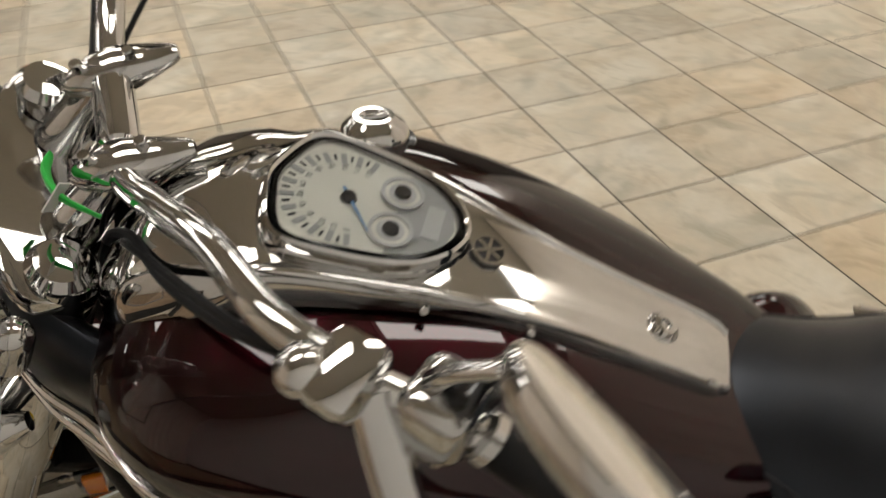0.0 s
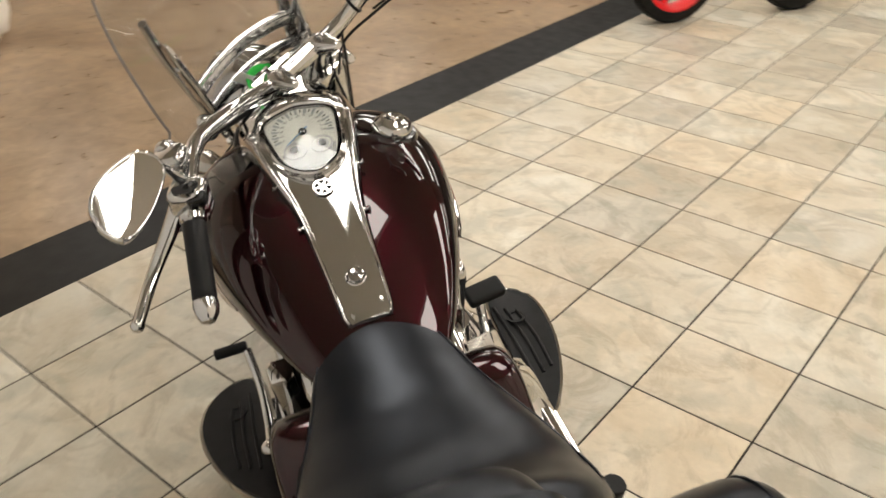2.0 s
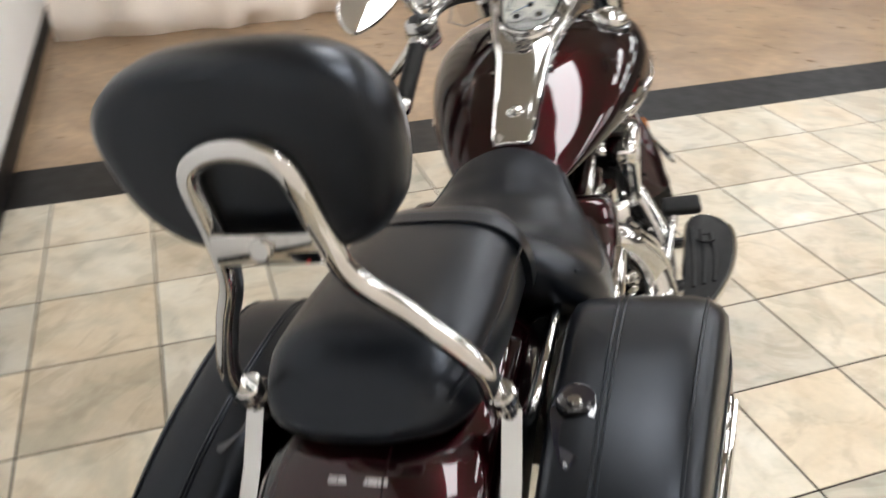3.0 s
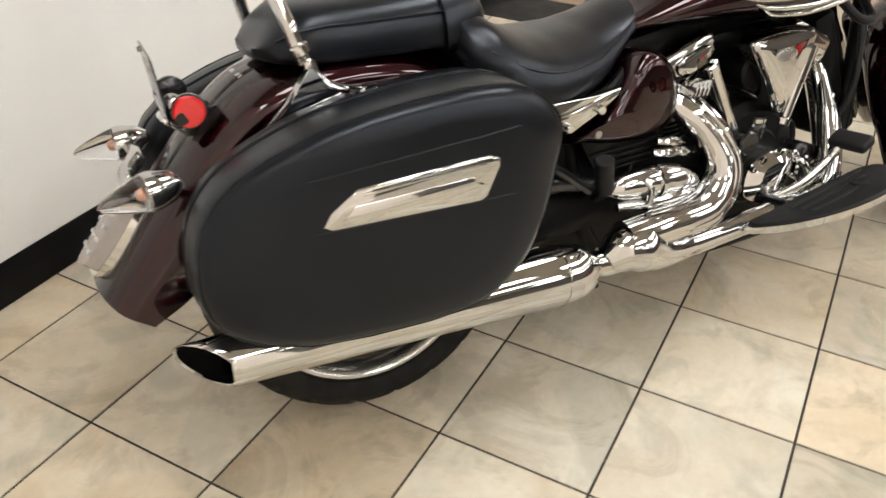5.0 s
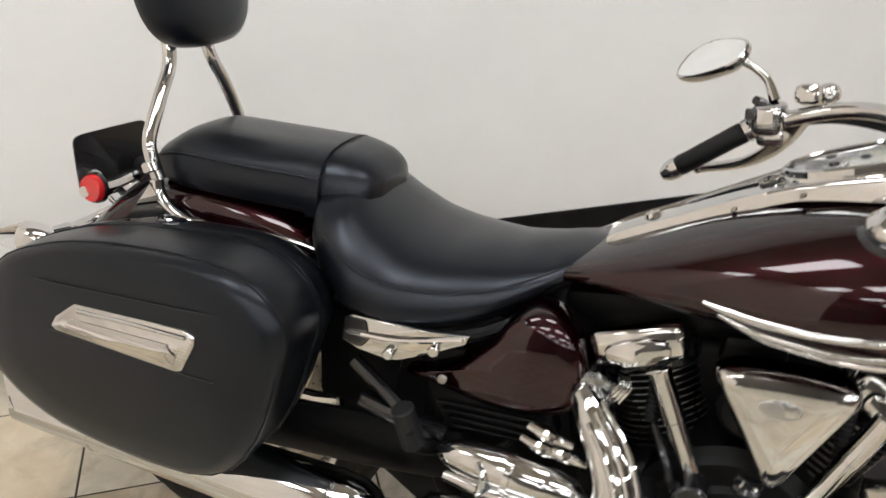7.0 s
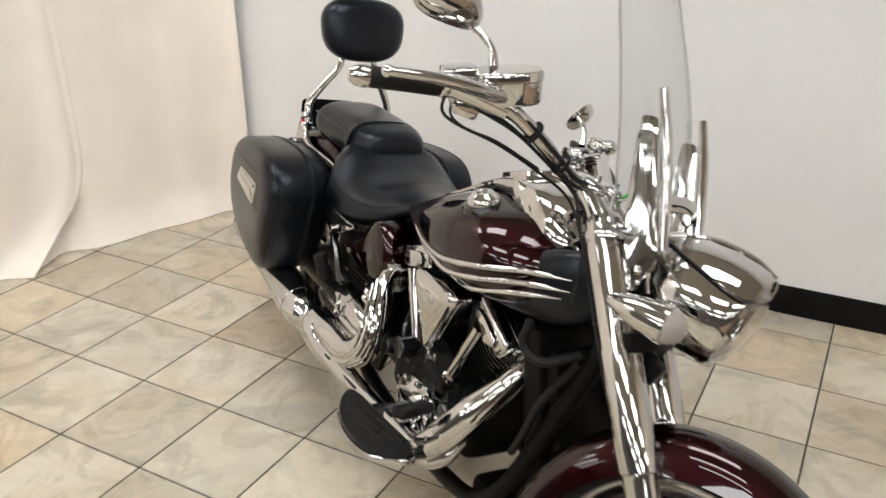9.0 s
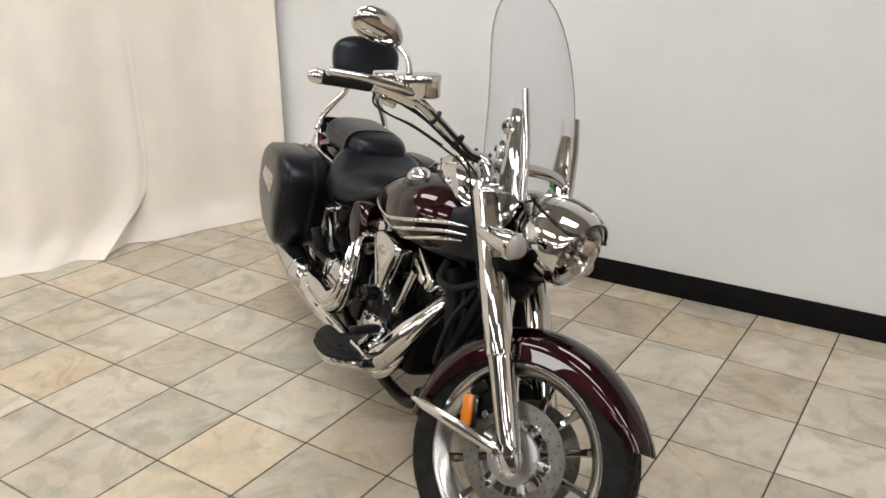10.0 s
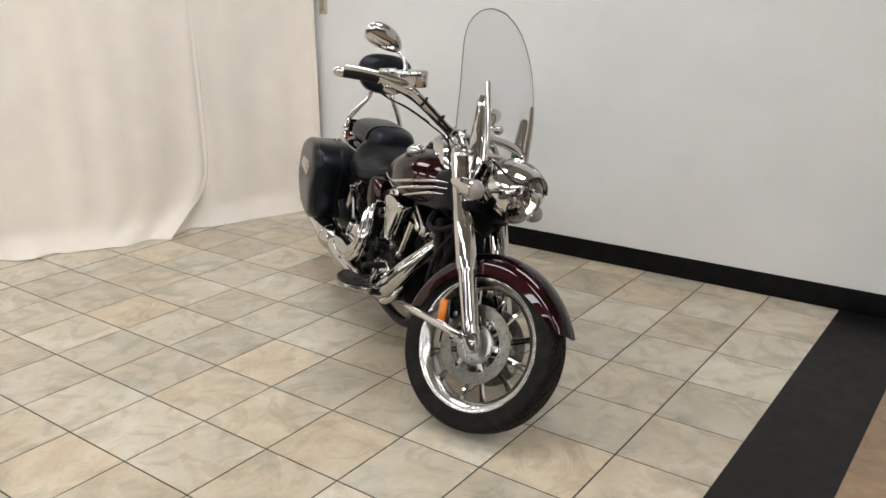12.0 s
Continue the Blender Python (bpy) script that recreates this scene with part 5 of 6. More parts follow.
# tail lamp
TL = Matrix.Translation((-0.425, 0, 0.505)) @ Matrix.Rotation(radians(-48), 4, "Y")
tail = fixed("tail_lamp", loft([[TL @ V(xx, s * y, z) for xx, y in disc_outline(0.085, 0.042, 24, 3.2)] for z, s in ((0.0, 1.0), (0.014, 1.0), (0.03, 0.8), (0.036, 0.4))]), SMOKE, None, "long clear tail lamp")
for n in range(5):
    fixed("lamp_rib", slab([(-0.003, -0.03), (0.003, -0.03), (0.003, 0.03), (-0.003, 0.03)], 0.004, TL @ Matrix.Translation((-0.055 + 0.026 * n, 0, 0.034))), GREY_PRINT, tail)
fixed("lamp_rim", loft([[TL @ V(xx * 1.1, y * 1.12, z) for xx, y in disc_outline(0.085, 0.042, 24, 3.2)] for z in (-0.01, 0.008)]), CHROME, tail)
# plate bracket
PLM = Matrix.Translation((-0.311, 0.022, 0.740)) @ Matrix.Rotation(radians(-4), 4, "Y") @ Matrix.Rotation(radians(-4), 4, "Z")
plate = fixed("dealer_plate", slab(disc_outline(0.062, 0.1, 24, 9), 0.003, PLM @ Matrix.Rotation(radians(90), 4, "Y") @ Matrix.Rotation(radians(0), 4, "Z")), BLACK, None, "black dealer plate with white print")
bars = []
for row, (zz, words, hh) in enumerate(((0.034, (0.05, 0.03), 0.012), (0.015, (0.045, 0.04), 0.012), (-0.005, (0.05,), 0.014), (-0.038, (0.07, 0.055), 0.014))):
    total = sum(words) + 0.01 * (len(words) - 1)
    y = total / 2
    for wd in words:
        small = row == 3 and wd < 0.06
        tall = hh * 0.6 if small else hh
        pitch = tall * 0.82
        for n in range(int(wd / pitch)):
            half = pitch * (0.36, 0.3, 0.39)[(n + row) % 3]
            bars.append(slab([(-0.0008, -half), (0.0008, -half), (0.0008, half), (-0.0008, half)], tall * (1.0, 0.92)[n % 2], PLM @ Matrix.Translation((-0.0022, y - pitch * (n + 0.5), zz - (hh - tall) / 2))))
        y -= wd + 0.01
fixed("print_bar", merged(*bars), WHITE, plate)
for sy in (-0.085, 0.085):
    fixed("plate_bolt", rod(PLM @ V(-0.001, sy, 0.045), PLM @ V(-0.006, sy, 0.045), 0.005, 10), SATIN, plate)
fixed("plate_arm", merged(rbox((-0.295, 0, 0.67), (0.06, 0.05, 0.012), (0, 40, 0), 0.004), tube([(-0.295, 0.09, 0.70), (-0.30, 0.0, 0.69), (-0.295, -0.09, 0.70)], 0.011, 10), blob((-0.30, -0.055, 0.715), (0.018, 0.02, 0.022))), CHROME, plate, "chrome plate arm")
for sy in (-1, 1):
    rf = fixed("rear_reflector", lathe([(0, 0.012), (0.024, 0.012), (0.0268, 0.008), (0.0268, 0.0), (0, 0.0)], V(-0.280, sy * 0.078, 0.707), V(-0.12, sy * 1.0, 0.04), 28), RED, None, "round red reflector")
    fixed("reflector_back", lathe([(0, 0.0), (0.03, 0.0), (0.03, -0.008), (0.02, -0.014), (0, -0.014)], V(-0.280, sy * 0.078, 0.707), V(-0.12, sy * 1.0, 0.04), 28), BLACK, rf)
# rear turn signals on a curved stalk
fixed("signal_bar", tube([(-0.372, 0.148, 0.613), (-0.366, 0.11, 0.611), (-0.366, 0.066, 0.604), (-0.392, 0.034, 0.588), (-0.392, -0.034, 0.588), (-0.366, -0.066, 0.604), (-0.366, -0.11, 0.611), (-0.372, -0.148, 0.613)], [0.011, 0.012, 0.017, 0.016, 0.016, 0.017, 0.012, 0.011], 12), CHROME, None, "curved chrome signal bar")
for sy in (-1, 1):
    c, back = V(-0.374, sy * 0.150, 0.613), V(-1, sy * 0.1, -0.06)
    sg = fixed("rear_turn_signal", lathe([(0, -0.05), (0.014, -0.046), (0.026, -0.03), (0.032, -0.005), (0.033, 0.01), (0.03, 0.012), (0, 0.012)], c, back, 28), CHROME, None, "chrome rear signal with a long clear lens")
    fixed("lens", lathe([(0, 0.088), (0.007, 0.084), (0.017, 0.062), (0.025, 0.036), (0.031, 0.012), (0, 0.012)], c, back, 28), LENS, sg, "pointed clear lens")
    fixed("bulb", lathe([(0, 0.026), (0.006, 0.024), (0.008, 0.018), (0.008, 0.0135), (0, 0.0135)], c, back, 20), PEACH, sg)

# ---------------- saddlebags
BAG = [(-0.358, 0.51), (-0.336, 0.59), (-0.275, 0.652), (-0.165, 0.695), (-0.07, 0.715), (0.01, 0.723), (0.1, 0.727), (0.185, 0.720), (0.24, 0.694), (0.276, 0.652), (0.284, 0.613), (0.266, 0.55), (0.243, 0.475), (0.20, 0.392), (0.13, 0.334), (0.01, 0.317), (-0.205, 0.333), (-0.315, 0.385), (-0.352, 0.44)]
bag_line = curve_points([(x, 0, z) for x, z in BAG], 4, closed=True)
BC = V(-0.01, 0, 0.56)


def bag_ring(y, s, shift=0.0):
    return [V(BC.x + (p.x - BC.x) * s, y, BC.z + (p.z - BC.z) * s + shift) for p in bag_line]


def taper(bm):
    """Draws the outer face inwards towards the tail, and a little forward."""
    for v in bm.verts:
        out = max(0.0, (abs(v.co.y) - 0.19) / 0.17)
        back = min(1.0, max(0.0, (0.2 - v.co.x) / 0.52))
        v.co.y -= math.copysign(0.052 * out * back, v.co.y)
        v.co.y -= math.copysign(0.012 * out * min(1.0, max(0.0, (0.50 - v.co.z) / 0.15)) ** 1.3, v.co.y)
        v.co.x -= 0.004
    return bm


for side in (-1, 1):
    inset = -0.011 if side < 0 else 0.03
    rings = [bag_ring(side * (y - inset * max(0, (y - 0.19) / 0.17)), s) for y, s in ((0.169, 0.80), (0.172, 0.90), (0.180, 0.962), (0.192, 0.982), (0.22, 0.992), (0.25, 0.998), (0.29, 1.0), (0.322, 0.996), (0.340, 0.978), (0.353, 0.945), (0.361, 0.89), (0.365, 0.7), (0.3665, 0.4), (0.367, 0.15))]
    bag = fixed("saddlebag", taper(loft(rings)), VINYL, None, "black hard saddlebag with a chrome latch", 50)
    for y in (0.235, 0.243, 0.338):
        fixed("piping", taper(tube(bag_ring(side * (y - inset * max(0, (y - 0.19) / 0.17)), 1.0 if y < 0.3 else 0.985)[::2], 0.0022, 6, 1, closed=True)), VINYL, bag)
    for zz, dz in ((0.645, 0.015), (0.545, -0.005)):
        pts = []
        for x in (-0.24, -0.15, -0.05, 0.05, 0.15, 0.235):
            r = max(abs(x - BC.x) / 0.29, abs(zz - BC.z) / 0.19)
            y = 0.3665 - inset - 0.05 * min(1, r) ** 7
            pts.append((x, side * (y + 0.001), zz + dz * (x / 0.25)))
        fixed("lid_seam", taper(tube(pts, 0.0016, 6, 4)), VINYL, bag)
    LM = Matrix.Translation((0, side * (0.3655 - inset), 0)) @ Matrix.Rotation(radians(90), 4, "X")
    out = [(-0.160, 0.558), (-0.146, 0.578), (-0.1, 0.610), (0.122, 0.620), (0.141, 0.611), (0.140, 0.598), (0.114, 0.548), (0.1, 0.543), (-0.148, 0.550)]
    latch = fixed("latch_trim", taper(slab(out, 0.016, LM, 0.006, 3)), CHROME, bag, "slanted chrome latch plate")
    fixed("latch_lip", taper(slab([(-0.108, 0.584), (0.092, 0.590), (0.092, 0.576), (0.108, 0.576), (0.100, 0.556), (-0.130, 0.563)], 0.021, LM, 0.003)), CHROME, latch, "stepped latch handle")
    fixed("latch_ridge", taper(tube([(-0.092, side * (0.3745 - inset), 0.600), (0.02, side * (0.3745 - inset), 0.606), (0.126, side * (0.3745 - inset), 0.609)], 0.0035, 8, 4)), CHROME, latch)
    lk = fixed("lock_plate", slab([(x, y * (1.0 + 0.5 * x / 0.06)) for x, y in disc_outline(0.062, 0.023, 32, 2.1)], 0.010, pose(-0.052, side * 0.203, 0.7105, side * 3, -8, 0), 0.0025), NAVY, bag, "glossy dark blue lock plate")
    fixed("lock_well", lathe([(0.0, 0.0), (0.017, 0.0), (0.019, 0.002), (0.021, 0.0), (0.021, -0.004), (0.0, -0.004)], V(-0.022, side * 0.203, 0.7205), V(0.14, side * 0.05, 1), 28), BLACK, lk)
    fixed("lock", rod((-0.022, side * 0.203, 0.718), (-0.021, side * 0.203, 0.725), 0.009, 16), CHROME, lk, "chrome key lock")

# ---------------- exhaust, right side
AXIS = V(0.773, -0.022, -0.048).normalized()
MUF = V(-0.313, -0.240, 0.329)
muf = placed("muffler", lathe([(0.0, 0.0), (0.0465, 0.0), (0.0485, 0.10), (0.051, 0.25), (0.0545, 0.42), (0.0595, 0.56), (0.061, 0.62), (0.0605, 0.675), (0.056, 0.70), (0.046, 0.722), (0.034, 0.734), (0.030, 0.742), (0.029, 0.80), (0.0, 0.80)], MUF, AXIS, 44), CHROME, None, "long chrome muffler")


def tip_ring(x, slant, r, n=36):
    return [V(x - slant * (0.45 * math.sin(q) + math.cos(q)), MUF.y + r * math.cos(q), MUF.z - (x + 0.313) * 0.062 + r * math.sin(q)) for q in (2 * math.pi * k / n for k in range(n))]


placed("tail_tip", loft([tip_ring(-0.287, 0, 0.0467), tip_ring(-0.312, 0, 0.0468), tip_ring(-0.342, 0.042, 0.0472), tip_ring(-0.345, 0.042, 0.0462), tip_ring(-0.344, 0.042, 0.0442), tip_ring(-0.339, 0.042, 0.0438)], caps=False), CHROME, muf, "slash-cut tip")
# near-black colour puts the shade of a deep pipe into this short bore
placed("tip_bore", loft([tip_ring(-0.340, 0.042, 0.0440), tip_ring(-0.307, 0.0, 0.0436), tip_ring(-0.304, 0, 0.001)], caps=False), mat("shaded_bore", (0.003, 0.003, 0.003), 0.95, spec=0.08), muf)
for d, r in ((0.175, 0.0498), (0.648, 0.0612)):
    placed("band", lathe([(r, 0), (r + 0.0012, 0.001), (r + 0.0012, 0.004), (r, 0.005)], MUF + AXIS * d, AXIS, 40), CHROME, muf)
placed("hanger", merged(rbox((0.40, -0.235, 0.228), (0.10, 0.03, 0.012), (0, 4, 0), 0.003), rbox((0.40, -0.20, 0.25), (0.04, 0.06, 0.02), (0, 0, 0), 0.004)), SATIN_BLACK, muf, "black muffler hanger")
hp = placed("lower_header", tube([(0.455, -0.262, 0.286), (0.495, -0.266, 0.300), (0.535, -0.268, 0.296), (0.585, -0.268, 0.272), (0.66, -0.266, 0.262), (0.76, -0.262, 0.258), (0.88, -0.257, 0.258), (1.0, -0.252, 0.260), (1.10, -0.244, 0.265)], [0.031, 0.046, 0.055, 0.042, 0.031, 0.027, 0.026, 0.026, 0.027], 20, 6), CHROME, None, "chrome collector and long lower header pipe")
placed("front_pipe", tube([(1.09, -0.245, 0.265), (1.13, -0.232, 0.285), (1.168, -0.195, 0.34), (1.20, -0.145, 0.42), (1.22, -0.09, 0.50), (1.21, -0.03, 0.55)], [0.026, 0.030, 0.031, 0.031, 0.028, 0.026], 18, 6), CHROME, hp)
placed("heat_shield", tube([(1.085, -0.250, 0.264), (1.122, -0.243, 0.283), (1.155, -0.216, 0.335), (1.187, -0.174, 0.405), (1.222, -0.110, 0.495)], [0.018, 0.031, 0.034, 0.033, 0.018], 18, 6, 0.85), CHROME, hp, "long front heat shield")
placed("shield_tongue", tube([(1.108, -0.232, 0.246), (1.132, -0.222, 0.246), (1.162, -0.198, 0.275), (1.185, -0.168, 0.325)], [0.012, 0.019, 0.020, 0.008], 14, 5), CHROME, hp, "rounded lower end of the heat shield")
for k in range(9):
    t = k / 8
    p = V(1.138, -0.266, 0.305).lerp(V(1.210, -0.164, 0.455), t)
    placed("shield_stud", blob(p, (0.006, 0.004, 0.006), (0, 0, 0), 10), CHROME, hp)
for x0, x1, z in ((0.545, 0.665, 0.274), (0.70, 0.82, 0.268)):
    placed("shield_slot", tube([(x0, -0.2975 if x0 < 0.6 else -0.284, z), ((x0 + x1) / 2, -0.296 if x0 < 0.6 else -0.283, z + 0.003), (x1, -0.292 if x0 < 0.6 else -0.281, z + 0.006)], 0.005, 8, 4, 0.5), DARK, hp)
placed("clamp", lathe([(0.028, 0), (0.0295, 0.001), (0.0295, 0.006), (0.028, 0.007)], V(0.655, -0.266, 0.2625), V(1, 0.04, -0.05), 28), CHROME, hp)
REAR = [(0.50, -0.264, 0.322), (0.58, -0.264, 0.322), (0.66, -0.260, 0.320), (0.725, -0.255, 0.327), (0.772, -0.245, 0.362), (0.788, -0.232, 0.415), (0.766, -0.212, 0.473), (0.730, -0.185, 0.522), (0.705, -0.14, 0.545), (0.70, -0.08, 0.55)]
rp = placed("rear_header", tube(REAR, [0.038, 0.041, 0.041, 0.043, 0.041, 0.038, 0.033, 0.029, 0.027, 0.026], 20, 6), CHROME, None, "curved chrome rear header pipe")
for off, r in ((0.0, 0.007), (0.55, 0.006), (-0.5, 0.006)):
    rib = []
    for x, y, z in REAR[2:8]:
        out = V(x - 0.69, 0, z - 0.44)
        out = out.normalized() if out.length > 0.02 else V(1, 0, 0)
        rib.append(V(x, y, z) + (out * math.sin(0.6 + off) + V(0, -1, 0) * math.cos(0.6 + off)) * 0.0385)
    placed("header_rib", tube(rib, [0.003, r, r, r, r, 0.003], 10, 6), CHROME, rp)
placed("header_flange", lathe([(0.028, 0), (0.040, 0.002), (0.042, 0.012), (0.028, 0.016)], V(0.722, -0.165, 0.533), V(-0.3, 0.9, 0.2), 24), SATIN, rp)
for k in range(4):
    placed("flange_fin", rbox((0.755 + 0.006 * k, -0.155 - 0.006 * k, 0.560 + 0.002 * k), (0.004, 0.05, 0.032), (0, 30, 10), 0.001), CHROME, rp)
side_cover = placed("engine_side_cover", tube([(0.50, -0.206, 0.408), (0.53, -0.213, 0.410), (0.60, -0.216, 0.405), (0.67, -0.215, 0.394), (0.72, -0.210, 0.380), (0.748, -0.205, 0.370)], [0.012, 0.027, 0.036, 0.036, 0.028, 0.013], 18, 5, 0.9), CHROME, None, "tapered chrome engine side cover")
placed("cover_collar", lathe([(0.030, 0), (0.0385, 0.002), (0.0385, 0.012), (0.030, 0.014)], V(0.612, -0.216, 0.404), V(1, 0, -0.14), 28), CHROME, side_cover)
placed("cover_arm", tube([(0.572, -0.240, 0.425), (0.585, -0.250, 0.402), (0.578, -0.250, 0.370)], 0.006, 10), CHROME, side_cover)
placed("lower_pipe", tube([(0.515, -0.222, 0.374), (0.60, -0.232, 0.366), (0.68, -0.230, 0.362), (0.735, -0.222, 0.360)], [0.010, 0.016, 0.016, 0.010], 14, 5), CHROME, side_cover)
for x, z in ((0.665, 0.475), (0.69, 0.447), (0.655, 0.452)):
    placed("linkage", tube([(x - 0.025, -0.195, z + 0.006), (x + 0.01, -0.205, z), (x + 0.045, -0.20, z - 0.012)], [0.008, 0.011, 0.006], 10), CHROME, side_cover, "small chrome linkage")

# ---------------- engine
fixed("crankcase", merged(rbox((0.92, 0, 0.32), (0.42, 0.30, 0.2), (0, 0, 0), 0.05, 4), lathe([(0, -0.186), (0.045, -0.186), (0.052, -0.178), (0.085, -0.178), (0.092, -0.168), (0.128, -0.168), (0.135, -0.16), (0.15, -0.15), (0.15, 0.15), (0.13, 0.17), (0, 0.17)], V(0.93, 0, 0.34), (0, 1, 0), 40), rbox((0.68, 0, 0.34), (0.26, 0.26, 0.17), (0, 0, 0), 0.04, 3)), SATIN_BLACK, None, "black engine case")
for tilt, CRANK in ((-18, V(0.865, 0, 0.295)), (30, V(0.955, 0, 0.296))):
    ax = V(math.sin(radians(tilt)), 0, math.cos(radians(tilt)))
    cm = Matrix.Translation(CRANK) @ Matrix.Rotation(radians(tilt), 4, "Y")
    cyl = fixed("cylinder", lathe([(0, 0.1), (0.062, 0.1), (0.062, 0.30), (0, 0.30)], CRANK, ax, 32), SATIN_BLACK, None, "finned black cylinder with polished fin edges")
    for k in range(13):
        h = 0.135 + k * 0.0116
        fixed("fin", slab(disc_outline(0.083, 0.098, 36, 2.6), 0.0040, cm @ Matrix.Translation((0, 0, h)), 0.001), SATIN_BLACK, cyl)
        fixed("fin_edge", slab(disc_outline(0.084, 0.0988, 36, 2.6), 0.0018, cm @ Matrix.Translation((0, 0, h))), SATIN, cyl)
    hd = fixed("cylinder_head", loft([[cm @ V(s * x, s * y, z) for x, y in disc_outline(0.085, 0.115, 32, 4)] for z, s in ((0.285, 0.95), (0.29, 1.0), (0.315, 1.0), (0.32, 0.97))]), BLACK, None, "cylinder head with a chrome rocker cover")
    fixed("rocker_cover", loft([[cm @ V(s * x * sx, s * y, z) for x, y in disc_outline(0.08, 0.125, 36, 3.4)] for z, s, sx in ((0.321, 1.0, 1), (0.328, 1.03, 1), (0.345, 1.0, 1), (0.356, 0.9, 0.92), (0.362, 0.7, 0.7), (0.363, 0.3, 0.5))]), CHROME, hd)
    fixed("cover_end", slab(disc_outline(0.05, 0.02, 20, 3), 0.05, cm @ Matrix.Translation((0, -0.128, 0.335)) @ Matrix.Rotation(radians(90), 4, "X") @ Matrix.Rotation(radians(0), 4, "Z"), 0.006), CHROME, hd)
    a, b_end = (V(0.872, -0.165, 0.425), V(0.795, -0.160, 0.60)) if tilt < 0 else (V(1.032, -0.158, 0.415), V(1.112, -0.150, 0.585))
    h = (b_end - a).length
    fixed("pushrod_tube", lathe([(0.0, 0), (0.021, 0.0), (0.022, 0.014), (0.0165, 0.018), (0.0165, h * 0.55), (0.0185, h * 0.56), (0.0185, h - 0.016), (0.020, h), (0, h)], a, b_end - a, 20), CHROME, hd, "chrome pushrod tube")
    fixed("side_cap", rbox(cm @ V(0.0, -0.12, 0.34), (0.145, 0.045, 0.062), (0, tilt, 0), 0.014, 3), CHROME, hd, "chrome end of the rocker cover")
# wedge-shaped chrome cover between the cylinders
wedge = [(p.x, p.z) for p in curve_points([(0.876, 0, 0.622), (0.886, 0, 0.643), (0.96, 0, 0.650), (1.045, 0, 0.646), (1.066, 0, 0.630), (1.055, 0, 0.598), (1.0, 0, 0.492), (0.978, 0, 0.462), (0.958, 0, 0.478), (0.915, 0, 0.555)], 3, closed=True)]
wcx, wcz = 0.965, 0.59
rings = []
for y, s in ((-0.155, 0.97), (-0.175, 1.0), (-0.192, 1.0), (-0.203, 0.965), (-0.211, 0.87), (-0.2135, 0.7), (-0.214, 0.35)):
    rings.append([V(wcx + (x - wcx) * s, y, wcz + (z - wcz) * s) for x, z in wedge])
hc = fixed("wedge_cover", loft(rings), CHROME, None, "wedge-shaped chrome cover between the cylinders")
fixed("cover_badge", slab(disc_outline(0.03, 0.014, 20, 2.2), 0.006, Matrix.Translation((0.965, -0.213, 0.60)) @ Matrix.Rotation(radians(90), 4, "X"), 0.002), SATIN, hc)
fixed("engine_core", rbox((0.95, 0.0, 0.48), (0.36, 0.12, 0.28), (0, 0, 0), 0.03, 3), SATIN_BLACK, None, "black engine block between the cylinders")
fixed("radiator", rbox((1.27, 0, 0.47), (0.07, 0.2, 0.34), (0, -18, 0), 0.015, 2), SATIN_BLACK, None, "black radiator behind the frame tubes")
for side in (-1, 1):
    fixed("pivot_plate", slab([(0.34, 0.30), (0.38, 0.52), (0.46, 0.56), (0.66, 0.53), (0.70, 0.36), (0.64, 0.22), (0.48, 0.2)], 0.02, Matrix.Translation((0, side * 0.135, 0)) @ Matrix.Rotation(radians(90), 4, "X"), 0.006), SATIN_BLACK, None, "black pivot plate of the frame")
fixed("backbone_cover", rbox((0.80, 0.0, 0.645), (0.34, 0.13, 0.07), (0, -6, 0), 0.02, 2), SATIN_BLACK, None, "black cover under the tank")
# clutch cover and smaller castings
cover_line = [(-0.078, -0.010), (-0.062, 0.028), (-0.03, 0.046), (0.028, 0.054), (0.075, 0.040), (0.090, 0.015), (0.066, -0.018), (0.030, -0.052), (-0.030, -0.060), (-0.070, -0.044)]
CM = Matrix.Translation((0.952, -0.198, 0.324)) @ Matrix.Rotation(radians(86), 4, "X")
cc = fixed("clutch_cover", loft([[CM @ V(x * s, y * s, z) for x, y in ((p.x, p.y) for p in curve_points([(px, py, 0) for px, py in cover_line], 3, closed=True))] for z, s in ((-0.05, 0.98), (0.0, 1.0), (0.008, 0.97), (0.012, 0.88), (0.026, 0.62), (0.030, 0.55), (0.031, 0.2))]), CHROME, None, "faceted chrome clutch cover")
for n in range(7):
    p = CM @ V(*[0.93 * c for c in cover_line[n + 1]], 0.012)
    fixed("bolt", rod(p, p + V(0, -0.012, 0), 0.007, 8), CHROME, cc)
fixed("oil_cap", lathe([(0, 0.03), (0.02, 0.028), (0.026, 0.02), (0.027, 0.0), (0, 0)], V(0.985, -0.20, 0.262), V(0.05, -1, 0.1), 24), CHROME, None, "chrome oil filler cap")
ring = fixed("pulley_ring", lathe([(0.020, 0.0), (0.030, 0.0), (0.034, 0.006), (0.034, 0.016), (0.029, 0.020), (0.024, 0.014), (0.020, 0.014), (0.020, 0.0)], V(1.075, -0.19, 0.305), V(0, -1, 0.05), 28), CHROME, None, "chrome ring around a black engine plug")
fixed("plug_face", lathe([(0, 0.012), (0.017, 0.011), (0.019, 0.004), (0.019, 0.0), (0, 0.0)], V(1.075, -0.19, 0.305), V(0, -1, 0.05), 24), BLACK, ring)
fixed("pump_casting", rbox((1.08, -0.17, 0.33), (0.07, 0.06, 0.07), (0, 20, 0), 0.015, 3), BLACK, None, "small black engine casting")
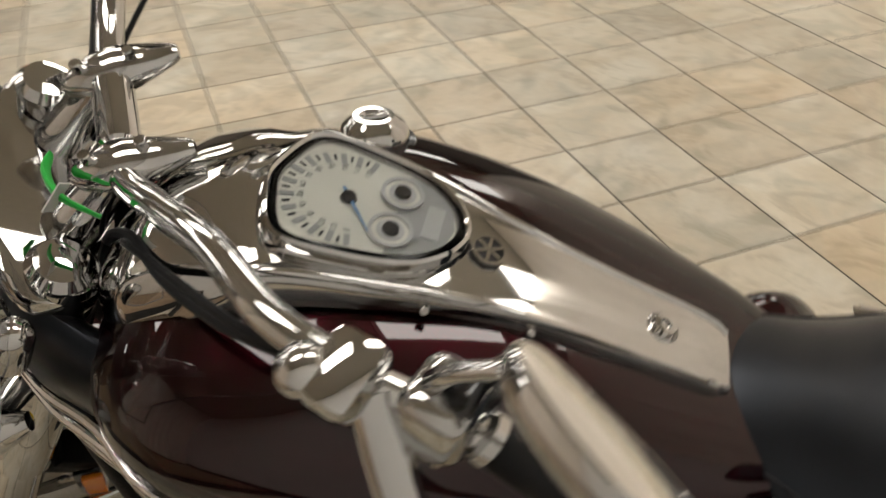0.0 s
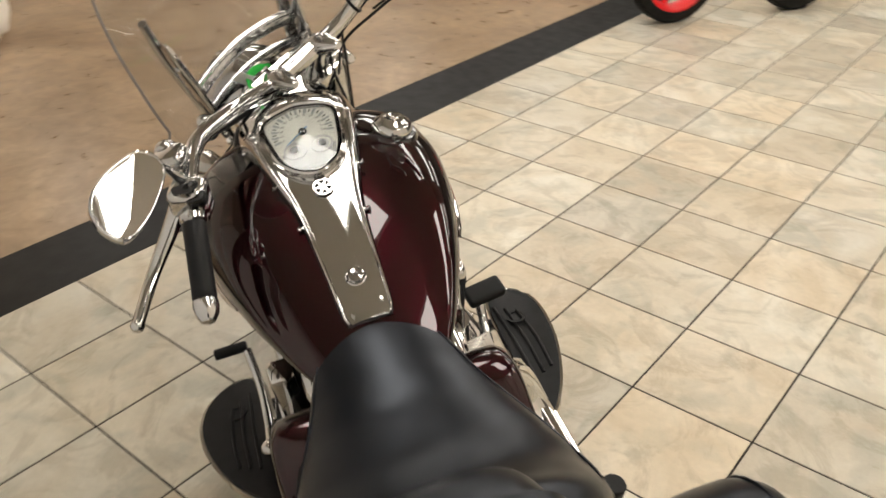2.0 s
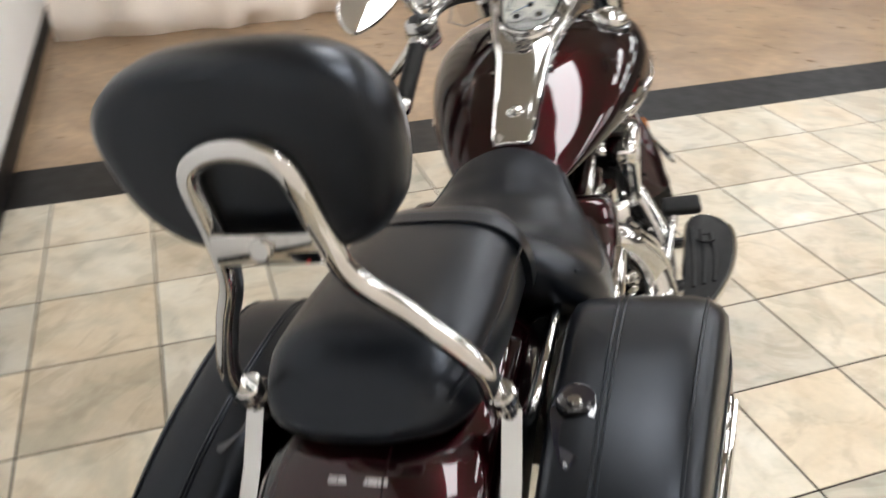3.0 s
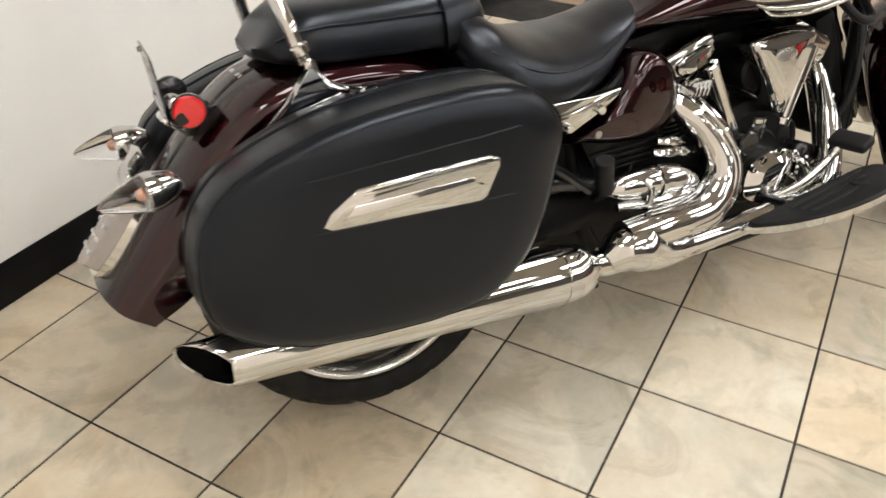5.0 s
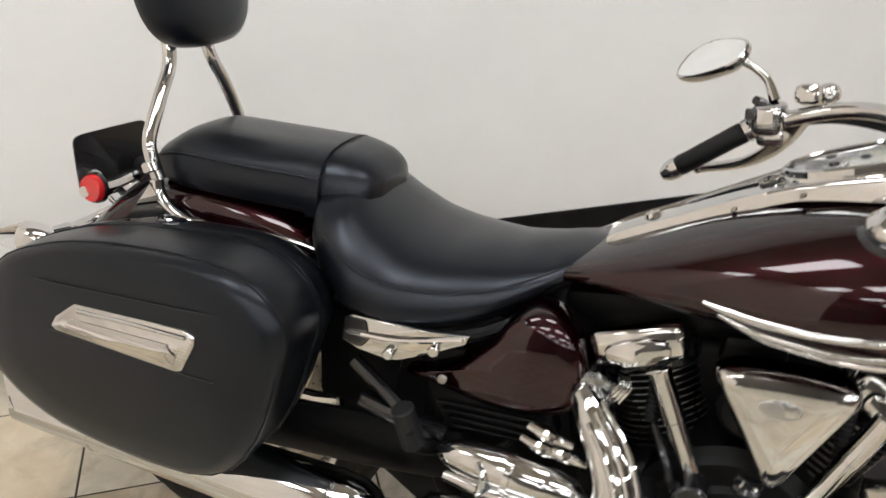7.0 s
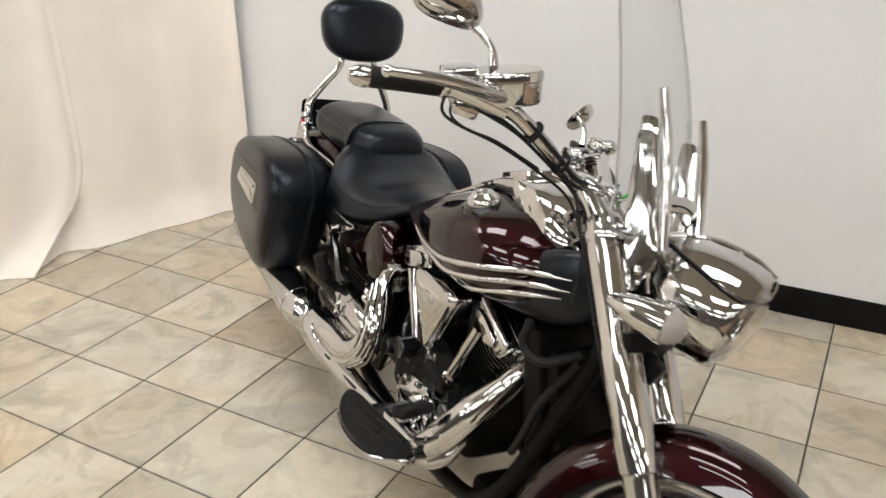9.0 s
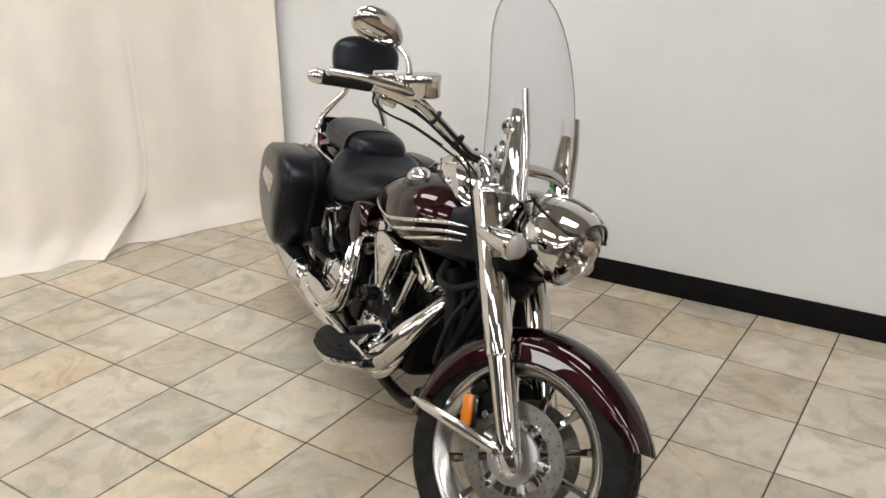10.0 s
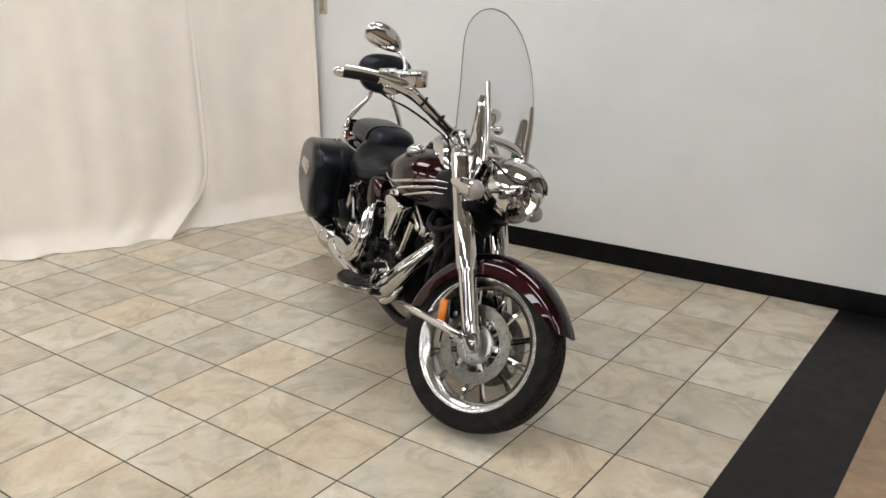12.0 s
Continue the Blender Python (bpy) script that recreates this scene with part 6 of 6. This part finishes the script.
for bx, bz, br in ((0.87, 0.42, 0.028), (0.80, 0.39, 0.024)):
    fixed("plug", rod((bx, -0.16, bz), (bx, -0.22, bz), br), BLACK, None, "round black engine plug")
boss = fixed("tappet_boss", lathe([(0, 0), (0.027, 0), (0.027, 0.04), (0.022, 0.046), (0.022, 0.062), (0, 0.062)], V(0.945, -0.15, 0.395), V(0.1, -0.12, 1), 24), BLACK, None, "round black boss with a bright clip")
fixed("clip", lathe([(0.0222, 0.048), (0.026, 0.049), (0.026, 0.058), (0.0222, 0.059)], V(0.945, -0.15, 0.395), V(0.1, -0.12, 1), 24), CHROME, boss)
fixed("tappet_boss", lathe([(0, 0), (0.024, 0), (0.024, 0.03), (0.02, 0.036), (0, 0.036)], V(1.02, -0.155, 0.38), V(0.4, -0.1, 1), 24), SATIN_BLACK, None, "round black boss under a pushrod tube")
fixed("oil_line", tube([(0.80, -0.15, 0.50), (0.825, -0.18, 0.46), (0.842, -0.185, 0.42), (0.87, -0.18, 0.375)], 0.007, 10), BLACK, None, "black oil line behind the header")
fixed("pipe_fitting", merged(tube([(1.035, -0.20, 0.345), (1.055, -0.222, 0.325), (1.06, -0.225, 0.29), (1.04, -0.215, 0.27)], 0.009, 12), blob((1.035, -0.20, 0.348), (0.016, 0.014, 0.016))), CHROME, None, "curled chrome fitting below the clutch cover")
fixed("bolt_head", lathe([(0, 0.014), (0.011, 0.013), (0.016, 0.008), (0.018, 0.0), (0, 0)], V(1.098, -0.175, 0.325), V(0.3, -1, 0.2), 20), CHROME, None, "large chrome bolt head")
fixed("bolt_head", lathe([(0, 0.014), (0.009, 0.013), (0.013, 0.008), (0.015, 0.0), (0, 0)], V(1.108, -0.175, 0.285), V(0.3, -1, 0.1), 20), CHROME, None, "large chrome bolt head")
fixed("intake", merged(rod((0.93, -0.05, 0.56), (0.93, -0.17, 0.56), 0.045), rbox((0.93, 0, 0.60), (0.1, 0.16, 0.08), (0, 0, 0), 0.02)), SATIN_BLACK, None, "black intake between the cylinders")
for pts, r in (([(0.60, -0.15, 0.45), (0.56, -0.17, 0.40), (0.50, -0.16, 0.38), (0.44, -0.15, 0.40)], 0.008),
               ([(1.24, -0.12, 0.66), (1.27, -0.15, 0.62), (1.33, -0.14, 0.61), (1.37, -0.08, 0.64)], 0.011), ([(1.25, -0.11, 0.34), (1.30, -0.13, 0.42), (1.33, -0.12, 0.52), (1.37, -0.08, 0.62)], 0.009)):
    fixed("hose", tube(pts, r, 10), RUBBER, None, "black engine hose")
for sx, nm in ((0.80, "a"), (1.07, "b")):
    fixed("bellows", lathe([(0, 0)] + [(0.012 if k % 2 else 0.008, 0.0045 * k) for k in range(29)] + [(0, 0.126)], V(sx - 0.005, -0.14, 0.5), (0, 0, 1), 12), RUBBER, None, "ribbed black spring cover")
# left side of the engine
fixed("primary_cover", merged(lathe([(0, 0.05), (0.05, 0.046), (0.1, 0.03), (0.118, 0.0), (0, 0.0)], V(0.96, 0.165, 0.33), V(0, 1, 0), 36), rbox((0.80, 0.17, 0.33), (0.3, 0.06, 0.14), (0, 0, 0), 0.03, 3)), CHROME, None, "chrome primary cover on the stand side")
fixed("side_casting", merged(rbox((0.68, 0.15, 0.45), (0.12, 0.05, 0.08), (0, 0, 0), 0.015), rbox((1.05, 0.15, 0.46), (0.06, 0.05, 0.12), (0, 20, 0), 0.015), rbox((0.86, 0.16, 0.52), (0.05, 0.05, 0.16), (0, -20, 0), 0.012)), CHROME, None, "chrome castings of the engine")
# frame, swingarm, side covers
for side in (-1, 1):
    fixed("frame_rail", tube([(1.36, side * 0.03, 0.80), (1.40, side * 0.05, 0.68), (1.33, side * 0.10, 0.42), (1.24, side * 0.13, 0.22), (1.10, side * 0.14, 0.155), (0.8, side * 0.14, 0.155), (0.55, side * 0.14, 0.2), (0.45, side * 0.14, 0.35), (0.42, side * 0.13, 0.55), (0.2, side * 0.13, 0.66)], 0.021, 12, 6), SATIN_BLACK, None, "black frame tube")
    fixed("swingarm", tube([(0.50, side * 0.15, 0.36), (0.3, side * 0.15, 0.35), (0.0, side * 0.145, 0.33), (-0.06, side * 0.14, 0.33)], [0.05, 0.055, 0.045, 0.025], 14, 5, 0.45), SATIN_BLACK, None, "black swingarm")
    rings = []
    cover = [(0.398, 0.517), (0.445, 0.532), (0.490, 0.554), (0.542, 0.606), (0.572, 0.644), (0.605, 0.664), (0.645, 0.655), (0.678, 0.622), (0.692, 0.58), (0.690, 0.525), (0.66, 0.494), (0.60, 0.482), (0.52, 0.489), (0.445, 0.506)]
    line = curve_points([(x, 0, z) for x, z in cover], 3, closed=True)
    cx, cz = 0.56, 0.57
    for y, s in ((0.10, 0.94), (0.115, 1.0), (0.158, 1.0), (0.176, 0.98), (0.188, 0.91), (0.196, 0.74), (0.200, 0.3)):
        rings.append([V(cx + (p.x - cx) * s, side * y, cz + (p.z - cz) * s) for p in line])
    sc = fixed("side_cover", loft(rings), MAROON, None, "dark cherry side cover", 60)
    fixed("cover_screw", rod((0.47, side * 0.180, 0.527), (0.47, side * 0.2, 0.527), 0.008, 14), SATIN, sc)
    fixed("louvre_cover", loft([[V(x, side * y, z) for x, z in ((0.44, 0.51), (0.64, 0.515), (0.66, 0.46), (0.60, 0.435), (0.47, 0.45))] for y in (0.12, 0.182)]), SATIN_BLACK, None, "black louvred panel under the side cover")
    for k in range(4):
        fixed("louvre", rbox((0.555, side * 0.185, 0.481 - 0.013 * k), (0.19 - 0.02 * k, 0.01, 0.006), (0, 0, 0), 0.002), SATIN_BLACK, sc)
    badge = [(0.305, 0.610), (0.32, 0.618), (0.45, 0.612), (0.515, 0.618), (0.51, 0.603), (0.45, 0.575), (0.40, 0.552), (0.375, 0.549), (0.33, 0.560), (0.30, 0.570)]
    bg = fixed("seat_bracket_trim", slab(badge, 0.016, Matrix.Translation((0, side * 0.205, 0)) @ Matrix.Rotation(radians(90), 4, "X"), 0.004), CHROME, None, "angular chrome trim below the seat")
    fixed("trim_ridge", tube([(0.31, side * 0.214, 0.588), (0.40, side * 0.216, 0.590), (0.505, side * 0.214, 0.611)], 0.005, 8), CHROME, bg)
    for p in ((0.385, 0.564), (0.46, 0.585)):
        fixed("bolt", rod((p[0], side * 0.212, p[1]), (p[0], side * 0.224, p[1]), 0.009, 12), CHROME, bg)
    fixed("rail_cover", tube([(0.28, side * 0.185, 0.635), (0.38, side * 0.19, 0.60), (0.5, side * 0.175, 0.60), (0.6, side * 0.135, 0.64)], 0.012, 10), SATIN_BLACK, None, "black seat rail")
for c, size in (((0.36, 0, 0.50), (0.3, 0.24, 0.22)), ((0.55, 0, 0.52), (0.28, 0.24, 0.2)), ((1.05, 0, 0.66), (0.4, 0.14, 0.05))):
    fixed("under_box", rbox(c, size, (0, 0, 0), 0.02), SATIN_BLACK, None, "black box under the seat and tank")
fixed("radiator_cover", merged(rbox((1.33, 0, 0.45), (0.05, 0.16, 0.32), (0, -22, 0), 0.015), rbox((1.22, 0, 0.17), (0.2, 0.22, 0.06), (0, 0, 0), 0.02)), SATIN_BLACK, None, "black front cover between the frame tubes")
fixed("steering_neck", rod((1.43, 0, 0.70), (1.33, 0, 0.86), 0.035), BLACK, None, "black steering neck")
# passenger pegs
for side in (-1, 1):
    pg = fixed("passenger_peg", tube([(0.46, side * 0.20, 0.40), (0.45, side * 0.245, 0.43), (0.44, side * 0.265, 0.47)], 0.014, 10), SATIN_BLACK, None, "folded black passenger peg")
    fixed("peg_rubber", rod((0.445, side * 0.25, 0.43), (0.43, side * 0.268, 0.505), 0.019, 14), RUBBER, pg)
    fixed("peg_arm", merged(rbox((0.40, side * 0.185, 0.435), (0.16, 0.03, 0.03), (0, 14, 0), 0.008), tube([(0.31, side * 0.18, 0.52), (0.38, side * 0.19, 0.47), (0.45, side * 0.2, 0.41)], 0.012, 8)), BLACK, pg)
# footboards
for side in (-1, 1):
    z, pitch = (0.304, -8) if side < 0 else (0.232, -3)
    if side < 0:
        shape, slide = [(0.790, 0.304), (0.806, 0.290), (0.908, 0.292), (1.043, 0.294), (1.145, 0.299), (1.187, 0.319), (1.193, 0.347), (1.156, 0.397), (1.093, 0.416), (0.998, 0.409), (0.908, 0.382), (0.840, 0.346)], -0.08
    else:
        shape, slide = [(0.87, 0.25), (0.97, 0.2315), (1.20, 0.2315), (1.255, 0.247), (1.275, 0.282), (1.262, 0.33), (1.22, 0.378), (1.15, 0.40), (1.06, 0.388), (0.965, 0.345), (0.89, 0.282)], 0.0
    line = [(p.x, side * p.y) for p in curve_points([(x, y, 0) for x, y in shape], 4, closed=True)]
    fm = Matrix.Translation((0, 0, z)) @ Matrix.Translation((1.1, 0, 0)) @ Matrix.Rotation(radians(pitch), 4, "Y") @ Matrix.Translation((-1.1, 0, 0))
    fb = fixed("footboard", slab(line, 0.016, fm, 0.005), CHROME, None, "chrome-edged footboard with a black rubber pad")
    cx, cy = 1.08 + slide, side * (0.345 if side < 0 else 0.315)
    groove = 0.038 if side < 0 else 0.0
    fixed("rubber_pad", slab([(cx + (x - cx) * 0.94, cy + (y - cy) * 0.9) for x, y in line], 0.008, fm @ Matrix.Translation((0, 0, 0.011)), 0.002), RUBBER, fb)
    for k in range(3):
        fixed("pad_groove", tube([fm @ V(0.98 + slide + 0.01 * k, side * (groove + 0.28 + 0.022 * k), 0.0155), fm @ V(1.09 + slide, side * (groove + 0.28 + 0.024 * k), 0.0155), fm @ V(1.21 + slide - 0.015 * k, side * (groove + 0.275 + 0.022 * k), 0.0155)], 0.004, 8, 4), RUBBER, fb)
    fixed("pad_ring", lathe([(0.016, 0), (0.022, 0), (0.022, 0.004), (0.016, 0.004), (0.016, 0)], fm @ V(1.16 + slide, side * (groove + 0.31), 0.015), (0, 0, 1), 20), RUBBER, fb)
    for ax_ in (1.0, 1.2):
        fixed("board_arm", rod((ax_ + slide, side * 0.16, z - 0.03), (ax_ + slide, side * 0.30, z - 0.02), 0.014), BLACK, fb)
bp_ = fixed("brake_pedal", tube([(0.93, -0.215, 0.262), (1.0, -0.255, 0.30), (1.07, -0.27, 0.35), (1.10, -0.275, 0.382)], [0.013, 0.011, 0.010, 0.012], 12), CHROME, None, "chrome brake pedal with a black rubber pad")
fixed("pedal_rubber", rbox((1.108, -0.293, 0.392), (0.05, 0.09, 0.026), (0, -20, 8), 0.009, 3), RUBBER, bp_)
sp = fixed("shift_lever", tube([(0.985, 0.235, 0.275), (1.02, 0.25, 0.255), (1.08, 0.245, 0.26), (1.16, 0.24, 0.30), (1.225, 0.245, 0.365)], [0.014, 0.011, 0.011, 0.010, 0.010], 12), CHROME, None, "chrome heel and toe shift lever")
fixed("toe_rubber", rod((1.228, 0.242, 0.372), (1.232, 0.315, 0.372), 0.0125, 14), RUBBER, sp)
fixed("heel_tip", blob((0.985, 0.25, 0.285), (0.02, 0.018, 0.014)), CHROME, sp)
# side stand: foot reaches the leaned-to floor
st = fixed("side_stand", tube([(1.04, 0.14, 0.17), (1.0, 0.22, 0.11), (0.955, 0.315, 0.062)], [0.016, 0.014, 0.012], 12), CHROME, None, "chrome side stand")
fixed("stand_foot", rbox((0.95, 0.322, 0.0635), (0.07, 0.04, 0.009), (-10 + 20, 0, 20), 0.003), BLACK, st)
# yellow warning label on the left of the frame
fixed("warning_label", slab([(-0.03, -0.02), (0.03, -0.02), (0.03, 0.02), (-0.03, 0.02)], 0.001, Matrix.Translation((1.37, 0.062, 0.66)) @ Matrix.Rotation(radians(90), 4, "X")), YELLOW, None, "yellow warning label")

# ---------------------------------------------------------------- drapes and further things
def drape(name, line, height, folds, depth, label, lift=0.0, billow=0.0):
    """A hung cloth along a floor line: folds grow towards the hem, which drags unevenly."""
    pts = curve_points([(x, y, 0) for x, y in line], 24)
    rows = []
    total = len(pts)
    reach = 0.0
    for i in range(total):
        reach += (pts[i] - pts[i - 1]).length if i else 0.0
        d = (pts[min(i + 1, total - 1)] - pts[max(i - 1, 0)]).normalized()
        nrm = V(-d.y, d.x, 0)
        s = i / (total - 1)
        fold = min(1.0, 0.2 + reach / 0.5) * math.sin(s * folds * 2 * math.pi + 1.3 * math.sin(s * 9)) + 0.4 * math.sin(s * folds * 4.7 * math.pi + 2)
        col = []
        for k in range(37):
            z = height * (1 - k / 36) ** 1.8
            low = 1 - z / height
            amp = depth * (0.45 + 0.55 * low)
            sway = noise.noise(V(s * 7, z * 0.8, 3)) * 0.025
            hem = max(0.0, 0.12 - z) * 0.9 * (0.6 + 0.6 * noise.noise(V(reach * 4, 5, 1))) + 0.025 * max(0.0, 1 - z / 0.05) * (0.5 + noise.noise(V(reach * 7, 2, z * 9)))
            edge = max(0.0, 1 - reach / 1.1)
            puff = billow * edge * max(0.0, 0.5 - z) ** 3
            col.append(pts[i] + d * puff + nrm * (fold * amp + sway + hem) + V(0, 0, max(z, lift + 0.0015 + 0.006 * max(0.0, noise.noise(V(reach * 6, 1, 2))))))
        rows.append(col)
    ob = mesh_ob(name, sheet(rows, 0.003), CLOTH, sharp=80)
    return tagged(ob, label, "curtain")


drape("curtain", [(-3.05, 0.12), (-3.13, 0.04), (-3.27, -0.2), (-3.36, -0.52), (-3.46, -0.78), (-3.56, -1.0), (-3.66, -1.2)], 3.15, 3, 0.016, "white cloth curtain hung beside the wall")
drape("curtain", [(-3.385, -0.59), (-3.395, -0.68), (-3.46, -0.97), (-3.54, -1.21), (-3.62, -1.42), (-3.76, -1.63), (-3.87, -1.85), (-3.95, -2.5), (-3.92, -3.4), (-4.0, -4.6)], 3.15, 4, 0.020, "billowing white cloth curtain dragging on the tiles", billow=3.0)
drape("curtain", [(2.34, 0.1), (2.33, -0.6), (2.36, -1.1), (2.5, -1.7), (2.75, -2.2), (3.2, -2.6)], 3.15, 5, 0.03, "white cloth drape hung over the concrete floor")
sw = new("outlet_box")
sw.location = (-3.0, WALL_Y, 1.375)
tagged(sw, "small beige wall outlet beside the curtain", "outlet")
part("plate", box_bm(-0.035, 0.035, -0.006, 0.0, -0.057, 0.057, 0.002), mat("beige_plastic", (0.5, 0.45, 0.33), 0.45), sw)
part("socket", box_bm(-0.016, 0.016, -0.009, -0.006, -0.034, 0.034, 0.001), mat("dark_beige_plastic", (0.36, 0.32, 0.24), 0.5), sw)


# a second motorcycle's wheels, parked at the border
def parked_wheel(x, y, yaw, rim_mat, label):
    root = new("parked_wheel")
    root.matrix_basis = pose(x, y, 0, 0, 0, yaw)
    tagged(root, label, "motorcycle wheel")
    c = (0, 0, 0.30)
    part("tyre", tyre_bm(c, 0.30, 0.06, True, 96), TYRE, root)
    part("rim", rim_bm(c, 0.30, 0.056), rim_mat, root, "painted rim")
    part("hub", lathe([(0, -0.06), (0.04, -0.06), (0.05, -0.03), (0.05, 0.03), (0.04, 0.06), (0, 0.06)], c, (0, 1, 0), 24), SATIN_BLACK, root)
    for n in range(5):
        a = 2 * math.pi * n / 5
        part("spoke", rbox((0.12 * math.cos(a), 0, 0.30 + 0.12 * math.sin(a)), (0.17, 0.022, 0.03), (0, -math.degrees(a), 0), 0.006), rim_mat, root)
    return root


REDRIM = mat("red_painted_rim", (0.75, 0.015, 0.02), 0.3, coat=0.5)
parked_wheel(0.12, -5.12, 62, REDRIM, "black tyre on a bright red rim")
parked_wheel(-0.36, -5.85, 62, SATIN_BLACK, "black tyre and rim further off")

# small white scrap lying on the border band
scrap = mesh_ob("paper_scrap", slab([(-0.006, -0.004), (0.005, -0.005), (0.007, 0.003), (-0.002, 0.006)], 0.0015, Matrix.Translation((0.50, -1.86, 0.0012))), WHITE, smooth=False)
tagged(scrap, "tiny white paper scrap on the dark border", "scrap")

# ---------------------------------------------------------------- floor pieces
def piece_mesh(name, w, d, h, bevel, material):
    bm = bmesh.new()
    lo = [bm.verts.new((sx * w / 2, sy * d / 2, -h)) for sx, sy in ((-1, -1), (1, -1), (1, 1), (-1, 1))]
    mid = [bm.verts.new((sx * w / 2, sy * d / 2, -bevel)) for sx, sy in ((-1, -1), (1, -1), (1, 1), (-1, 1))]
    top = [bm.verts.new((sx * (w / 2 - bevel), sy * (d / 2 - bevel), 0)) for sx, sy in ((-1, -1), (1, -1), (1, 1), (-1, 1))]
    for a, b in ((lo, mid), (mid, top)):
        for n in range(4):
            bm.faces.new((a[n], a[(n + 1) % 4], b[(n + 1) % 4], b[n]))
    bm.faces.new(top)
    me = bpy.data.meshes.new(name)
    bm.to_mesh(me)
    bm.free()
    me.materials.append(material)
    return me


GAP = 0.0056
full = piece_mesh("tile", T - GAP, T - GAP, 0.006, 0.0012, TILE)
half = piece_mesh("tile", T - GAP, 0.155 - GAP, 0.006, 0.0012, TILE)
edge = piece_mesh("tile", 0.328 - GAP, T - GAP, 0.006, 0.0012, TILE)
corner = piece_mesh("tile", 0.328 - GAP, 0.155 - GAP, 0.006, 0.0012, TILE)
far_bm = bmesh.new()


def lay(mesh, x, y, parent):
    ob = new("tile", mesh)
    ob.location = (x, y, 0.0)
    ob.parent = parent
    return ob


for k in range(0, 15):
    for m in range(-1, 35):
        x = STRIPE_X0 / 2 if k == 0 else -T * (k - 0.5)
        y = 0.0775 if m == -1 else -T * (m + 0.5)
        mesh = (corner if m == -1 else edge) if k == 0 else (half if m == -1 else full)
        if k <= 10 and m <= 20:
            lay(mesh, x, y, floor)
        else:
            w = 0.328 if k == 0 else T
            d = 0.155 if m == -1 else T
            vs = [far_bm.verts.new((x + sx * (w - GAP) / 2, y + sy * (d - GAP) / 2, 0.0)) for sx, sy in ((-1, -1), (1, -1), (1, 1), (-1, 1))]
            far_bm.faces.new(vs)
me = bpy.data.meshes.new("far_tiles")
far_bm.to_mesh(me)
far_bm.free()
me.materials.append(TILE)
tagged(new("far_tiles", me), "beige stone-look floor tiles further off", kind="stuff").parent = floor
